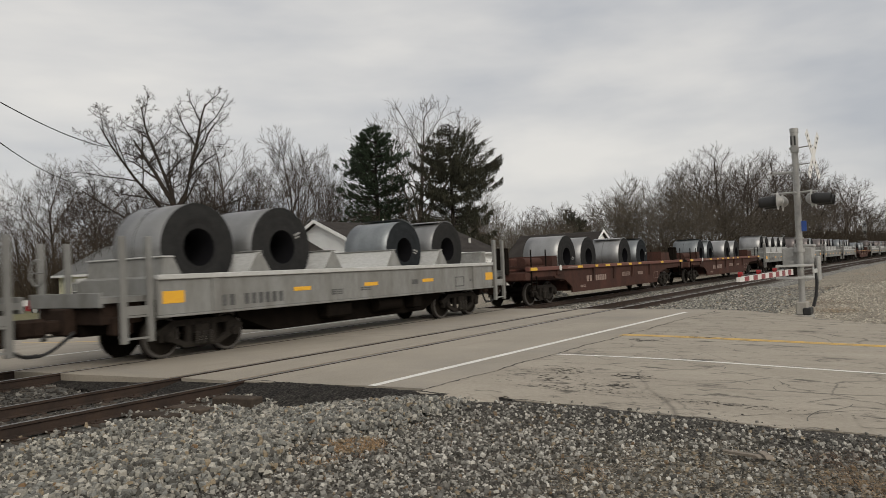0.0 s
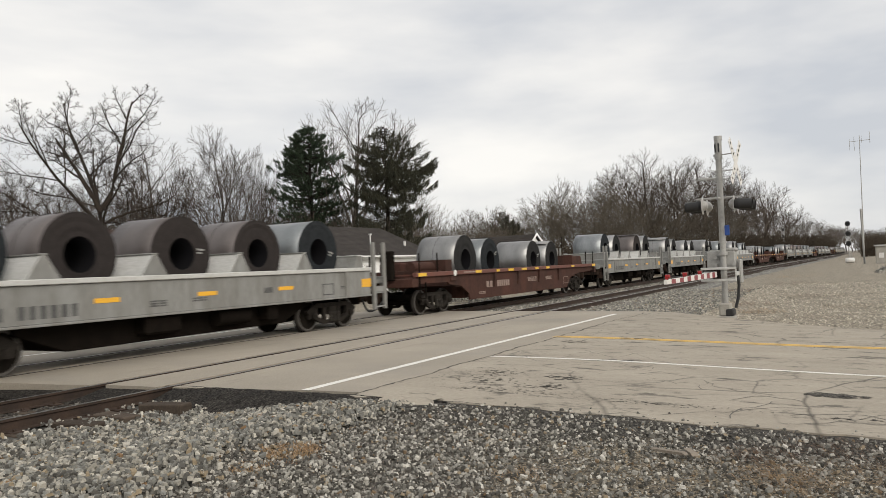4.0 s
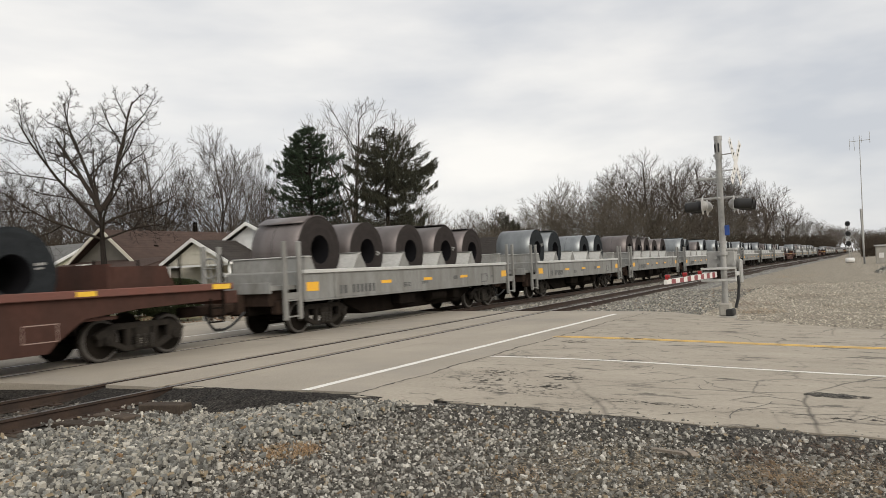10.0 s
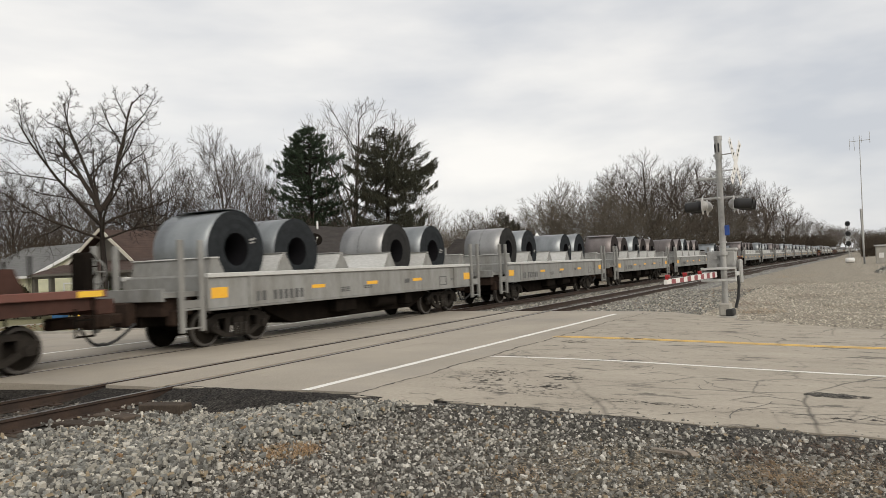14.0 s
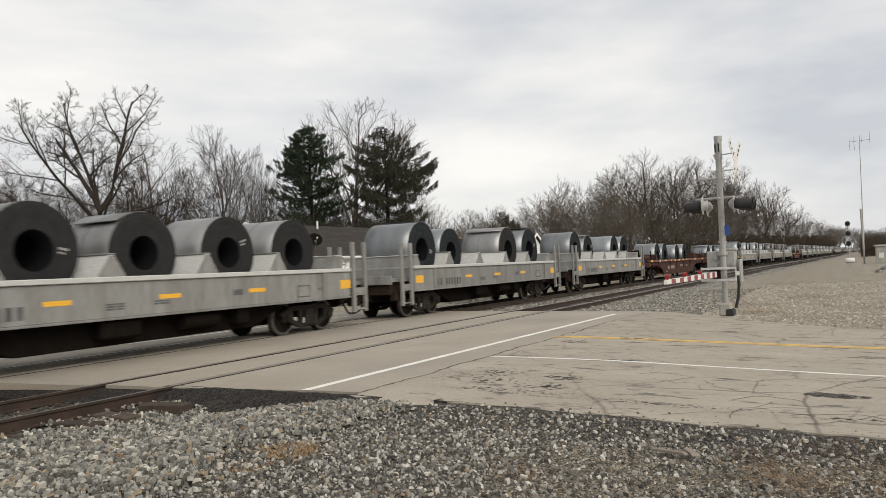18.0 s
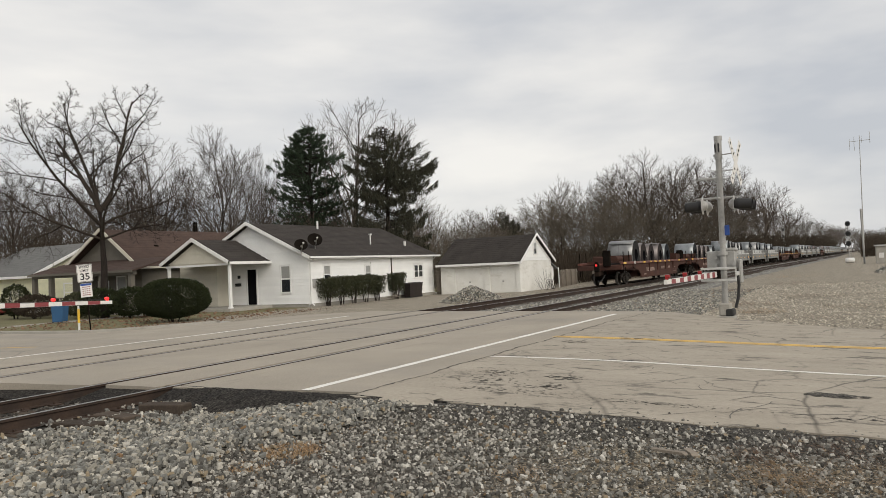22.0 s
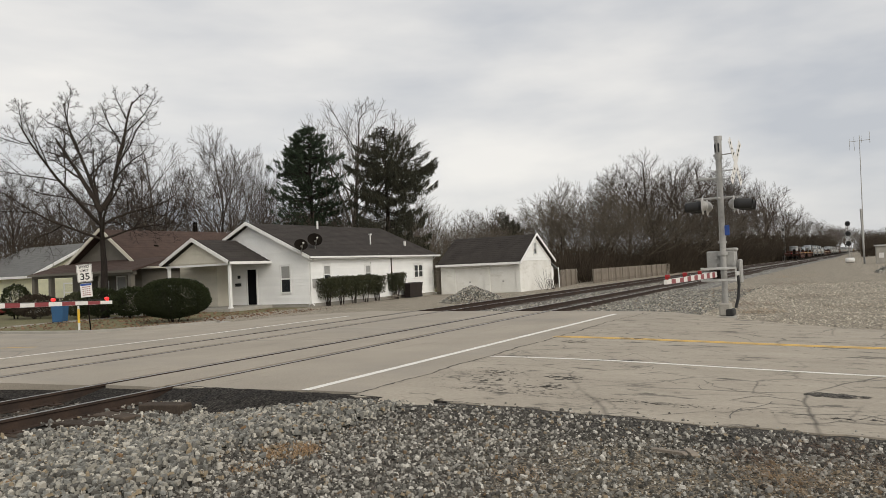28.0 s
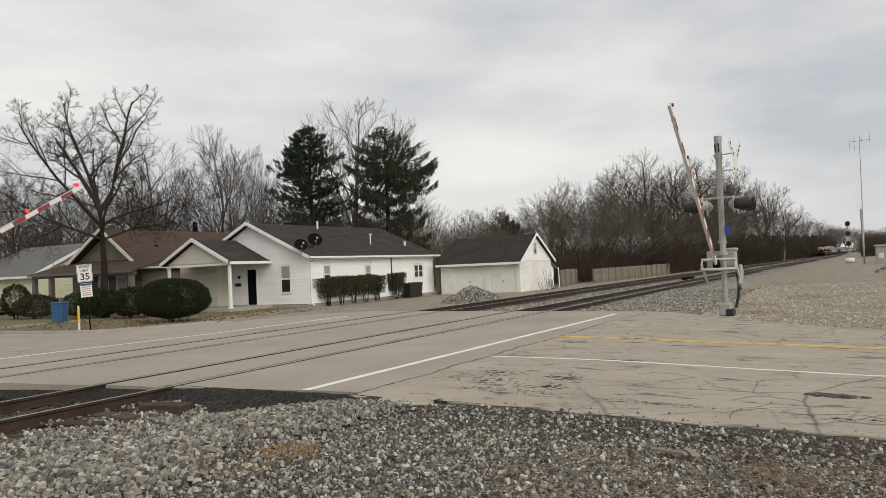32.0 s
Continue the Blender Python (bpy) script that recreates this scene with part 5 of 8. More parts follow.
def white_house():
    h = thing("white_house", "single-storey white clapboard house with a charcoal roof", "house", "houses")
    g = -0.45
    xa, xb, ya, yb, ye, yr = 35.5, 50.2, 30.05, 39.2, 34.75, 34.75
    # long wall facing the tracks and the gable wall facing the road
    ops = ((1.30, 2.1, 0.85, 2.12), (5.7, 6.45, 0.85, 2.05), (11.85, 13.2, 0.9, 1.95))
    sh = courses(Shape(), (xa, ya), (xb, ya), g + 0.2, lambda u: 2.62, openings=ops)
    sh.box(xa, xb, ya + 0.05, ya + 0.2, g, 2.62)
    part("wall", sh, M_SIDING, h, "white clapboard wall")
    wall_top = gable(0, yb - ya, 2.62, yb - ye, 4.86)
    sh = courses(Shape(), (xa, yb), (xa, ya), g + 0.2, wall_top, openings=((yb - 35.2, yb - 34.3, -0.3, 2.05), (yb - 32.36, yb - 31.45, 0.42, 2.2)))
    sh.prism([(yb, g), (ya, g), (ya, 2.6), (ye, 4.84), (yb, 2.6)], xa + 0.05, xa + 0.2, "x")
    part("wall", sh, M_SIDING, h, "white clapboard gable wall")
    part("wall", Shape().box(xb - 0.2, xb, ya + 0.2, yb, g, 2.6).box(xa + 0.2, xb - 0.2, yb - 0.2, yb, g, 2.6), M_SIDING, h)
    part("footing", Shape().box(xa - 0.01, xb, ya - 0.0, ya + 0.04, g - 0.3, g + 0.2).box(xa, xa + 0.04, ya, yb, g - 0.3, g + 0.2), M_CONCRETE, h)
    # main roof: a gable to the road, hipped at the other end
    ov = 0.4
    rz = 4.98
    e = 2.72 - 0.12
    roof = roof_plane((xa - ov, ya - ov, e), (xb + ov, ya - ov, e), (xb - 0.2, yr, rz), (xa - ov, yr, rz), 22)
    part("roof", roof, M_SHINGLE, h, "dark charcoal shingle roof")
    part("roof", roof_plane((xb + ov, yb + ov, e), (xa - ov, yb + ov, e), (xa - ov, yr, rz), (xb - 0.2, yr, rz), 22), M_SHINGLE, h)
    part("roof", roof_plane((xb + ov, ya - ov, e), (xb + ov, yb + ov, e), (xb - 0.2, yr + 0.01, rz), (xb - 0.2, yr - 0.01, rz), 22), M_SHINGLE, h)
    tr = Shape()
    beam(tr, (xa - ov - 0.02, ya - ov, e - 0.03), (xa - ov - 0.02, yr, rz - 0.03), 0.05, 0.2)
    beam(tr, (xa - ov - 0.02, yb + ov, e - 0.03), (xa - ov - 0.02, yr, rz - 0.03), 0.05, 0.2)
    part("barge_board", tr, M_TRIM, h, "white barge boards along the gable")
    gut = Shape().box(xa - ov, xb + ov, ya - ov - 0.12, ya - ov, e - 0.1, e + 0.02, 0.02)
    gut.box(xa - ov + 0.05, xb + ov, ya - ov, ya - 0.02, e - 0.16, e - 0.12)
    part("gutter", gut, M_TRIM, h, "white gutter and soffit")
    for x, y in ((xa + 0.05, ya - 0.06), (xb - 0.1, ya - 0.06)):
        part("downspout", Shape().tube([(x, ya - ov, e - 0.1), (x, y, e - 0.35), (x, y, g + 0.25), (x + 0.0, y - 0.25, g + 0.1)], 0.045, 6), M_TRIM, h)
    for x in (xa - 0.01, xb - 0.09):
        part("corner_board", Shape().box(x, x + 0.1, ya - 0.03, ya + 0.08, g + 0.15, 2.6), M_TRIM, h)
    for o, n_p in zip(ops, (1, 1, 2)):
        window(h, (xa + o[0] + 0.1, ya - 0.01, o[2] + 0.1), (1, 0), o[1] - o[0] - 0.2, o[3] - o[2] - 0.2, n_p)
    window(h, (xa - 0.01, 32.36 - 0.1, 0.52), (0, -1), 0.71, 1.58)
    # a black slab fills the doorway; the shade indoors is its colour
    dr = part("door", Shape().box(xa - 0.01, xa + 0.04, 34.36, 35.14, -0.24, 2.0, 0.005), M_DARK, h, "black slab painting the doorway's unlit inside")
    part("door_frame", Shape().box(xa - 0.06, xa + 0.02, 35.14, 35.24, -0.24, 2.1).box(xa - 0.06, xa + 0.02, 34.26, 34.36, -0.24, 2.1).box(xa - 0.06, xa + 0.02, 34.26, 35.24, 2.0, 2.1), M_TRIM, dr)
    part("mailbox", Shape().box(xa - 0.16, xa - 0.01, 35.7, 36.15, 0.95, 1.15, 0.02).box(xa - 0.05, xa - 0.01, 35.75, 36.0, 1.45, 1.65, 0.01), M_BLACK, h, "black wall mailbox")
    part("meter", Shape().box(xa + 0.25, xa + 0.5, ya - 0.12, ya - 0.02, 0.7, 1.25, 0.02), M_ALU, h, "grey electricity meter")
    part("vent_pipe", Shape().tube([(41.5, 34.2, 4.7), (41.5, 34.2, 5.25)], 0.07, 8), M_WHITE, h, "white roof vent pipe")
    part("vent_pipe", Shape().tube([(44.2, 31.6, 3.2), (44.2, 31.6, 4.2)], 0.05, 8).disc((44.2, 31.6, 4.22), (0, 0, 1), 0.12, 0.08, 10), M_WHITE, h, "white roof vent pipe")
    part("vent_pipe", Shape().tube([(48.4, 31.4, 3.2), (48.4, 31.4, 3.75)], 0.09, 8), M_WHITE, h, "white roof vent pipe")
    part("conduit", Shape().tube([(44.4, ya - 0.04, 2.5), (44.42, ya - 0.05, 0.2)], 0.05, 6), M_BRUSH, h, "dead vine up the wall")
    # porch in front of the gable wall
    px = 32.2
    porch = part("porch_roof", roof_plane((px - 0.3, 33.15, 2.5), (xa, 33.15, 2.5), (xa, 36.1, 3.95), (px - 0.3, 36.1, 3.95), 9), M_SHINGLE, h, "small dark shingled porch gable")
    part("slope", roof_plane((xa, 39.0, 2.5), (px - 0.3, 39.0, 2.5), (px - 0.3, 36.1, 3.95), (xa, 36.1, 3.95), 9), M_SHINGLE, porch)
    sh = courses(Shape(), (px, 38.7), (px, 33.4), 2.5, gable(0, 5.3, 2.45, 2.6, 3.8))
    sh.prism([(38.7, 2.4), (33.4, 2.4), (36.1, 3.78)], px + 0.05, px + 0.12, "x")
    part("porch_gable", sh, M_BEIGE, h, "cream-beige clapboard porch gable")
    tr = Shape()
    beam(tr, (px - 0.33, 33.1, 2.48), (px - 0.33, 36.1, 3.95), 0.05, 0.2)
    beam(tr, (px - 0.33, 39.05, 2.48), (px - 0.33, 36.1, 3.95), 0.05, 0.2)
    tr.box(px - 0.2, xa, 33.02, 33.14, 2.34, 2.5).box(px - 0.05, px + 0.1, 33.3, 38.8, 2.3, 2.42)
    part("porch_trim", tr, M_TRIM, h)
    for y in (33.35, 38.6):
        part("porch_post", Shape().box(px - 0.05, px + 0.11, y - 0.08, y + 0.08, g, 2.34, 0.01).box(px - 0.09, px + 0.15, y - 0.12, y + 0.12, g, g + 0.25, 0.01), M_TRIM, h)
    part("porch_slab", Shape().box(px - 0.25, xa, 33.1, 38.9, g - 0.2, -0.27, 0.02), M_CONCRETE, h)
    sh = courses(Shape(), (xa - 1.2, 40.0), (xa - 1.2, 36.6), g + 0.2, lambda u: 2.5)
    sh.box(xa - 1.15, xa, 36.6, 40.0, g, 2.5)
    part("porch_wall", sh, M_BEIGE, h, "cream-beige clapboard porch wall")
    part("steps", Shape().box(px + 1.6, xa, 33.4, 34.9, g - 0.1, -0.26, 0.02), M_CONCRETE, h)
    return h


white_house()
DISHES = ((35.5, 29.3, 3.46, 0.36, 200), (37.6, 29.9, 3.83, 0.42, 215))
PLOT = pose(0, 0, 0)
for x, y, z, r, t in DISHES:
    d = thing("satellite_dish", "dark satellite dish on the roof edge", "satellite dish", "dishes", loc=(x, y, z))
    n = Vector((-0.55, -0.75, 0.35)).normalized()
    a = n.cross(Vector((0, 0, 1))).normalized()
    b = n.cross(a)
    v = [n * (-0.1)]
    rings = 4
    for i in range(1, rings + 1):
        rr = r * i / rings
        v += [n * (-0.1 + 0.1 * (i / rings) ** 2) + rr * (math.cos(q) * a * 1.15 + math.sin(q) * b) for q in [2 * math.pi * j / 24 for j in range(24)]]
    f = [(0, 1 + j, 1 + (j + 1) % 24) for j in range(24)] + [(1 + i * 24 + j, 1 + (i + 1) * 24 + j, 1 + (i + 1) * 24 + (j + 1) % 24, 1 + i * 24 + (j + 1) % 24) for i in range(rings - 1) for j in range(24)]
    k = len(v)
    v2 = v + [q - n * 0.02 for q in v]
    part("reflector", mesh_of("reflector", v2, f + [tuple(c + k for c in q)[::-1] for q in f], M_GRIME, True), None, d)
    part("mount", Shape().tube([(0, 0, -0.05), (0.1, 0.1, -0.35), (0.12, 0.1, -0.62)], 0.035, 8).tube([b * r * 0.9, n * 0.5 + b * 0.12], 0.018, 6).disc(n * 0.5 + b * 0.12, n, 0.06, 0.12, 10), M_ALU, d, "grey metal mount and feed arm")


PLOT = pose(0, 0, 0.1, 0, 0, -1.215)


def garage():
    h = thing("garage", "white painted two-door garage with a dark roof", "garage", "houses")
    g = -0.45
    xa, xb, ya, yb = 49.6, 55.6, 22.4, 29.0
    xm, rz, ez = 52.4, 3.82, 1.85
    part("wall", Shape().box(xa, xa + 0.2, yb - 1.25, yb, g, ez).box(xa, xa + 0.2, 24.86, 25.3, g, ez).box(xa, xa + 0.2, ya, 22.7, g, ez).box(xa, xa + 0.2, 22.7, yb - 1.25, 1.5, ez), M_BLOCK, h, "white block front wall")
    part("wall", Shape().box(xa + 0.2, xb, ya, ya + 0.2, g, ez).box(xb - 0.2, xb, ya + 0.2, yb, g, ez).box(xa + 0.2, xb - 0.2, yb - 0.2, yb, g, ez), M_BLOCK, h, "white painted block wall")
    sh = courses(Shape(), (xa, ya), (xb, ya), ez, gable(0, xb - xa, ez, xm - xa, rz - 0.1), 0.13)
    sh.prism([(xa, ez), (xb, ez), (xm, rz - 0.12)], ya + 0.05, ya + 0.15, "y")
    part("gable", sh, M_SIDING, h, "white clapboard gable")
    for y0, y1 in ((25.3, yb - 1.25), (22.7, 24.86)):
        dsh = Shape()
        dsh.box(xa + 0.08, xa + 0.13, y0, y1, g + 0.03, g + 1.94, 0.012)
        dr = part("garage_door", dsh, M_BLOCK, h, "flat white-painted overhead door")
        part("handle", Shape().box(xa + 0.03, xa + 0.085, (y0 + y1) / 2 - 0.06, (y0 + y1) / 2 + 0.06, 0.35, 0.47), M_ALU, dr)
    part("roof", roof_plane((xa - 0.35, yb + 0.2, ez - 0.12), (xa - 0.35, ya - 0.25, ez - 0.12), (xm, ya - 0.25, rz), (xm, yb + 0.2, rz), 14), M_SHINGLE, h, "dark shingle roof")
    part("roof", roof_plane((xb + 0.35, ya - 0.25, ez - 0.12), (xb + 0.35, yb + 0.2, ez - 0.12), (xm, yb + 0.2, rz), (xm, ya - 0.25, rz), 14), M_SHINGLE, h)
    tr = Shape().box(xa - 0.42, xa - 0.33, ya - 0.25, yb + 0.2, ez - 0.22, ez - 0.06)
    beam(tr, (xa - 0.35, ya - 0.27, ez - 0.12), (xm, ya - 0.27, rz), 0.05, 0.16)
    beam(tr, (xb + 0.35, ya - 0.27, ez - 0.12), (xm, ya - 0.27, rz), 0.05, 0.16)
    part("trim", tr, M_TRIM, h, "white gutter and barge boards")
    window(h, (52.12, ya - 0.06, 2.35), (1, 0), 0.5, 0.8)
    ls = Shape().box(xb, xb + 1.2, ya + 0.3, yb, g, 1.5)
    part("lean_to", ls, M_SIDING, h)
    part("lean_to_roof", roof_plane((xb + 1.6, ya + 0.1, 1.2), (xb + 1.6, yb, 1.2), (xb, yb, 1.8), (xb, ya + 0.1, 1.8), 4), M_SHINGLE_G, h)
    part("downspout", Shape().tube([(xb + 1.5, ya, 1.2), (xb + 1.55, ya, 0.7), (xb + 1.6, ya, g)], 0.05, 6), M_TRIM, h)
    return h


garage()


def brown_house():
    h = thing("brown_roofed_house", "tan bungalow with a brown roof and deep shady porch", "house", "houses")
    g = -0.5
    x0 = 33.4
    # body
    sh = courses(Shape(), (x0, 50.2), (x0, 42.7), g + 0.2, gable(0, 7.5, 2.7, 4.1, 5.0), 0.14, openings=((3.0, 4.0, 0.3, 1.6), (5.0, 5.9, -0.1, 1.9)))
    sh.prism([(50.2, g), (42.7, g), (42.7, 2.68), (46.1, 4.96), (50.2, 2.68)], x0 + 0.05, x0 + 0.2, "x")
    part("wall", sh, M_TAN, h, "tan clapboard front")
    sh = courses(Shape(), (x0, 42.7), (x0 + 12, 42.7), g + 0.2, lambda u: 2.5, 0.14)
    sh.box(x0, x0 + 12, 42.75, 42.9, g, 2.6)
    part("wall", sh, M_TAN, h)
    part("wall", Shape().box(x0 + 11.8, x0 + 12, 42.9, 50.2, g, 2.6).box(x0, x0 + 12, 50.0, 50.2, g, 2.5), M_TAN, h)
    part("roof", roof_plane((x0 - 0.6, 42.3, 2.55), (x0 + 12.4, 42.3, 2.55), (x0 + 12.4, 46.1, 5.25), (x0 - 0.6, 46.1, 5.25), 20), M_SHINGLE_B, h, "worn brown shingle roof")
    part("roof", roof_plane((x0 + 12.4, 50.6, 2.5), (x0 - 0.6, 50.6, 2.5), (x0 - 0.6, 46.1, 5.25), (x0 + 12.4, 46.1, 5.25), 20), M_SHINGLE_B, h)
    tr = Shape()
    beam(tr, (x0 - 0.63, 42.25, 2.52), (x0 - 0.63, 46.1, 5.25), 0.06, 0.22)
    beam(tr, (x0 - 0.63, 50.65, 2.47), (x0 - 0.63, 46.1, 5.25), 0.06, 0.22)
    tr.box(x0 - 0.6, x0 + 12.4, 42.18, 42.3, 2.4, 2.55)
    part("barge_board", tr, M_BEIGE, h, "pale barge boards")
    # porch
    px = 30.6
    part("porch_roof", roof_plane((px - 0.3, 50.5, 2.3), (px - 0.3, 39.6, 2.3), (x0, 39.6, 3.1), (x0, 50.5, 3.1), 7), M_SHINGLE_B, h, "low brown porch roof")
    part("porch_beam", Shape().box(px - 0.1, px + 0.15, 39.8, 50.4, 2.02, 2.26).box(px - 0.36, px - 0.3, 39.6, 50.5, 2.16, 2.3), M_TAN, h)
    for y in (50.2, 48.3, 43.0, 40.1):
        part("porch_post", Shape().prism([(-0.16, g), (0.16, g), (0.13, 2.05), (-0.13, 2.05)], y - 0.15, y + 0.15, "y").box(-0.3, 0.3, y - 0.3, y + 0.3, g, 0.55, 0.02), M_TAN, h, at=(px, 0, 0))
    part("porch_floor", Shape().box(px - 0.3, x0, 39.7, 50.4, g - 0.2, -0.1), M_CONCRETE, h)
    rl = Shape().box(px - 0.04, px + 0.04, 43.3, 50.0, 0.62, 0.7)
    y = 43.4
    while y < 50:
        rl.box(px - 0.02, px + 0.02, y, y + 0.04, -0.1, 0.62)
        y += 0.16
    part("railing", rl, M_TAN, h)
    for y, w, z0, hh in ((47.2, 1.0, 0.3, 1.3), (45.2, 0.9, -0.1, 2.0)):
        window(h, (x0 - 0.01, y, z0), (0, -1), w, hh)
    for x, y in ((36.0, 44.5), (39.0, 44.2), (42.0, 44.4)):
        part("roof_vent", Shape().box(x - 0.2, x + 0.2, y - 0.2, y + 0.2, 3.7, 4.1, 0.06), M_GRIME, h)
    part("chimney", Shape().box(42.0, 42.25, 47.1, 47.35, 4.6, 6.1, 0.03), M_GRIME, h)
    return h


brown_house()


def cream_house():
    h = thing("yellow_house", "pale yellow clapboard house with a grey roof", "house", "houses")
    g = -0.5
    x0, ya, yb = 33.0, 54.0, 62.5
    sh = courses(Shape(), (x0, yb), (x0, ya), g + 0.2, lambda u: 2.4, 0.16, openings=((2.0, 3.2, 0.2, 1.7),))
    sh.box(x0 + 0.05, x0 + 0.2, ya, yb, g, 2.4)
    part("wall", sh, M_CREAM, h)
    rzz = 4.8
    sh = courses(Shape(), (x0, ya), (x0 + 9, ya), g + 0.2, gable(0, 9, 2.4, 4.5, rzz - 0.1), 0.16)
    sh.prism([(x0, g), (x0 + 9, g), (x0 + 9, 2.38), (x0 + 4.5, rzz - 0.14), (x0, 2.38)], ya + 0.05, ya + 0.2, "y")
    part("wall", sh, M_CREAM, h, "pale yellow clapboard gable")
    part("wall", Shape().box(x0 + 8.8, x0 + 9, ya + 0.2, yb, g, 2.4).box(x0, x0 + 9, yb - 0.2, yb, g, 2.4), M_CREAM, h)
    part("roof", roof_plane((x0 - 0.5, yb + 0.3, 2.3), (x0 - 0.5, ya - 0.4, 2.3), (x0 + 4.5, ya - 0.4, rzz), (x0 + 4.5, yb + 0.3, rzz), 16), M_SHINGLE_G, h, "weathered grey shingle roof")
    part("roof", roof_plane((x0 + 9.5, ya - 0.4, 2.3), (x0 + 9.5, yb + 0.3, 2.3), (x0 + 4.5, yb + 0.3, rzz), (x0 + 4.5, ya - 0.4, rzz), 16), M_SHINGLE_G, h)
    tr = Shape()
    beam(tr, (x0 - 0.5, ya - 0.42, 2.3), (x0 + 4.5, ya - 0.42, rzz), 0.05, 0.22)
    beam(tr, (x0 + 9.5, ya - 0.42, 2.3), (x0 + 4.5, ya - 0.42, rzz), 0.05, 0.22)
    tr.box(x0 - 0.56, x0 - 0.5, ya - 0.4, yb + 0.3, 2.14, 2.32)
    part("trim", tr, M_TRIM, h)
    window(h, (x0 - 0.01, 60.4, 0.3), (0, -1), 1.0, 1.3)
    window(h, (x0 - 0.01, 57.2, 0.3), (0, -1), 1.0, 1.3)
    window(h, (x0 + 2.2, ya - 0.01, 0.3), (1, 0), 0.9, 1.3)
    return h


cream_house()

# ---- trees and plants ----
PLOT = pose(0, 0, 0)


def bare_tree_meshes(seed, height, spread_deg, levels, trunk_r, kids=(5, 5, 5, 4), clear=0.25, droop=0.0, twig=M_TWIG, leader=True, ratio=0.62, tip=0.006, limbs=None):
    """Trunk and crown of a leafless tree: branches that fork and taper, some hundred twigs at the ends."""
    rnd = random.Random(seed)
    tv, tf, cv, cf = [], [], [], []

    def limb(v, f, p, d, ln, r0, r1, n, sides, bend):
        pts, dirs = [p.copy()], [d.copy()]
        for i in range(n):
            d = (d + Vector((rnd.uniform(-1, 1), rnd.uniform(-1, 1), rnd.uniform(-1, 1) + 0.25 - droop)) * bend).normalized()
            p = p + d * (ln / n)
            pts.append(p.copy())
            dirs.append(d.copy())
        k = len(v)
        for i, q in enumerate(pts):
            dd = dirs[i]
            a = dd.cross(Vector((0.3, 0.2, 1)) if abs(dd.z) < 0.9 else Vector((1, 0, 0))).normalized()
            b = dd.cross(a)
            r = r0 + (r1 - r0) * i / n
            for j in range(sides):
                w = q + r * (math.cos(2 * math.pi * j / sides) * a + math.sin(2 * math.pi * j / sides) * b)
                v.append((w.x, w.y, w.z))
        for i in range(n):
            for j in range(sides):
                f.append((k + i * sides + j, k + i * sides + (j + 1) % sides, k + (i + 1) * sides + (j + 1) % sides, k + (i + 1) * sides + j))
        return pts, dirs

    mid, wide_, tall_ = height * 0.6, height * (0.2 + spread_deg / 150), height * 0.44

    def reach(p, d, ln):
        """Shortens a branch that would leave the rounded crown."""
        q = p + d * ln
        e = math.sqrt((q.x * q.x + q.y * q.y) / wide_ ** 2 + ((q.z - mid) / tall_) ** 2) if q.z > mid else math.hypot(q.x, q.y) / wide_
        return ln if e < 1 else ln * max(0.25, 1 - 1.6 * (e - 1))

    def grow(p, d, ln, r, level):
        last = level >= levels
        ln = reach(p, d, ln)
        n = (6, 6, 4, 3, 2, 2)[level] if not last else 2
        sides = 5 if level <= 1 else 3
        r1 = max(tip * 0.6, r * 0.3)
        pts, dirs = limb(cv, cf, p, d, ln, r, r1, n, sides, 0.2 if level < 3 else 0.26)
        if last:
            return
        m = kids[min(level, len(kids) - 1)]
        roll = rnd.uniform(0, 6.283)
        for i in range(m):
            u = 0.22 + 0.78 * (i + 0.2 + rnd.random() * 0.6) / m
            x = min(len(pts) - 1.001, u * (len(pts) - 1))
            j = int(x)
            q = pts[j].lerp(pts[j + 1], x - j)
            dd = dirs[j]
            a = dd.cross(Vector((0.3, 0.2, 1)) if abs(dd.z) < 0.9 else Vector((1, 0, 0))).normalized()
            roll += 2.4 + rnd.uniform(-0.5, 0.5)
            side = math.cos(roll) * a + math.sin(roll) * dd.cross(a)
            ang = radians(spread_deg * rnd.uniform(0.8, 1.35) * (1.15 - 0.4 * u))
            nd = (dd * math.cos(ang) + side * math.sin(ang) + Vector((0, 0, 0.12))).normalized()
            grow(q, nd, ln * ratio * (1.15 - 0.55 * u) * rnd.uniform(0.75, 1.2), max(tip, r * 0.62 * (1 - 0.55 * u)), level + 1)

    trunk_len = height * (0.5 if limbs else 0.6 if leader else clear + 0.08)
    pts, dirs = limb(tv, tf, Vector((0, 0, -0.3)), Vector((rnd.uniform(-0.05, 0.05), rnd.uniform(-0.05, 0.05), 1)).normalized(), trunk_len, trunk_r, trunk_r * (0.3 if leader else 0.7), 8, 8, 0.06)
    if limbs:
        for u, az, ang, ln, thick in limbs:
            q = pts[min(len(pts) - 1, round(u * (len(pts) - 1)))]
            az, ang = radians(az), radians(ang)
            grow(q, Vector((math.cos(az) * math.sin(ang), math.sin(az) * math.sin(ang), math.cos(ang))), ln, trunk_r * thick, 1)
        return mesh_of("trunk", tv, tf, M_BARK, True), mesh_of("crown", cv, cf, twig, True)
    m = kids[0] * (2 if leader else 1)
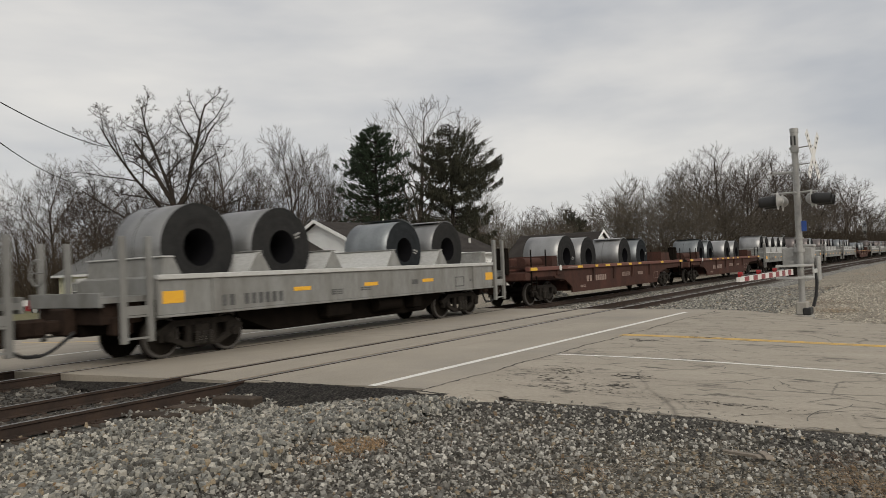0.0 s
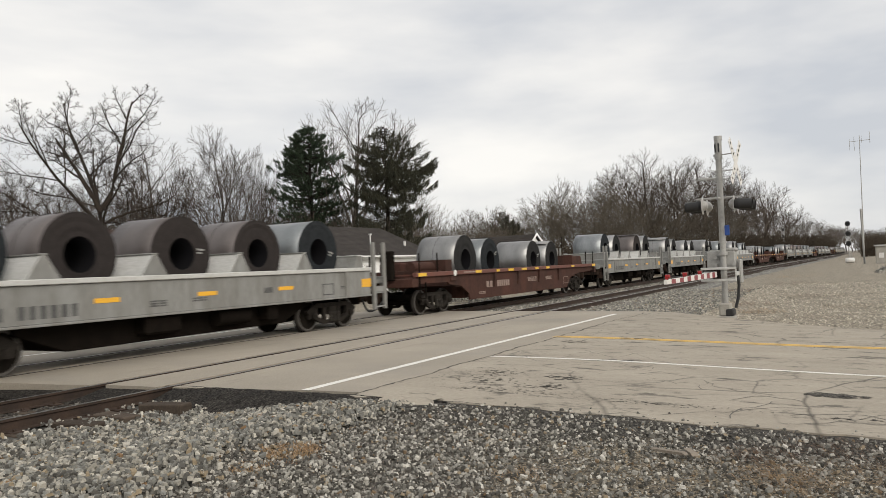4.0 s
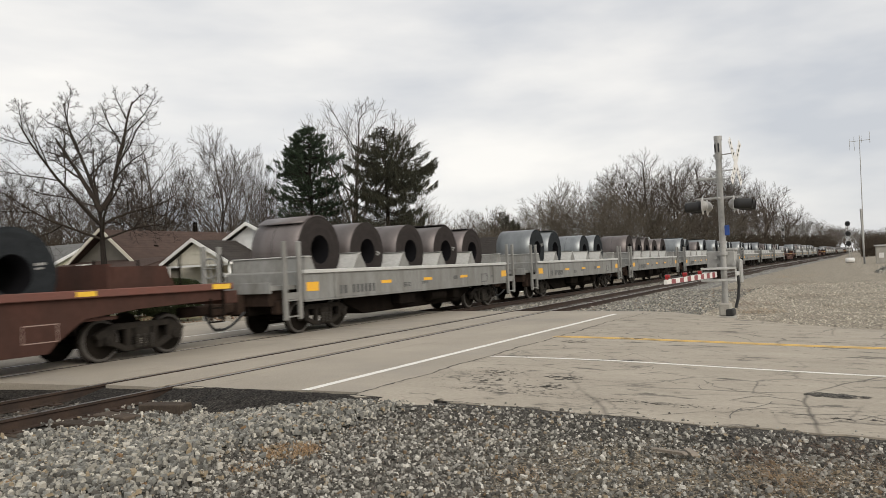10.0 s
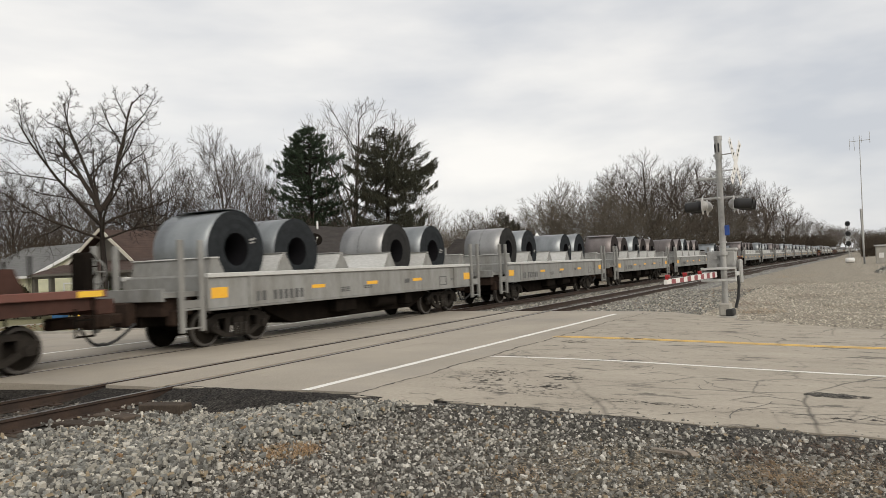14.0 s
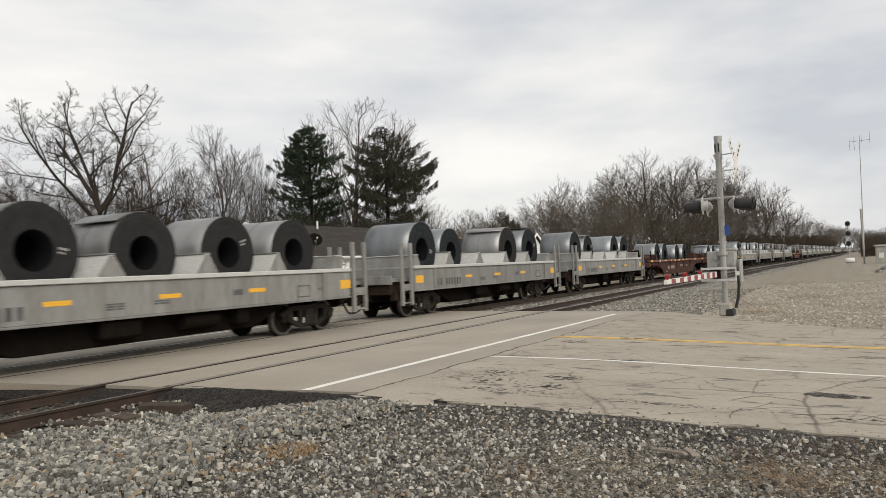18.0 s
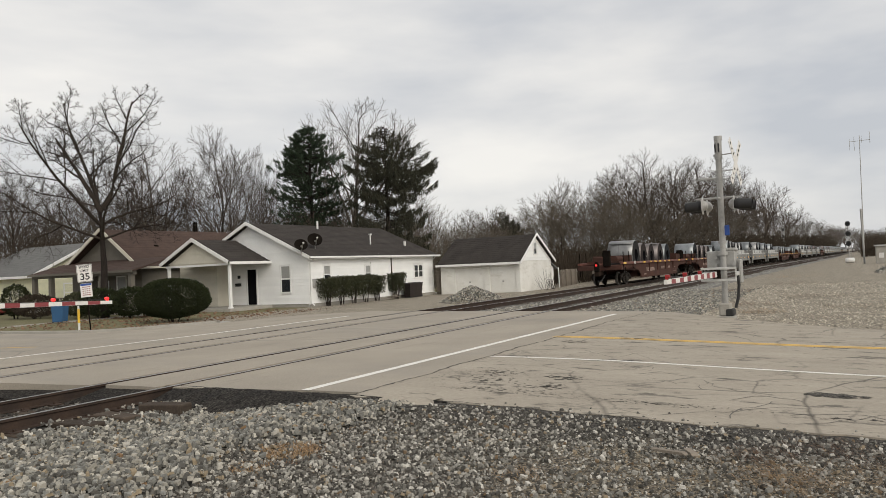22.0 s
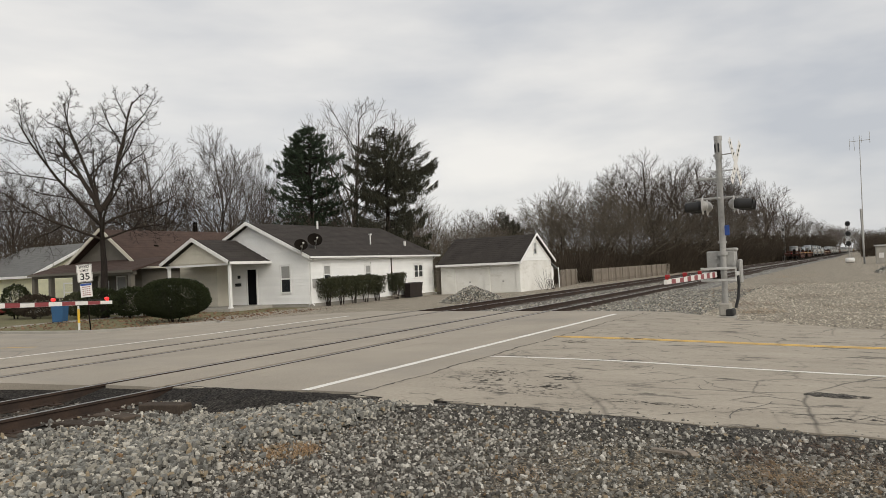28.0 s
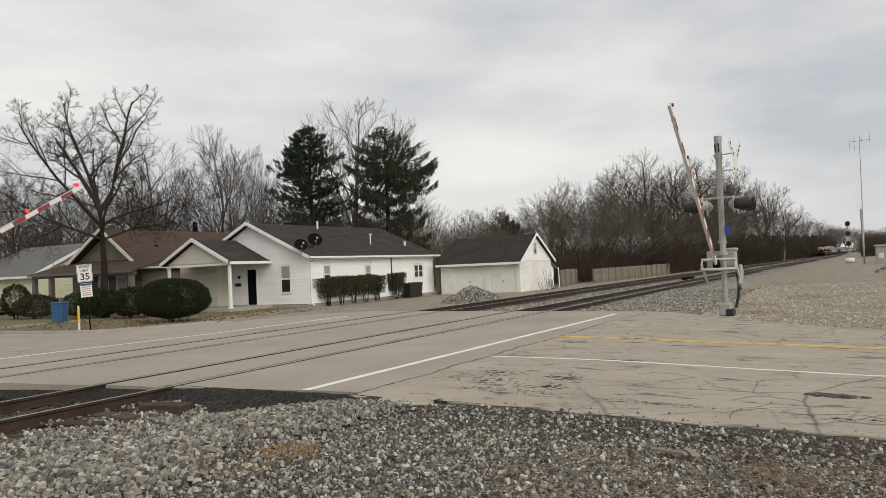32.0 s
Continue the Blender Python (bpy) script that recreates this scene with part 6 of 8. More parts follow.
    for i in range(m):
        u = clear + (1 - clear) * (i + rnd.random() * 0.6) / m if leader else 1 - 0.3 * i / m
        x = min(len(pts) - 1.001, u * (len(pts) - 1))
        j = int(x)
        q = pts[j].lerp(pts[j + 1], x - j)
        az = i * 2.4 + rnd.uniform(-0.5, 0.5)
        ang = radians(spread_deg * rnd.uniform(0.7, 1.3) * (1.25 - 0.5 * u if leader else 1))
        nd = Vector((math.cos(az) * math.sin(ang), math.sin(az) * math.sin(ang), math.cos(ang)))
        grow(q, nd, height * (0.5 if leader else 0.62) * (1.1 - 0.5 * u if leader else rnd.uniform(0.75, 1.1)), trunk_r * (0.5 if leader else 0.55) * (1 - 0.45 * (u if leader else 0)), 1)
    grow(pts[-1], dirs[-1], height * (0.36 if leader else 0.6), trunk_r * (0.3 if leader else 0.65), 1)
    return mesh_of("trunk", tv, tf, M_BARK, True), mesh_of("crown", cv, cf, twig, True)


TREE_MESH = {}


def bare_tree(key, loc, tall, rz=0.0, wide=1.0, label="leafless grey-brown deciduous tree", group="bare trees", **kw):
    if key not in TREE_MESH:
        TREE_MESH[key] = bare_tree_meshes(**kw)
    trunk, crown = TREE_MESH[key]
    top = TREE_MESH[(key, "top")] if (key, "top") in TREE_MESH else sorted(v.co.z for v in crown.vertices)[int(len(crown.vertices) * 0.975)]
    TREE_MESH[(key, "top")] = top
    t = thing("bare_tree", label, "tree", group)
    s = tall / top
    t.matrix_basis = PLOT @ pose(*loc, 0, 0, rz) @ Matrix.Diagonal((s * wide, s * wide, s, 1))
    part("trunk", trunk, None, t)
    part("crown", crown, None, t, "bare twigs and branches")
    return t


def clump_cloud(name, n, pos, size, material, seed, long=1.6):
    """Many small leaf blades: pos(rnd) gives a place and an outward direction."""
    rnd = random.Random(seed)
    v, f = [], []
    for _ in range(n):
        p, o = pos(rnd)
        p, o = Vector(p), Vector(o)
        o = (o + Vector((rnd.uniform(-1, 1), rnd.uniform(-1, 1), rnd.uniform(-1, 1))) * 0.7).normalized()
        s = o.cross(Vector((rnd.uniform(-1, 1), rnd.uniform(-1, 1), rnd.uniform(-1, 1)))).normalized()
        w = size * rnd.uniform(0.6, 1.3)
        k = len(v)
        tip = p + o * w * long
        for q in (p - s * w * 0.5, p + s * w * 0.5, tip + s * w * 0.18, tip - s * w * 0.18):
            v.append((q.x, q.y, q.z))
        f.append((k, k + 1, k + 2, k + 3))
    return mesh_of(name, v, f, material)


def evergreen(name, label, loc, height, trunk_r):
    t = thing(name, label, "tree", "evergreens", loc=loc)
    part("trunk", Shape().tube([(0, 0, -0.3), (0.05, 0, height * 0.5), (0, 0, height * 0.97)], [trunk_r, trunk_r * 0.6, 0.02], 8), M_BARK, t)
    return t


def spruce(loc, height, reach, cone, seed, name, label, n=42000):
    """Long boughs that dip and lift at the tip, each hung with curtains of needles; open air between them."""
    rnd = random.Random(seed)
    t = evergreen(name, label, loc, height, height * 0.02)
    work, boughs = Shape(), []
    z = height * 0.08
    while z < height * 0.985:
        deep = height - z
        r_here = min(reach, cone * deep ** 0.9) + 0.15
        for k in range(6 if deep > 2 else 4):
            az = rnd.uniform(0, 6.283)
            ln = r_here * rnd.uniform(0.45, 1.12)
            lift = rnd.uniform(-0.02, 0.14) if deep < height * 0.5 else rnd.uniform(-0.12, 0.06)
            a = Vector((0, 0, z + rnd.uniform(-0.2, 0.2)))
            c, w = math.cos(az) * ln, math.sin(az) * ln
            pts = [a, a + Vector((c * 0.45, w * 0.45, ln * (lift - 0.12) * 0.5)), a + Vector((c * 0.8, w * 0.8, ln * lift * 0.6)), a + Vector((c, w, ln * (lift + 0.1)))]
            work.tube(pts, [0.05, 0.035, 0.02, 0.008], 3, cap=False)
            boughs.append((pts, ln))
        z += rnd.uniform(0.24, 0.5) * (0.55 + 0.6 * min(1, deep / 6))
    part("branch_work", work, M_BARK, t)
    weights = [float(q) for q in np.cumsum([ln * (0.6 + ln * 0.3) for _, ln in boughs])]

    def pos(r):
        pts, ln = boughs[min(len(boughs) - 1, bisect(weights, r.random() * weights[-1]))]
        u = (0.16 + 0.86 * r.random() ** 0.8) * 3
        i = min(2, int(u))
        p = pts[i].lerp(pts[i + 1], min(1.06, u - i))
        out = (pts[3] - pts[0]).normalized()
        side = Vector((-out.y, out.x, 0)) * r.gauss(0, 1) * 0.13 * ln * (1.15 - u / 3)
        if r.random() < 0.35:
            return p + side * 0.6, out * 0.8 + Vector((0, 0, 0.1))
        return p + side + Vector((0, 0, -0.3 * r.random())), out * 0.25 + Vector((0, 0, -1.5))
    part("crown", clump_cloud("crown", n, pos, 0.05, M_NEEDLE, seed + 1, 5.5), None, t, "hanging curtains of dark needles")
    return t


def bisect(steps, x):
    lo, hi = 0, len(steps)
    while lo < hi:
        m = (lo + hi) // 2
        lo, hi = (m + 1, hi) if steps[m] < x else (lo, m)
    return lo


def pine(loc, height, reach, cone, seed, name, label, n=42000):
    """Rising limbs that end in soft upright plumes of long needles, with two leaders."""
    rnd = random.Random(seed)
    t = evergreen(name, label, loc, height, height * 0.018)
    work, plumes = Shape(), []
    stems = ((Vector((0, 0, 0)), height), (Vector((-0.9, 0.9, 0)), height * 0.955))
    for base, top in stems:
        z = height * (0.08 if base.length < 0.1 else 0.72)
        while z < top * 0.985:
            deep = top - z
            r_here = (min(reach, cone * deep ** 0.95) if base.length < 0.1 else min(1.1, 0.5 * deep)) + 0.12
            for k in range(8):
                az = rnd.uniform(0, 6.283)
                ln = r_here * rnd.uniform(0.4, 1.1)
                a = base + Vector((0, 0, z + rnd.uniform(-0.2, 0.2)))
                c, w = math.cos(az) * ln, math.sin(az) * ln
                mid, end = a + Vector((c * 0.6, w * 0.6, ln * 0.06)), a + Vector((c, w, ln * 0.2 + 0.1))
                work.tube([a, mid, end], [0.05, 0.03, 0.012], 3, cap=False)
                for q in range(2 + int(ln * 1.6)):
                    u = rnd.uniform(0.25, 1.0)
                    p = a.lerp(mid, u / 0.6) if u < 0.6 else mid.lerp(end, (u - 0.6) / 0.4)
                    plumes.append((p + Vector((rnd.gauss(0, 0.16), rnd.gauss(0, 0.16), 0)), Vector((c, w, ln * 0.6)).normalized() + Vector((0, 0, 0.35)), rnd.uniform(0.25, 0.5)))
            z += rnd.uniform(0.24, 0.42)
    part("branch_work", work, M_BARK, t)

    def pos(r):
        p, d, ln = plumes[r.randrange(len(plumes))]
        q = r.random()
        return p + d * ln * q * 0.7 + Vector((r.gauss(0, 1), r.gauss(0, 1), r.gauss(0, 1))) * 0.09 * (1.2 - q), d * 1.1
    part("crown", clump_cloud("crown", n, pos, 0.045, M_PINE, seed + 1, 5.0), None, t, "soft plumes of blue-green needles")
    return t


# the yard tree by the porch, then the row behind the houses
bare_tree("yard", (28.75, 38.45, -0.4), 13.5, 0, 1.0, "large leafless yard tree with crooked spreading limbs", seed=4, height=13, spread_deg=54, levels=5, trunk_r=0.27, kids=(4, 7, 6, 5, 6), clear=0.36, leader=True, ratio=0.5, tip=0.008, twig=M_YARDTWIG,
          limbs=((1.0, 143, 22, 9.0, 0.6), (1.0, -37, 34, 7.0, 0.55), (0.88, 150, 58, 7.0, 0.42), (0.9, -45, 60, 4.6, 0.34), (0.75, 137, 76, 6.2, 0.32), (1.0, 100, 9, 7.2, 0.45), (0.88, 53, 42, 6.0, 0.36), (0.8, 233, 48, 5.5, 0.34), (0.7, -30, 74, 4.2, 0.26)))
SPECS = {"a": dict(seed=21, height=14, spread_deg=40, levels=4, trunk_r=0.2, kids=(5, 7, 6, 5), clear=0.3, tip=0.011),
         "b": dict(seed=22, height=14, spread_deg=30, levels=4, trunk_r=0.17, kids=(5, 7, 6, 5), clear=0.3, tip=0.01),
         "c": dict(seed=23, height=14, spread_deg=44, levels=4, trunk_r=0.2, kids=(6, 7, 6, 6), clear=0.32, leader=False, tip=0.011),
         "d": dict(seed=24, height=14, spread_deg=34, levels=4, trunk_r=0.15, kids=(6, 6, 6, 4), clear=0.1, twig=M_TWIG_R, tip=0.014),
         "e": dict(seed=25, height=14, spread_deg=36, levels=4, trunk_r=0.15, kids=(7, 7, 6, 5), clear=0.06, twig=M_TWIG_R, leader=False, tip=0.014)}
for k_s, src in (("A", "a"), ("C", "c"), ("D", "d"), ("E", "e")):
    SPECS[k_s] = dict(SPECS[src], seed=SPECS[src]["seed"] + 40, kids=(4, 5, 5, 4), tip=0.02)
ROW = [("c", 48.2, 56.9, 14.9, 1.0), ("a", 51.1, 51.6, 15.4, 0.85), ("b", 56.8, 51.8, 14.3, 0.6), ("c", 71.6, 51.4, 21.5, 0.95), ("a", 44.9, 73.5, 13.4, 1.2), ("c", 49.9, 74.8, 12.7, 1.2), ("a", 42.7, 77.4, 14.6, 1.1),
       ("a", 53, 65, 13, 1.1), ("e", 70.1, 38.3, 8.6, 1.1), ("a", 98.4, 49.1, 9.8, 1.1), ("a", 106, 48.2, 10.4, 1.1), ("b", 111, 46.8, 10.8, 1.1), ("c", 60, 58, 13.5, 1.0), ("d", 62, 46, 11, 1.2), ("e", 66, 44, 10, 1.2)]
WOOD = [("d", 84.6, 32.6, 11.0, 1.2), ("e", 86.2, 29.7, 11.4, 1.2), ("d", 92.7, 28.2, 11.8, 1.2), ("a", 99, 26.9, 14.4, 1.2), ("c", 105.9, 25.2, 16.8, 1.1), ("a", 114, 24.2, 15.6, 1.2), ("c", 125, 22.8, 17.6, 1.1),
        ("a", 137, 21.5, 17.0, 1.1), ("C", 188, 21.2, 19.0, 1.0), ("d", 77, 28, 8.5, 1.3), ("e", 81, 26, 9, 1.2), ("d", 101, 23.5, 10, 1.3), ("e", 112, 22.5, 10.5, 1.3), ("d", 122, 22, 11, 1.3), ("A", 150, 23, 16, 1.1), ("A", 165, 22, 16, 1.2),
        ("e", 92, 25, 9.5, 1.3), ("d", 131, 22.5, 12, 1.3), ("e", 145, 21.5, 12, 1.3), ("A", 205, 22, 16.5, 1.2), ("C", 222, 21.5, 15.5, 1.2)]
rnd_w = random.Random(5)
for x, h in ((175, 13), (195, 13.5), (212, 13), (236, 14.5), (255, 14), (280, 14), (310, 14.5), (345, 15), (390, 15.5), (440, 16), (500, 17), (570, 18), (650, 19)):
    WOOD.append((rnd_w.choice("ACDE"), x, 21.0 + rnd_w.uniform(0, 4), h, 1.3))
for i in range(24):
    WOOD.append((rnd_w.choice("AACDE"), rnd_w.uniform(80, 300), rnd_w.uniform(27, 44), rnd_w.uniform(7.5, 11.5), 1.2))
for i in range(22):
    ROW.append((rnd_w.choice("ACD"), rnd_w.uniform(38, 100), rnd_w.uniform(60, 95), rnd_w.uniform(9.5, 13), 1.3))
for k, x, y, h, w in ROW:
    bare_tree(k, (x, y, -0.6), h, rnd_w.uniform(0, 360), w, group="trees behind the houses", **SPECS[k])
for x, y, h in ((560, 14, 17), (640, 12, 19), (720, 8, 20), (800, 4, 22), (880, 2, 22), (760, 18, 22), (700, -4, 18), (600, -14, 15), (520, -10, 13), (440, -14, 12), (380, -10, 10), (320, -13, 10), (270, -12, 9), (235, -11, 8.5), (215, -13, 8)):
    WOOD.append((rnd_w.choice("ACDE"), x, y - bend(x), h, 1.5))
for k, x, y, h, w in WOOD:
    bare_tree(k, (x, y + bend(x), -0.6), h, rnd_w.uniform(0, 360), w, "leafless tree in a tangled trackside wood", "trackside wood", **SPECS[k])
for x, y, h in ((186, -9.5, 7.5), (196, -12, 8), (330, -6, 9), (420, -5, 11), (520, -4, 13)):
    bare_tree("D", (x, y, -0.4), h, rnd_w.uniform(0, 360), 1.4, "leafless tree at the end of the yard", "far trees", **SPECS["D"])

pine((59.24, 47.4, -0.5), 16.7, 3.9, 0.92, 31, "pine_tree", "tall dark green pine behind the white house", 80000)
spruce((58.6, 38.0, -0.5), 15.8, 4.3, 1.2, 32, "spruce_tree", "tall broad drooping dark spruce behind the white house", 60000)
spruce((100.5, 45.2, -0.5), 10.2, 2.7, 0.9, 33, "small_spruce", "small dark spruce among bare trees", 26000)


def brush(loc, sx, sy, h, n, seed, label, material=M_BRUSH, size=0.16):
    """A thicket of thin upright stems."""
    rnd = random.Random(seed)
    v, f = [], []
    for _ in range(n):
        x, y = rnd.uniform(-sx, sx), rnd.uniform(-sy, sy)
        hh = h * rnd.uniform(0.45, 1.05)
        lean = (rnd.uniform(-0.5, 0.5) * hh, rnd.uniform(-0.5, 0.5) * hh)
        for b in range(5):
            z0, z1 = hh * (0, 0.25, 0.4, 0.55, 0.3)[b], hh * (1.0, 0.75, 0.9, 0.98, 0.55)[b]
            off = (0, 0) if b == 0 else (rnd.uniform(-0.6, 0.6) * hh, rnd.uniform(-0.6, 0.6) * hh)
            p0 = Vector((x + lean[0] * z0 / hh, y + lean[1] * z0 / hh, z0 - 0.2))
            p1 = Vector((x + lean[0] * z1 / hh + off[0], y + lean[1] * z1 / hh + off[1], z1))
            k = len(v)
            w = size * 0.16 * (1 if b == 0 else 0.6)
            for q, ww in ((p0, w), (p1, w * 0.35)):
                v += [(q.x - ww, q.y, q.z), (q.x + ww * 0.5, q.y + ww, q.z), (q.x + ww * 0.5, q.y - ww, q.z)]
            f += [(k, k + 1, k + 4, k + 3), (k + 1, k + 2, k + 5, k + 4), (k + 2, k, k + 3, k + 5)]
    return thing("thicket", label, "thicket", "thickets", "stuff", shape=mesh_of("thicket", v, f, material), loc=(loc[0], loc[1] + (bend(loc[0]) if loc[1] > 0 else 0), loc[2]), rz=heading(loc[0]))


brush((80, 27, -0.5), 15, 4, 4.2, 1700, 61, "brown leafless thicket behind the fence")
brush((112, 23, -0.5), 20, 2.5, 4.6, 1900, 62, "brown leafless thicket along the tracks")
brush((155, 21.5, -0.5), 24, 2.5, 6.0, 1700, 63, "brown leafless thicket along the tracks", size=0.22)
brush((225, 21.5, -0.5), 48, 3, 7.0, 1700, 64, "brown leafless thicket along the tracks", size=0.3)
brush((370, 22, -0.5), 100, 4, 9.0, 1700, 65, "brown leafless thicket in the distance", size=0.45)
brush((66, 52, -0.5), 18, 7, 7.0, 1500, 66, "brown leafless thicket behind the house", size=0.15)
brush((47, 68, -0.5), 16, 7, 7.5, 1500, 67, "brown leafless thicket behind the houses", size=0.15)
brush((78, 38, -0.5), 7, 4, 6.5, 900, 68, "brown leafless thicket behind the garage", M_TWIG_R)
brush((62, 42, -0.5), 5, 5, 7.5, 900, 69, "brown undergrowth below the spruces", M_TWIG_R)
brush((300, -6.5, -0.3), 100, 4, 6.0, 1500, 70, "low brown scrub at the end of the yard", size=0.3)


def bush(name, loc, rx_, ry_, rz_, n, material, seed, label, size=0.07, flat=0.35):
    t = thing(name, label, "shrub", "shrubs", loc=loc)
    sh = Shape()
    rnd = random.Random(seed)
    for i in range(5):
        sh = Shape()
        a = rnd.uniform(0, 6.28)
        sh.tube([(0.1 * math.cos(a), 0.1 * math.sin(a), -0.15), (rx_ * 0.5 * math.cos(a), ry_ * 0.5 * math.sin(a), rz_ * 0.7)], [0.035, 0.012], 5)
        part("stem", sh, M_BARK, t)

    def pos(r):
        while True:
            p = Vector((r.uniform(-1, 1), r.uniform(-1, 1), r.uniform(-1, 1)))
            if 0.2 < p.length <= 1:
                break
        d = p.normalized()
        ln = 0.72 + 0.28 * r.random() ** 0.5
        ln *= 1 + 0.07 * noise.noise(d * 3 + Vector((seed, 0, 0)))
        q = d * ln
        zz = q.z if q.z > 0 else q.z * flat * 2.2
        return (q.x * rx_, q.y * ry_, rz_ * 0.5 + zz * rz_ * 0.5), d
    part("foliage", clump_cloud("foliage", n, pos, size, material, seed, 1.5), None, t, "close-clipped dark leaves")
    return t


PLOT = pose(0, 0, 0.1, 0, 0, -1.215)
brush((53.2, 21.6, -0.5), 0.9, 0.25, 1.9, 14, 71, "small bare shrub before the garage wall", M_YARDTWIG, 0.08)
bush("clipped_bush", (24.9, 29.6, -0.5), 1.8, 1.7, 2.15, 42000, M_YEW, 41, "large rounded dark evergreen bush on the lawn", 0.036)
bush("clipped_bush", (29.8, 36.5, -0.5), 1.3, 1.3, 1.5, 3500, M_YEW, 42, "dark evergreen bush beside the porch")
bush("clipped_bush", (27.6, 38.9, -0.5), 1.2, 1.5, 1.75, 4200, M_YEW, 43, "dark shrub before the shady porch")
bush("clipped_bush", (27.9, 41.2, -0.5), 1.0, 1.2, 1.6, 3200, M_HEDGE, 46, "dark shrub before the shady porch")
bush("box_hedge", (27.7, 36.3, -0.5), 1.0, 1.6, 1.75, 4600, M_YEW, 47, "dark clipped hedge before the shady porch")
bush("clipped_bush", (27.6, 45.2, -0.5), 1.2, 1.6, 1.5, 3600, M_BRUSH, 44, "brown winter shrub before the porch")
bush("cone_bush", (27.5, 47.2, -0.5), 0.85, 0.85, 2.2, 3000, M_YEW, 45, "small cone-shaped evergreen shrub")


def hedge_shrub(loc, w, h, seed):
    """Bare crooked stems below, a flat clipped mass of leaves above."""
    t = thing("hedge_shrub", "straggly dark hedge shrub clipped flat against the white wall", "shrub", "hedge", loc=loc)
    rnd = random.Random(seed)
    sh = Shape()
    for i in range(9):
        sh = Shape()
        a = rnd.uniform(0, 6.28)
        q = rnd.uniform(0.2, 0.9)
        sh.tube([(0.15 * math.cos(a), 0.1 * math.sin(a), -0.1), (w * 0.4 * q * math.cos(a), 0.25 * math.sin(a), h * 0.4), (w * 0.75 * q * math.cos(a), 0.4 * math.sin(a), h * 0.8)], [0.03, 0.02, 0.01], 4, cap=False)
        part("stem", sh, M_BARK, t)

    def pos(r):
        u, v = r.uniform(-1, 1), r.uniform(-1, 1)
        z = h * (0.26 + 0.74 * r.random() ** 0.6) * (1 + 0.05 * noise.noise((u * 3, v * 3, seed)))
        k = min(1.0, 0.55 + 0.6 * (z / h))
        return (u * w * k, v * 0.5 * k, z), (u, v, 0.3)
    part("foliage", clump_cloud("foliage", 3300, pos, 0.055, M_HEDGE, seed, 1.5), None, t, "small dark leaves with gaps")
    return t


for i, (x, wide_) in enumerate(((36.8, 0.8), (38.1, 0.85), (39.4, 0.85), (40.7, 0.8), (42.0, 0.5), (44.4, 0.62))):
    hedge_shrub((x, 29.65, -0.48), wide_, (1.72, 1.8, 1.76, 1.8, 1.7, 1.82)[i], 50 + i)

# ---- signs, bins, fence and trackside things ----
PLOT = pose(0, 0, 0)


def lettering(parent, body, size, at, material, rot=(90, 0, 0), name="lettering"):
    cu = bpy.data.curves.new(name, "FONT")
    cu.body, cu.size, cu.align_x, cu.align_y, cu.extrude, cu.offset = body, size, "CENTER", "CENTER", 0.001, size * 0.02
    tmp = new(name, cu)
    me = bpy.data.meshes.new_from_object(tmp.evaluated_get(bpy.context.evaluated_depsgraph_get()))
    bpy.data.objects.remove(tmp)
    me.materials.clear()
    me.materials.append(material)
    ob = part(name, me, None, parent)
    ob.location, ob.rotation_euler = at, [radians(a) for a in rot]
    return ob


sg = thing("speed_limit_sign", "white speed limit sign over a small notice on a post", "road sign", "road signs", loc=(21.15, 29.25, -0.38), rz=-35)
sg.rotation_euler = (0, radians(-4), radians(-35))
part("post", Shape().box(-0.03, 0.03, -0.0, 0.05, -0.4, 2.9, 0.006), M_GRIME, sg, "dark steel sign post")
part("speed_plate", Shape().box(-0.305, 0.305, -0.02, 0.0, 2.14, 2.9, 0.004), M_WHITE, sg, "white speed limit plate")
rim = Shape()
for a in ((-0.29, 0.29, 2.155, 2.17), (-0.29, 0.29, 2.87, 2.885), (-0.29, -0.275, 2.17, 2.87), (0.275, 0.29, 2.17, 2.87)):
    rim.box(a[0], a[1], -0.024, -0.02, a[2], a[3])
part("border", rim, M_BLACK, sg)
lettering(sg, "SPEED", 0.155, (0, -0.025, 2.79), M_BLACK)
lettering(sg, "LIMIT", 0.155, (0, -0.025, 2.63), M_BLACK)
lettering(sg, "35", 0.4, (0, -0.025, 2.36), M_BLACK)
part("notice_plate", Shape().box(-0.23, 0.23, -0.02, 0.0, 1.48, 2.08, 0.004), M_WHITE, sg, "white notice plate with a blue head")
part("notice_head", Shape().box(-0.22, 0.22, -0.024, -0.02, 1.98, 2.07), M_SIGNBLUE, sg)
nt = Shape()
for i in range(5):
    bars(nt, -0.15, 1.9 - i * 0.085, "----", 0.06, 0.035, 0.02, -0.021)
part("notice_stencil", nt, M_REDSTRIPE, sg)

mk = thing("marker_post", "yellow and white utility marker post on the verge", "marker post", loc=(21.2, 30.1, -0.38), rz=0)
part("lower_post", Shape().tube([(0, 0, -0.3), (0, 0, 0.35)], 0.05, 10), M_WHITE, mk)
part("yellow_sleeve", Shape().tube([(0, 0, 0.35), (-0.01, 0, 0.95)], 0.055, 10), M_YELLOW, mk, "bright yellow sleeve")
part("cap", Shape().tube([(-0.01, 0, 0.95), (-0.012, 0, 1.1)], [0.05, 0.035], 10), M_WHITE, mk)


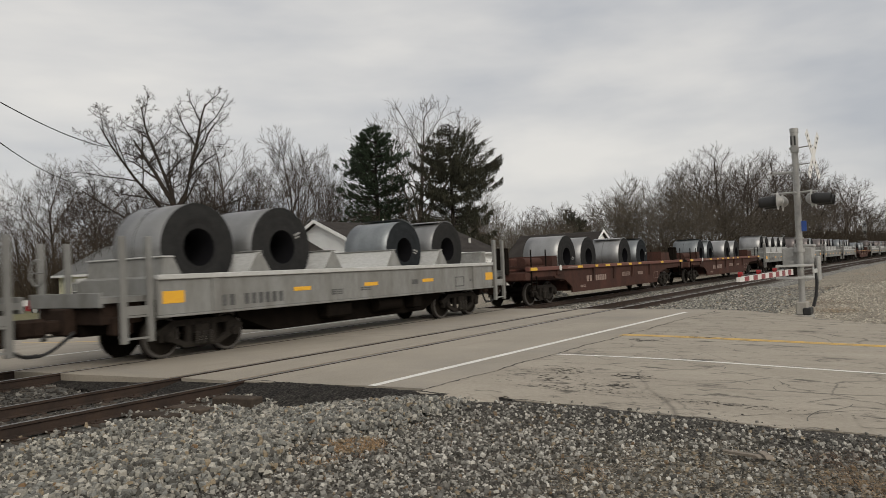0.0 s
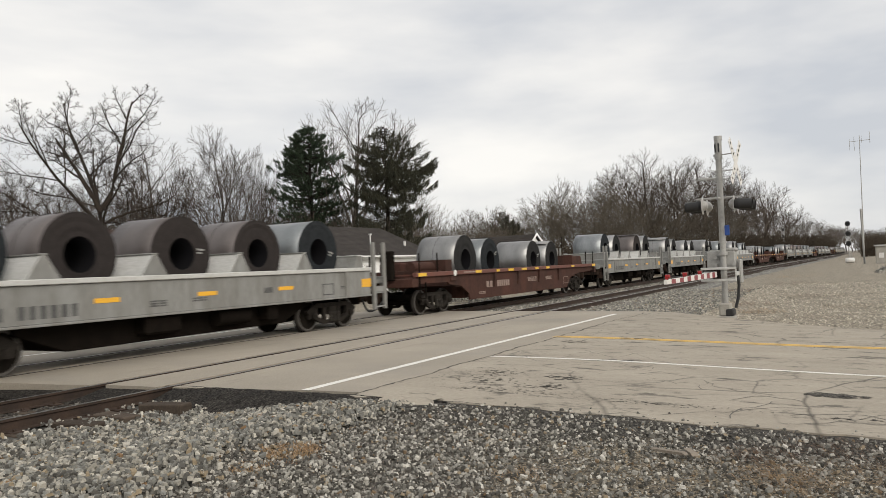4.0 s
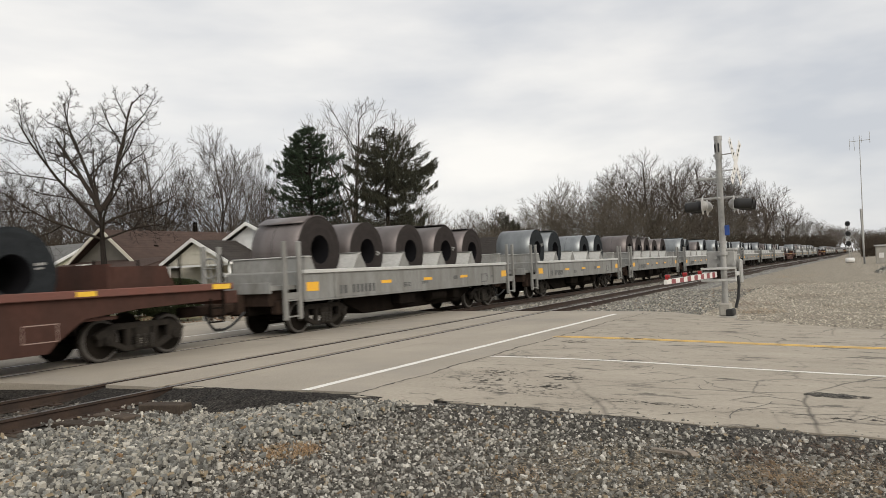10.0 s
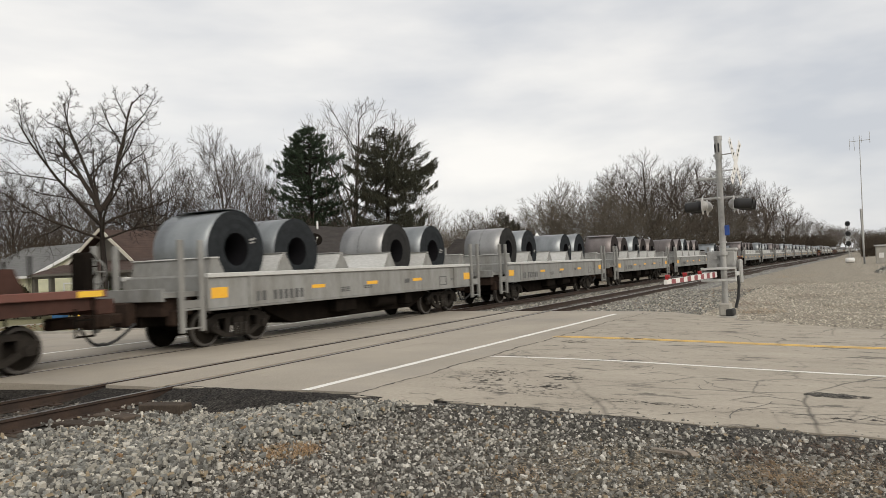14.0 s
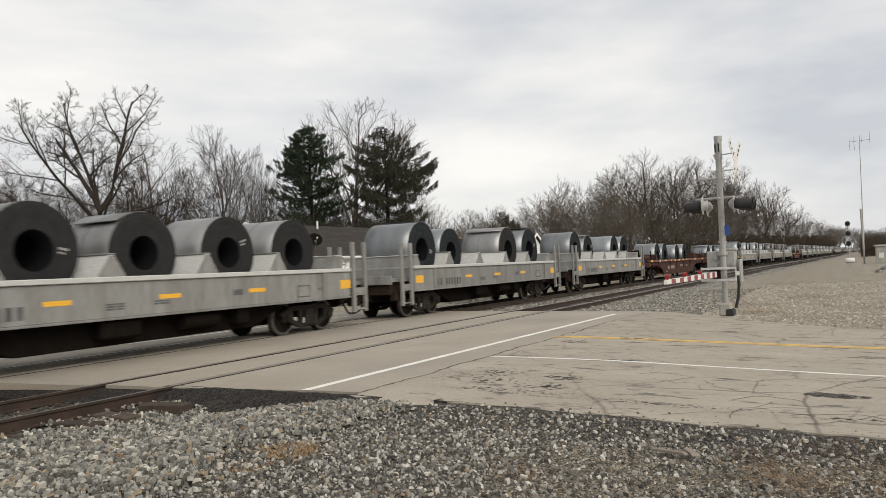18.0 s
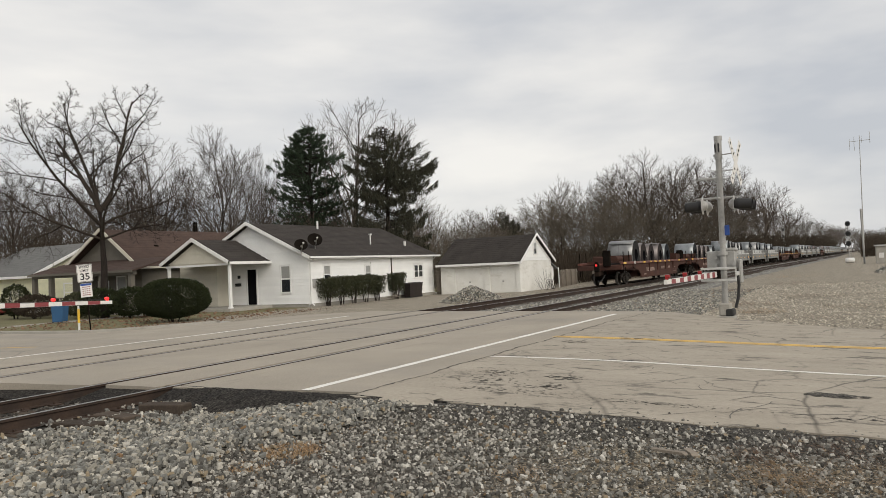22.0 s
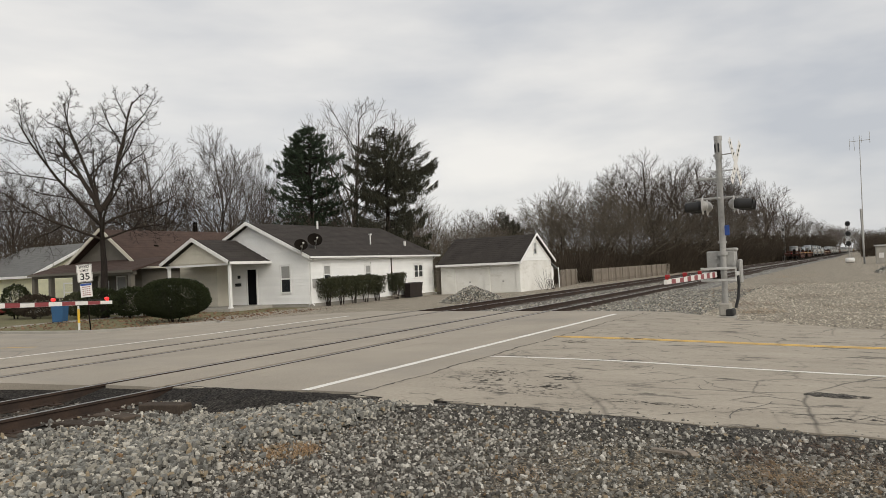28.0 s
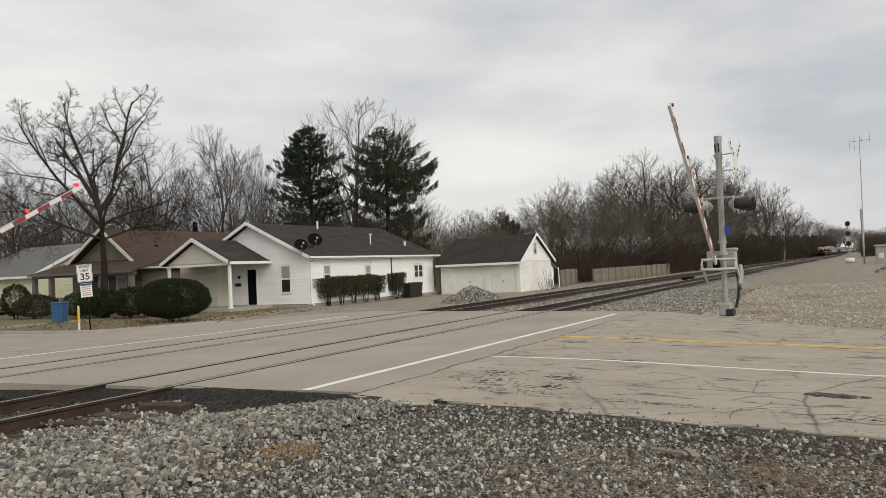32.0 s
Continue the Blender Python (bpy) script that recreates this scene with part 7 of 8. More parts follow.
def bin_thing(loc, material, label, w=0.62, d=0.75, h=1.1, rz=0.0):
    t = thing("wheeled_bin", label, "bin", "bins", loc=loc, rz=rz)
    b = Shape()
    v = [(sx * w / 2 * k, sy * d / 2 * k, z) for z, k in ((0.08, 0.78), (h * 0.92, 1.0)) for sx, sy in ((-1, -1), (1, -1), (1, 1), (-1, 1))]
    b.add(v, [(3, 2, 1, 0), (4, 5, 6, 7), (0, 1, 5, 4), (1, 2, 6, 5), (2, 3, 7, 6), (3, 0, 4, 7)])
    part("body", b, material, t)
    part("lid", Shape().box(-w / 2 - 0.03, w / 2 + 0.03, -d / 2 - 0.05, d / 2 + 0.03, h * 0.92, h, 0.03), material, t)
    part("handle", Shape().tube([(-w * 0.4, d / 2 + 0.08, h * 0.88), (w * 0.4, d / 2 + 0.08, h * 0.88)], 0.02, 6), material, t)
    for s in (-1, 1):
        part("wheel", Shape().disc((s * w * 0.36, d * 0.4, 0.12), (1, 0, 0), 0.12, 0.06, 14), M_BLACK, t)
    return t


bin_thing((25.15, 37.5, -0.37), M_BLUEBIN, "blue plastic wheeled bin with two lids", 0.6, 0.7, 1.12, -34)
bin_thing((25.75, 37.95, -0.37), M_BLUEBIN, "blue plastic wheeled bin beside the walk", 0.6, 0.7, 1.12, -30)
bin_thing((46.2, 28.3, -0.4), M_BROWNBIN, "dark brown wheeled bin by the white wall", 0.72, 0.8, 1.1, -100)
bin_thing((47.15, 28.4, -0.4), M_BROWNBIN, "dark brown wheeled bin by the white wall", 0.72, 0.8, 1.12, -95)


rnd_h = random.Random(31)
for i in range(9):
    x, y, ln = 44.6 + rnd_h.uniform(-0.9, 0.7), 28.5 + rnd_h.uniform(-0.3, 0.4), rnd_h.uniform(0.5, 1.3)
    thing("timber_offcut", "weathered brown board lying in a heap by the white wall", "timber", "scrap heap", shape=Shape().box(-ln / 2, ln / 2, -0.07, 0.07, 0, 0.035, 0.004), material=M_FENCE, loc=(x, y, -0.34 + 0.036 * i), rz=rnd_h.uniform(-40, 40))


def fence(p0, p1, h, label, z=-0.45, pitch=0.145):
    p0, p1 = Vector((*p0, 0)), Vector((*p1, 0))
    d = (p1 - p0)
    ln = d.length
    t = thing("timber_fence", label, "fence", "fences", loc=(p0.x, p0.y, z), rz=math.degrees(math.atan2(d.y, d.x)))
    rnd = random.Random(int(ln * 10))
    bd = [Shape().box(-pitch * 0.47, pitch * 0.47, -0.012, 0.012, 0, h + q, 0.004).mesh("board", M_FENCE) for q in (-0.02, 0.0, 0.02)]
    n = int(ln / pitch)
    for i in range(n):
        part("board", rnd.choice(bd), None, t, at=(pitch * (i + 0.5), rnd.uniform(-0.005, 0.005), 0.03))
    for z0 in (0.35, h - 0.3):
        part("fence_rail", Shape().box(0, ln, -0.07, -0.012, z0, z0 + 0.09), M_FENCE, t)
    po = Shape().box(-0.05, 0.05, -0.15, -0.07, -0.3, h + 0.03, 0.006).mesh("post", M_FENCE)
    for i in range(int(ln / 2.2) + 1):
        part("post", po, None, t, at=(i * 2.2, 0, 0))
    return t


fence((58.2, 21.3), (66, 22.5), 1.5, "short grey timber fence beside the garage")
fence((65.5, 20.9), (94, 20.2), 1.4, "weathered grey timber board fence along the tracks")
fence((50.9, 28.5), (51.0, 28.9), 1.9, "narrow dark timber gate between house and garage")


def gravel_pile(loc, r, h, n, seed):
    rnd = random.Random(seed)
    v, f = [], []
    for _ in range(n):
        a, q = rnd.uniform(0, 6.283), math.sqrt(rnd.random())
        x, y = r * q * math.cos(a), r * q * math.sin(a) * 0.8
        z = h * max(0.0, 1 - q) ** 0.85 * (1 + 0.2 * noise.noise((x, y, seed)))
        stone(v, f, (x, y, z), rnd.uniform(0.05, 0.13), rnd)
    return thing("gravel_pile", "heap of pale crushed stone beside the tracks", "gravel heap", "", "stuff", shape=mesh_of("gravel_pile", v, f, M_STONE), loc=loc)


CUBE_F = ((0, 3, 2, 1), (4, 5, 6, 7), (0, 1, 5, 4), (1, 2, 6, 5), (2, 3, 7, 6), (3, 0, 4, 7))


def stone(v, f, p, s, rnd):
    """One angular crushed stone."""
    k = len(v)
    a = rnd.uniform(0, 6.283)
    ca, sa = math.cos(a), math.sin(a)
    ex, ey, ez = s * rnd.uniform(0.6, 1.1), s * rnd.uniform(0.45, 0.8), s * rnd.uniform(0.35, 0.65)
    tx, ty = rnd.uniform(-0.5, 0.5), rnd.uniform(-0.5, 0.5)
    for z in (-1, 1):
        sh = rnd.uniform(0.5, 0.95) if z > 0 else 1.0
        for x, y in ((-1, -1), (1, -1), (1, 1), (-1, 1)):
            u = x * ex * 0.5 * sh * rnd.uniform(0.75, 1.2)
            w = y * ey * 0.5 * sh * rnd.uniform(0.75, 1.2)
            zz = z * ez * 0.5 + u * tx + w * ty
            v.append((p[0] + u * ca - w * sa, p[1] + u * sa + w * ca, p[2] + zz))
    f += [tuple(c + k for c in q) for q in CUBE_F]


gravel_pile((38.6, 19.5, -0.36), 2.3, 0.95, 1800, 3)


def scatter(name, label, n, area, size, material, seed, keep=None, z=None, pile=0.0):
    rnd = random.Random(seed)
    v, f = [], []
    while n > 0:
        x, y = rnd.uniform(area[0], area[1]), rnd.uniform(area[2], area[3])
        n -= 1
        if keep and rnd.random() > keep(x, y):
            continue
        s = size[0] + (size[1] - size[0]) * rnd.random() ** 2
        stone(v, f, (x, y, (z or ground_z)(x, y) + s * 0.15 + pile * rnd.random()), s, rnd)
    return thing(name, label, "gravel", "", "stuff", shape=mesh_of(name, v, f, material))


def shoulder_z(x, y):
    """The ballast shoulder's height at y."""
    ys = (3.0, 6.4, 7.6, 8.6, 9.2, 12.0, 12.85, 13.6, 16.6, 17.2, 18.2, 19.4)
    zs = (-0.30, -0.36, -0.33, -0.24, -0.19, -0.19, -0.24, -0.19, -0.19, -0.26, -0.4, -0.5)
    for i in range(len(ys) - 1):
        if ys[i] <= y <= ys[i + 1]:
            return zs[i] + (zs[i + 1] - zs[i]) * (y - ys[i]) / (ys[i + 1] - ys[i])
    return -0.35


# the apron of dark tar at the edge of the crossing
av, af = [], []
ays = spread([(4.2, 9.55, 0.1)])
for i, y in enumerate(ays):
    w = 0.95 * ease(4.2, 6.4, y) + 0.16 * noise.noise((y * 2.2, 0.4, 0)) + 0.1 * noise.noise((y * 6, 0.9, 0)) + 0.3 * math.exp(-((y - 5.7) / 0.9) ** 2)
    for j in range(7):
        u = j / 6
        av.append((X0 + 0.02 + 0.07 * (1 - u) * noise.noise((y * 5, 2.2, 0)) - (w + 0.02) * u, y, 0.004 - 0.27 * u ** 1.3 + 0.035 * (u > 0) * noise.noise((y * 4, u * 6, 1)) + (road_z(y) if y < 6.5 else 0)))
for i in range(len(ays) - 1):
    for j in range(6):
        af.append((i * 7 + j, i * 7 + j + 1, (i + 1) * 7 + j + 1, (i + 1) * 7 + j))
thing("tar_apron", "crumbling dark tar apron at the road's edge", "road edge", kind="structure", shape=mesh_of("tar_apron", av, af, M_DARKPATCH, True))
for a, b in ((RAILS[0] + 0.1, RAILS[1] - 0.1), (RAILS[1] + 0.1, RAILS[2] - 0.1)):
    thing("tar_apron", "dark tar ramp between the rails", "road edge", kind="structure",
          shape=Shape().prism([(X0 + 0.02, -0.008), (X0 - 0.9, -0.185), (X0 - 0.9, -0.3), (X0 + 0.02, -0.3)], a, b, "y"), material=M_DARKPATCH)

white_zone = lambda x, y: 1.0 if y > 5.2 + 0.8 * noise.noise((x * 0.8, y * 0.8, 2)) and y < 8.98 + 0.3 * noise.noise((x * 2, y, 4)) else 0.05
scatter("ballast_stones", "loose pale grey crushed ballast stones beside the rail", 30000, (3.0, 8.0, 4.8, 9.5), (0.03, 0.078), M_STONE, 5, white_zone, lambda x, y: max(ground_z(x, y), shoulder_z(x, y)), 0.085)
scatter("ballast_stones", "ballast stones between the ties", 3500, (2.6, 8.0, 9.9, 14.2), (0.045, 0.09), M_DARKSTONE, 6, None, lambda x, y: shoulder_z(x, y) - 0.01)
def peb(x, y):
    if ((x - 8.35) / 0.55) ** 2 + ((y - 5.25) / 0.45) ** 2 < 1:
        return 0.02
    if y > 5.6 and x < 7.8:
        return 0.0
    if x > 7.3:
        return 0.42 if x < 8.3 else (0.1 if x < 8.55 else 0.008)
    return 0.95 if y > 2.9 + noise.noise((x * 0.8, y * 0.8, 2)) else 0.35



scatter("pebbles", "small grey and brown gravel over bare soil", 46000, (3.8, 8.9, -1.0, 6.4), (0.012, 0.056), M_PEBBLE, 7, peb, lambda x, y: ground_z(x, y) - 0.005, 0.02)
scatter("pebbles", "fine beige grit over trodden soil", 14000, (3.8, 7.6, -1.0, 3.4), (0.01, 0.034), M_PEBBLE, 17, None, lambda x, y: ground_z(x, y) - 0.003)
scatter("ballast_stones", "pale crushed stone shoulder along the track", 15000, (25.0, 46, 4.8, 9.6), (0.055, 0.12), M_STONE, 8, lambda x, y: 1.0 if y > 5.8 + 1.2 * noise.noise((x * 0.3, y * 0.3, 7)) else 0.5, lambda x, y: max(ground_z(x, y), shoulder_z(x, y)))
scatter("ballast_stones", "pale crushed stone between the two tracks", 5000, (25.2, 60, 11.9, 13.5), (0.06, 0.13), M_STONE, 9, None, lambda x, y: shoulder_z(x, y))
scatter("pebbles", "thin gravel over packed soil", 13000, (18.5, 48, -6, 6.6), (0.035, 0.085), M_YARDSTONE, 10, lambda x, y: 1.0 if x > 24.4 - 5.6 * ease(7.4, -1.0, y) else 0.0, ground_z)


def tuft(name, loc, r, h, n, seed, label, material=M_DRYGRASS):
    rnd = random.Random(seed)
    v, f = [], []
    for _ in range(n):
        a, q = rnd.uniform(0, 6.283), rnd.random() ** 0.6 * r
        x, y = q * math.cos(a), q * math.sin(a)
        hh = h * rnd.uniform(0.4, 1.1)
        dx, dy = rnd.uniform(-1.6, 1.6) * hh, rnd.uniform(-1.6, 1.6) * hh
        w = 0.0028 if r < 0.7 else 0.006
        k = len(v)
        v += [(x - w, y, 0), (x + w, y, 0), (x + dx * 0.5 + w, y + dy * 0.5, hh * 0.75), (x + dx * 0.5 - w, y + dy * 0.5, hh * 0.75), (x + dx, y + dy, hh * 0.8)]
        f += [(k, k + 1, k + 2, k + 3), (k + 3, k + 2, k + 4)]
    return thing(name, label, "dry grass", "grass tufts", "stuff", shape=mesh_of(name, v, f, material), loc=(loc[0], loc[1], ground_z(*loc) + (loc[2] if len(loc) > 2 else 0) - 0.01) if len(loc) < 3 else loc)


tuft("grass_tuft", (5.7, 4.95), 0.3, 0.07, 1100, 1, "straw-coloured clump of dead grass in gravel")
tuft("grass_tuft", (5.62, 4.85), 0.36, 0.03, 1200, 22, "brown matted moss and dead grass in gravel", M_LEAFLITTER)
tuft("grass_tuft", (5.12, 4.9), 0.22, 0.05, 420, 2, "thin dead grass in gravel")
tuft("grass_tuft", (6.15, 6.0), 0.2, 0.09, 90, 3, "thin dead grass in gravel")
tuft("grass_tuft", (5.9, 2.6), 0.22, 0.06, 130, 4, "thin dead grass in gravel")
tuft("grass_tuft", (6.6, 0.55), 0.4, 0.12, 420, 15, "matted brown dead grass in gravel")
tuft("grass_tuft", (7.2, 0.9), 0.4, 0.08, 320, 16, "matted brown dead grass in gravel", M_LEAFLITTER)
tuft("grass_tuft", (36.0, 1.6), 1.4, 0.2, 500, 18, "dead grass on packed gravel", M_LEAFLITTER)
tuft("grass_tuft", (30.0, 0.2), 1.2, 0.12, 420, 19, "dead grass on packed gravel")
tuft("grass_tuft", (48.0, 3.0), 1.8, 0.25, 500, 20, "dead grass on packed gravel", M_LEAFLITTER)
tuft("grass_tuft", (60.0, 4.0), 2.0, 0.3, 500, 21, "dead grass on packed gravel")
tuft("grass_tuft", (7.6, 0.3), 0.5, 0.12, 330, 5, "matted brown dead grass in gravel", M_LEAFLITTER)
tuft("grass_tuft", (7.0, -0.2), 0.4, 0.1, 250, 6, "matted brown dead grass in gravel")
tuft("grass_tuft", (27.5, 3.0), 0.9, 0.2, 400, 7, "dead grass on packed gravel")
tuft("grass_tuft", (31.5, 3.6), 1.1, 0.2, 400, 8, "dead grass on packed gravel", M_LEAFLITTER)
tuft("grass_tuft", (25.2, 1.2), 0.9, 0.1, 350, 9, "dead grass on packed gravel", M_LEAFLITTER)
tuft("grass_tuft", (43, 5.6), 1.3, 0.3, 380, 10, "dead grass on the ballast shoulder", M_LEAFLITTER)
for i, (x, y, a, ln) in enumerate(((6.95, 1.58, 75, 0.34), (7.0, 1.4, 30, 0.22))):
    thing("wood_scrap", "pale splintered scrap of wood in the gravel", "wood scrap", "scraps", shape=Shape().prism([(-ln / 2, 0), (ln / 2 - 0.05, 0), (ln / 2, 0.02), (-ln / 2 + 0.04, 0.022)], -0.03, 0.03, "y"), material=M_FENCE, loc=(x, y, ground_z(x, y) + 0.045), rz=a)
for i, (x, y, a) in enumerate(((7.45, 8.8, 102), (6.85, 9.05, 86), (6.3, 9.1, 95))):
    thing("loose_tie", "broken dark timber tie end beside the rail", "timber tie", "loose ties", shape=Shape().box(-0.42, 0.3, -0.13, 0.13, -0.1, 0.06, 0.015), material=M_TIE, loc=(x, y, -0.12 if i == 0 else -0.17), rz=a)

thing("paper_scrap", "crumpled yellow scrap lying on the ballast", "litter", "litter", shape=Shape().prism([(-0.05, 0), (0.05, 0.01), (0.045, 0.05), (0.0, 0.065), (-0.045, 0.04)], -0.012, 0.012, "x"), material=M_YELLOW, loc=(5.52, 7.15, -0.2), rz=40)
bottle = thing("plastic_bottle", "dirty white plastic bottle lying on the ballast", "bottle", "litter", loc=(5.95, 6.65, -0.2), rz=-60)
part("body", Shape().tube([(-0.1, 0, 0), (-0.095, 0, 0), (0.06, 0, 0), (0.09, 0, 0), (0.11, 0, 0)], [0.02, 0.035, 0.035, 0.016, 0.014], 12), M_SADDLE, bottle)
part("cap", Shape().tube([(0.11, 0, 0), (0.135, 0, 0)], 0.017, 10), M_REDSTRIPE, bottle, "red screw cap")
# cracks and a worn hole in the asphalt
rnd_c = random.Random(12)
for i in range(26):
    x, y = rnd_c.uniform(8.6, 17.5), rnd_c.uniform(-1.0, 6.2)
    a = rnd_c.choice((rnd_c.uniform(-0.3, 0.3), rnd_c.uniform(1.2, 1.9)))
    v, f = [], []
    for j in range(rnd_c.randrange(6, 15)):
        w = 0.003 + 0.006 * rnd_c.random()
        px_, py_ = -math.sin(a) * w, math.cos(a) * w
        v += [(x + px_, y + py_, road_z(y) + 0.003), (x - px_, y - py_, road_z(y) + 0.003)]
        a += rnd_c.uniform(-0.8, 0.8)
        x, y = x + 0.16 * math.cos(a), y + 0.16 * math.sin(a)
    f = [(2 * j, 2 * j + 1, 2 * j + 3, 2 * j + 2) for j in range(len(v) // 2 - 1)]
    thing("road_crack", "dark ragged crack in worn asphalt", "road crack", "cracks", "structure", shape=mesh_of("road_crack", v, f, M_CRACK))


def worn_patch(x, y, rx_, ry_, n, seed, label, flake=0.09):
    """Ragged dark flakes where the asphalt has broken up, thickest in the middle."""
    rnd = random.Random(seed)
    v, f = [], []
    for _ in range(n):
        a, q = rnd.uniform(0, 6.283), rnd.random() ** 0.7
        cx, cy = x + rx_ * q * math.cos(a), y + ry_ * q * math.sin(a)
        w = flake * rnd.uniform(0.35, 1.2) * (1.15 - 0.7 * q)
        m, k = rnd.randrange(6, 9), len(v)
        v.append((cx, cy, road_z(cy) + 0.004))
        for j in range(m):
            b = 2 * math.pi * j / m
            px_, py_ = cx + 0.45 * w * math.cos(b) * rnd.uniform(0.5, 1.3), cy + w * math.sin(b) * rnd.uniform(0.5, 1.3)
            v.append((px_, py_, road_z(py_) + 0.004 + 0.0005 * (len(v) % 3)))
        f += [(k, k + 1 + j, k + 1 + (j + 1) % m) for j in range(m)]
    thing("worn_hole", label, "worn patch", "worn patches", "structure", shape=mesh_of("worn_hole", v, f, M_TARGRIT))


worn_patch(10.68, 0.32, 0.16, 0.38, 70, 1, "dark pothole broken into the asphalt", 0.13)
worn_patch(12.9, 3.62, 0.05, 0.27, 16, 2, "dark chipped joint beside the edge line", 0.1)
worn_patch(10.78, 3.95, 0.3, 0.4, 34, 3, "scattered dark chips in worn asphalt", 0.07)
worn_patch(9.95, 3.9, 0.28, 0.35, 40, 4, "scattered dark chips in worn asphalt", 0.06)
worn_patch(10.2, 5.0, 0.9, 0.9, 150, 8, "scattered dark chips in worn asphalt", 0.045)
worn_patch(9.5, 4.3, 0.35, 1.2, 120, 9, "crumbling dark edge of the asphalt", 0.035)
worn_patch(9.3, 2.2, 0.18, 1.3, 110, 10, "crumbling dark edge of the asphalt", 0.035)
worn_patch(9.25, 0.2, 0.15, 1.0, 70, 11, "crumbling dark edge of the asphalt", 0.035)
worn_patch(11.0, 5.2, 0.5, 0.6, 36, 5, "scattered dark chips in worn asphalt", 0.06)
worn_patch(15.4, 5.3, 0.5, 0.5, 22, 6, "scattered dark chips in worn asphalt", 0.1)
worn_patch(16.3, 4.4, 0.12, 0.5, 14, 7, "dark chipped joint beside the centre line", 0.12)


def seam(x0, y0, x1, y1, w, seed, label):
    """A ragged open joint between two road surfaces."""
    rnd = random.Random(seed)
    n = int(math.hypot(x1 - x0, y1 - y0) / 0.12)
    v, drift = [], 0.0
    for i in range(n + 1):
        u = i / n
        drift = drift * 0.85 + rnd.uniform(-0.035, 0.035)
        x, y = x0 + (x1 - x0) * u, y0 + (y1 - y0) * u + drift
        h = w * rnd.uniform(0.2, 1.3)
        v += [(x, y - h, road_z(y) + 0.003), (x, y + h, road_z(y) + 0.003)]
    thing("road_seam", label, "road crack", "cracks", "structure", shape=mesh_of("road_seam", v, [(2 * i, 2 * i + 1, 2 * i + 3, 2 * i + 2) for i in range(n)], M_TARGRIT))


seam(8.5, 6.2, 15.9, 6.1, 0.022, 1, "ragged dark joint between crossing slab and asphalt")
seam(15.9, 6.1, 24.0, 6.0, 0.02, 2, "ragged dark joint between crossing slab and asphalt")
# a tongue of smooth asphalt that laps over the tar at the corner of the road
tv_, n_t = [], 40
for ring in (0.0, 0.5, 1.0):
    for j in range(n_t):
        a = 2 * math.pi * j / n_t
        x, y = 8.35 + 0.5 * ring * math.cos(a) * (1 + 0.25 * noise.noise((math.cos(a) * 2, math.sin(a) * 2, 3))), 5.25 + 0.42 * ring * math.sin(a) * (1 + 0.3 * noise.noise((math.cos(a) * 3, math.sin(a) * 3, 8)))
        tv_.append((x, y, 0.016 - 0.27 * max(0.0, min(1.2, (8.47 - x) / 1.05)) ** 1.3 + road_z(y)))
thing("asphalt_tongue", "smooth grey asphalt patch lapping over the tar", "road edge", kind="structure",
      shape=mesh_of("asphalt_tongue", tv_, [(r * n_t + j, r * n_t + (j + 1) % n_t, (r + 1) * n_t + (j + 1) % n_t, (r + 1) * n_t + j) for r in range(2) for j in range(n_t)], M_ASPHALT, True))


# ---- along the line ----
def block_signal(loc, heads, h, label, lattice=False, rz=180.0):
    s = thing("block_signal", label, "railway signal", "block signals", loc=loc, rz=rz)
    part("foot", Shape().box(-0.5, 0.5, -0.5, 0.5, -0.5, 0.3, 0.04), M_CONCRETE, s)
    if lattice:
        sh = Shape()
        for y in (-0.34, 0.34):
            sh.tube([(0.3, y, 0.3), (0.3, y, h)], 0.035, 6)
        for i in range(int(h / 0.4)):
            sh.tube([(0.3, -0.34, 0.3 + 0.4 * i), (0.3, 0.34, 0.3 + 0.4 * i)], 0.02, 4)
        part("ladder", sh, M_ALU, s)
    part("mast", Shape().tube([(0, 0, 0), (0, 0, h)], 0.09, 10), M_ALU, s)
    for i in range(heads):
        z = h - 0.35 - i * 1.75
        hd = part("signal_head", Shape().disc((-0.2, 0, z), (1, 0, 0), 0.43, 0.04, 24).box(-0.18, 0.1, -0.25, 0.25, z - 0.4, z + 0.4, 0.05), M_BLACK, s, "round black signal head")
        part("visor", Shape().tube([(-0.22, 0, z), (-0.55, 0, z)], [0.14, 0.13], 12, cap=False), M_BLACK, hd)
    return s


block_signal((200, 15.6, -0.7), 3, 8.4, "grey trackside signal with ladder among the trees", True, 180)
block_signal((150, 1.3, -0.25), 3, 6.9, "tall trackside signal with three round black heads", True, 0)
mast = thing("radio_mast", "slender guyed radio mast with a small aerial", "radio mast", loc=(106, -0.7, -0.3))
part("lower_tube", Shape().tube([(0, 0, -0.2), (-0.15, 0.1, 7.0)], 0.11, 8), M_ALU, mast)
part("upper_tube", Shape().tube([(0.1, 0.0, 0), (-0.1, -0.1, 8), (-0.2, -0.2, 16.0)], [0.07, 0.05, 0.035], 8), M_ALU, mast)
an = Shape().tube([(-0.2, -1.3, 15.4), (-0.2, 0.9, 15.35)], 0.03, 6)
for y, z0, z1 in ((-1.3, 15.0, 16.4), (-0.4, 15.1, 16.0), (0.4, 14.2, 15.9), (0.9, 14.3, 15.7)):
    an.tube([(-0.2, y, z0), (-0.2, y, z1)], 0.025, 5)
part("aerial", an, M_ALU, mast)
tank = thing("gas_tank", "small white horizontal gas tank on feet", "gas tank", loc=(117, 0.95, -0.3), rz=90)
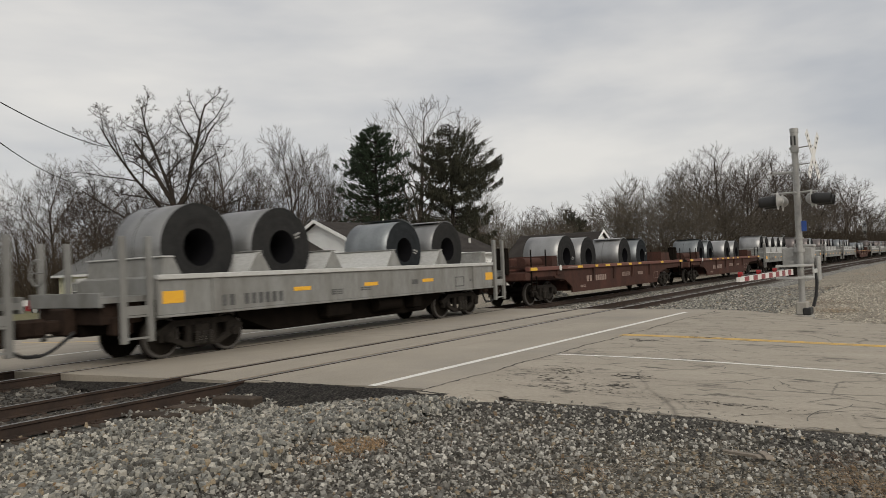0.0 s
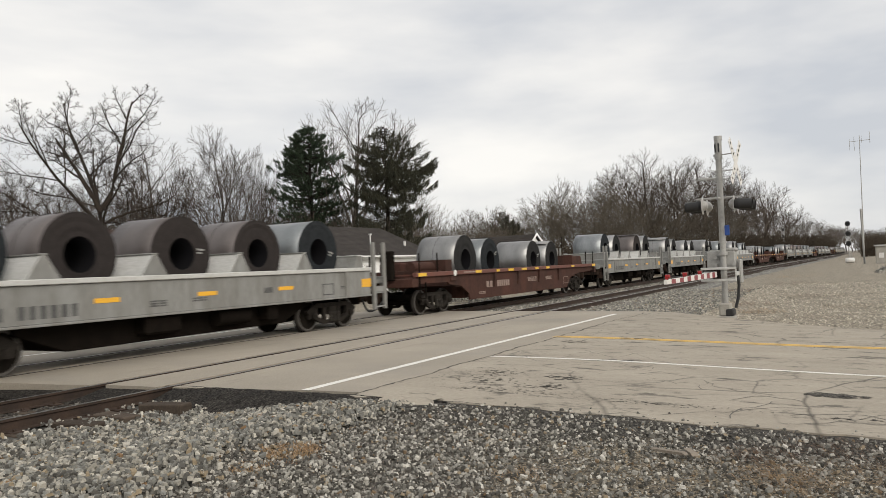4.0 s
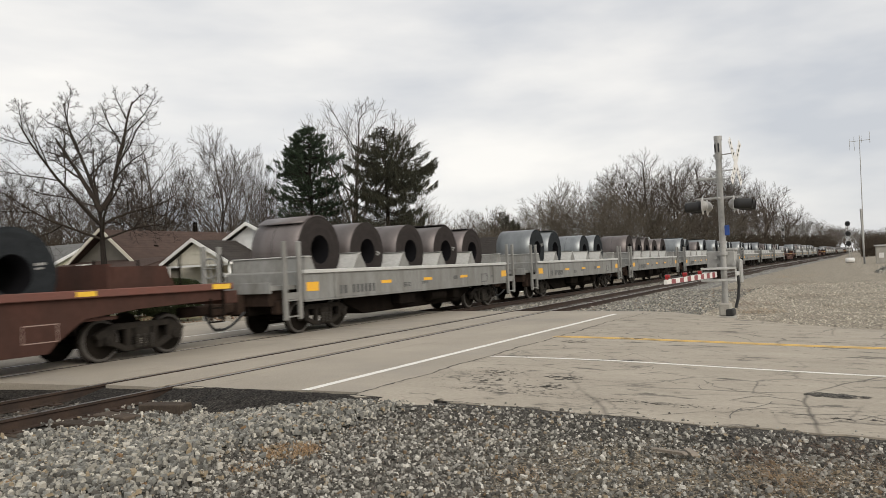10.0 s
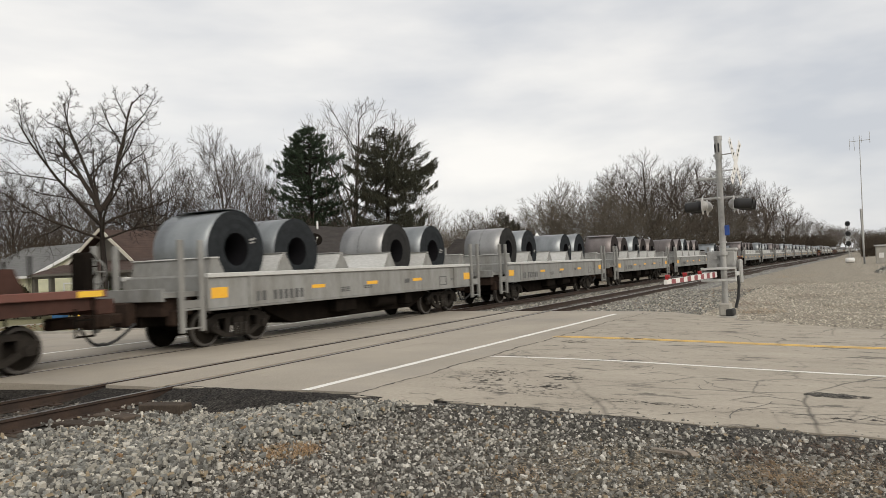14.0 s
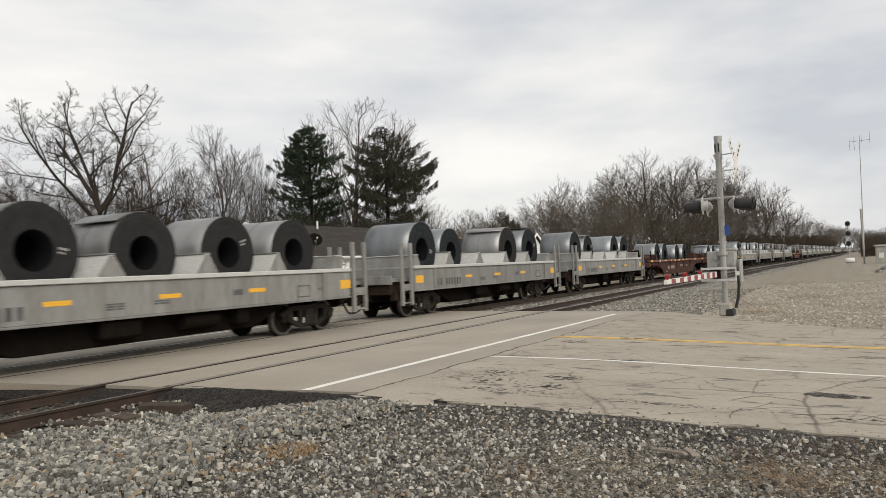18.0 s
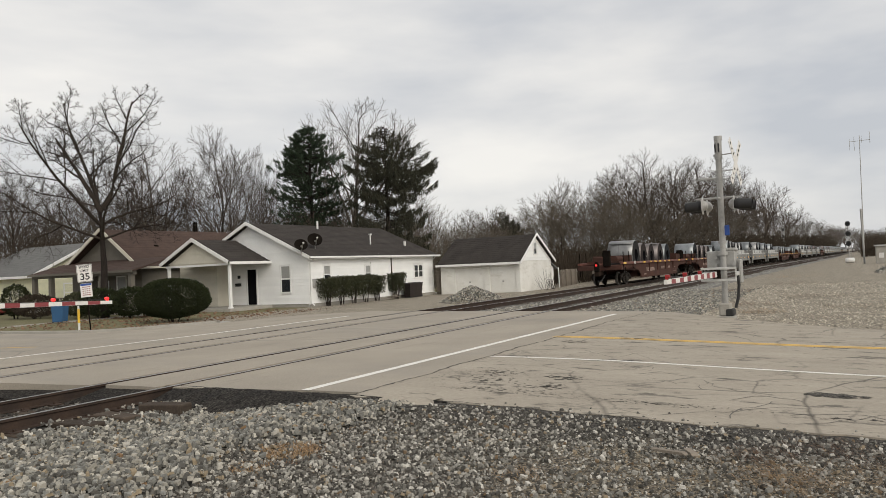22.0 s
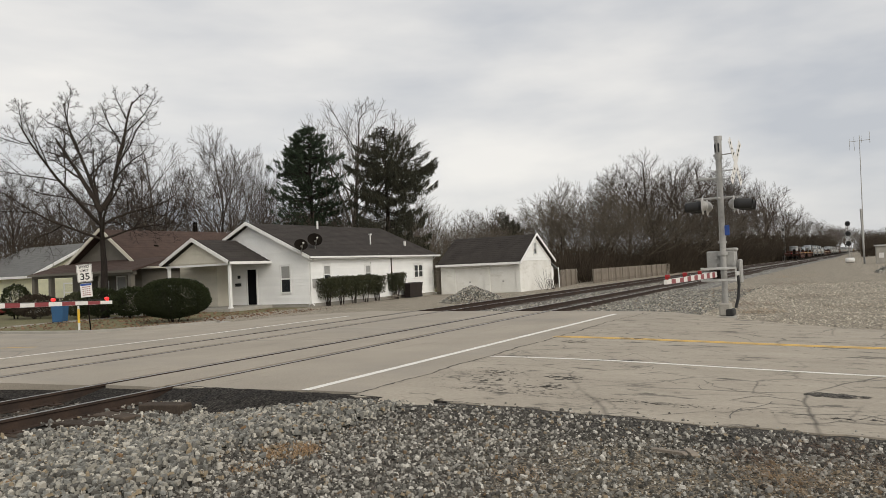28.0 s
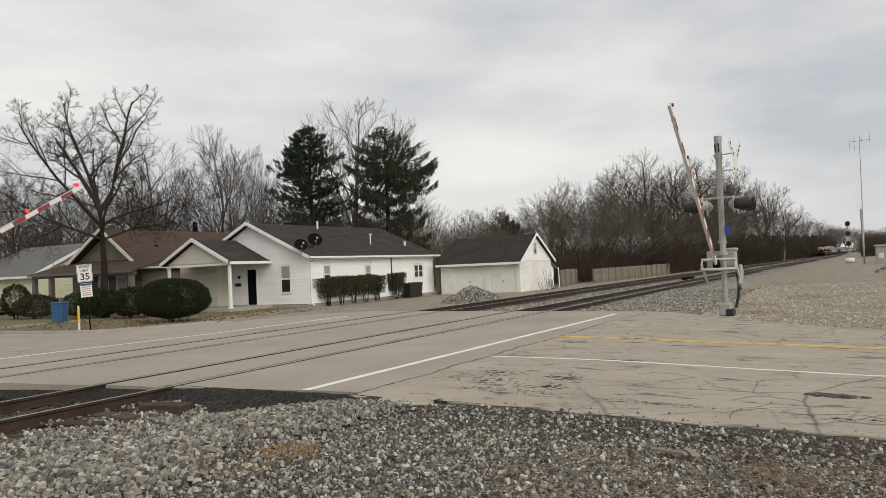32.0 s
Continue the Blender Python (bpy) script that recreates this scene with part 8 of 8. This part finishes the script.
part("vessel", Shape().tube([(-0.6, 0, 0.55), (-0.5, 0, 0.55), (0.5, 0, 0.55), (0.6, 0, 0.55)], [0.15, 0.36, 0.36, 0.15], 16), M_WHITE, tank)
part("foot", Shape().box(-0.42, -0.32, -0.3, 0.3, -0.3, 0.3), M_CONCRETE, tank)
part("foot", Shape().box(0.32, 0.42, -0.3, 0.3, -0.3, 0.3), M_CONCRETE, tank)
hut = thing("equipment_hut", "pale grey metal signal equipment hut", "equipment hut", loc=(104, -2.9, -0.6))
part("body", Shape().box(-1.4, 1.4, -1.6, 1.0, -0.2, 2.6, 0.03), M_CONCRETE, hut)
part("roof", Shape().prism([(-1.55, 2.6), (1.55, 2.6), (1.5, 2.75), (-1.5, 2.75)], -1.75, 1.15, "y"), M_ALU, hut)
part("door", Shape().box(-1.43, -1.38, -0.9, -0.1, 0.0, 2.0, 0.01), M_WHITE, hut)
part("vent", Shape().box(-1.43, -1.38, 0.2, 0.7, 1.2, 1.8, 0.01), M_WHITE, hut)
rp = random.Random(17)
v, f = [], []
for _ in range(500):
    x, y = rp.uniform(-2.5, 2.5), rp.uniform(-2.5, 2.5)
    q = max(0, 1 - math.hypot(x, y) / 2.6)
    stone(v, f, (x, y, q * 1.6), rp.uniform(0.15, 0.35), rp)
thing("rubble_heap", "heap of grey broken stone beside the yard", "rubble heap", "", "stuff", shape=mesh_of("rubble_heap", v, f, M_STONE), loc=(66, -3.6, -0.2))
thing("steel_plate", "dark scrap lying between the tracks", "scrap", "", shape=Shape().box(-1.6, 1.6, -0.25, 0.25, 0, 0.25, 0.05), material=M_GRIME, loc=(66, 12.7, -0.26))

# overhead wires at the roadside
WIRES = (((10.52, 23.58, 7.69), (24.46, 38.64, 9.2), 0.25), ((10.51, 23.63, 6.7), (22.2, 38.52, 7.13), 0.25))
wires = thing("overhead_wires", "thin sagging overhead wires", "cables", kind="structure")
for p, q, sag in WIRES:
    p, q = Vector(p), Vector(q)
    part("wire", Shape().tube([p.lerp(q, i / 12) - Vector((0, 0, sag * math.sin(math.pi * i / 12))) for i in range(13)], 0.022, 4), M_BLACK, wires)
# a parked car at the side street
M_CARRED = mat("red_car_paint", (0.22, 0.018, 0.02), 0.25, spec=0.6, var=(0.16, 0.015, 0.017), scale=2, amount=0.4)
PLOT = pose(0, 0, 0)
car = thing("parked_car", "dark red saloon car parked beside the yellow house", "car", loc=(31.3, 56.3, -0.5), rz=-61.2)
part("body", Shape().prism([(-2.25, 0.3), (-2.28, 0.7), (-2.1, 0.92), (-1.2, 0.97), (1.05, 0.97), (2.1, 0.82), (2.28, 0.62), (2.25, 0.3), (1.75, 0.24), (-1.75, 0.24)], -0.87, 0.87, "y"), M_CARRED, car, "glossy red body")
part("cabin", Shape().prism([(-1.5, 0.97), (-0.95, 1.4), (0.25, 1.42), (1.0, 0.97)], -0.72, 0.72, "y"), M_GLASS, car, "dark glass cabin")
part("roof", Shape().box(-0.98, 0.28, -0.73, 0.73, 1.4, 1.45, 0.02), M_CARRED, car)
part("bumper", Shape().box(2.2, 2.33, -0.8, 0.8, 0.35, 0.58, 0.03), M_CARRED, car)
for y in (-0.66, 0.66):
    part("headlight", Shape().box(2.12, 2.3, y - 0.18, y + 0.18, 0.62, 0.76, 0.03), M_WHITE, car, "clear headlight")
for x in (-1.4, 1.4):
    for y in (-0.82, 0.82):
        wh = part("wheel", Shape().disc((x, y, 0.32), (0, 1, 0), 0.32, 0.2, 20), M_BLACK, car)
        part("rim", Shape().disc((x, y * 1.02, 0.32), (0, 1, 0), 0.2, 0.2, 16), M_ALU, wh)

# front walk and pavement on the far side
thing("pavement", "narrow pale concrete pavement along the verge", "pavement", kind="structure", shape=Shape().prism([(24.5, 21.4), (46.0, 20.4), (50.0, 22.5), (47.0, 26.0), (31, 26.0), (21.8, 26.4), (19.0, 31.5), (17.9, 31.5), (19.0, 25.4)], -0.5, -0.35, "z"), material=M_CONCRETE)
thing("driveway", "narrow concrete front walk", "driveway", kind="structure", shape=Shape().prism([(21.5, 37.5), (31.5, 37.2), (31.5, 38.4), (21.5, 39.0)], -0.6, -0.36, "z"), material=M_CONCRETE)
lit = scatter("dead_leaf_litter", "dead brown leaves scattered on the lawn", 1500, (21, 34, 26, 38), (0.05, 0.14), M_LEAFLITTER, 14, None, ground_z)


def motions():
    run_train()
    lift_gates()


motions()
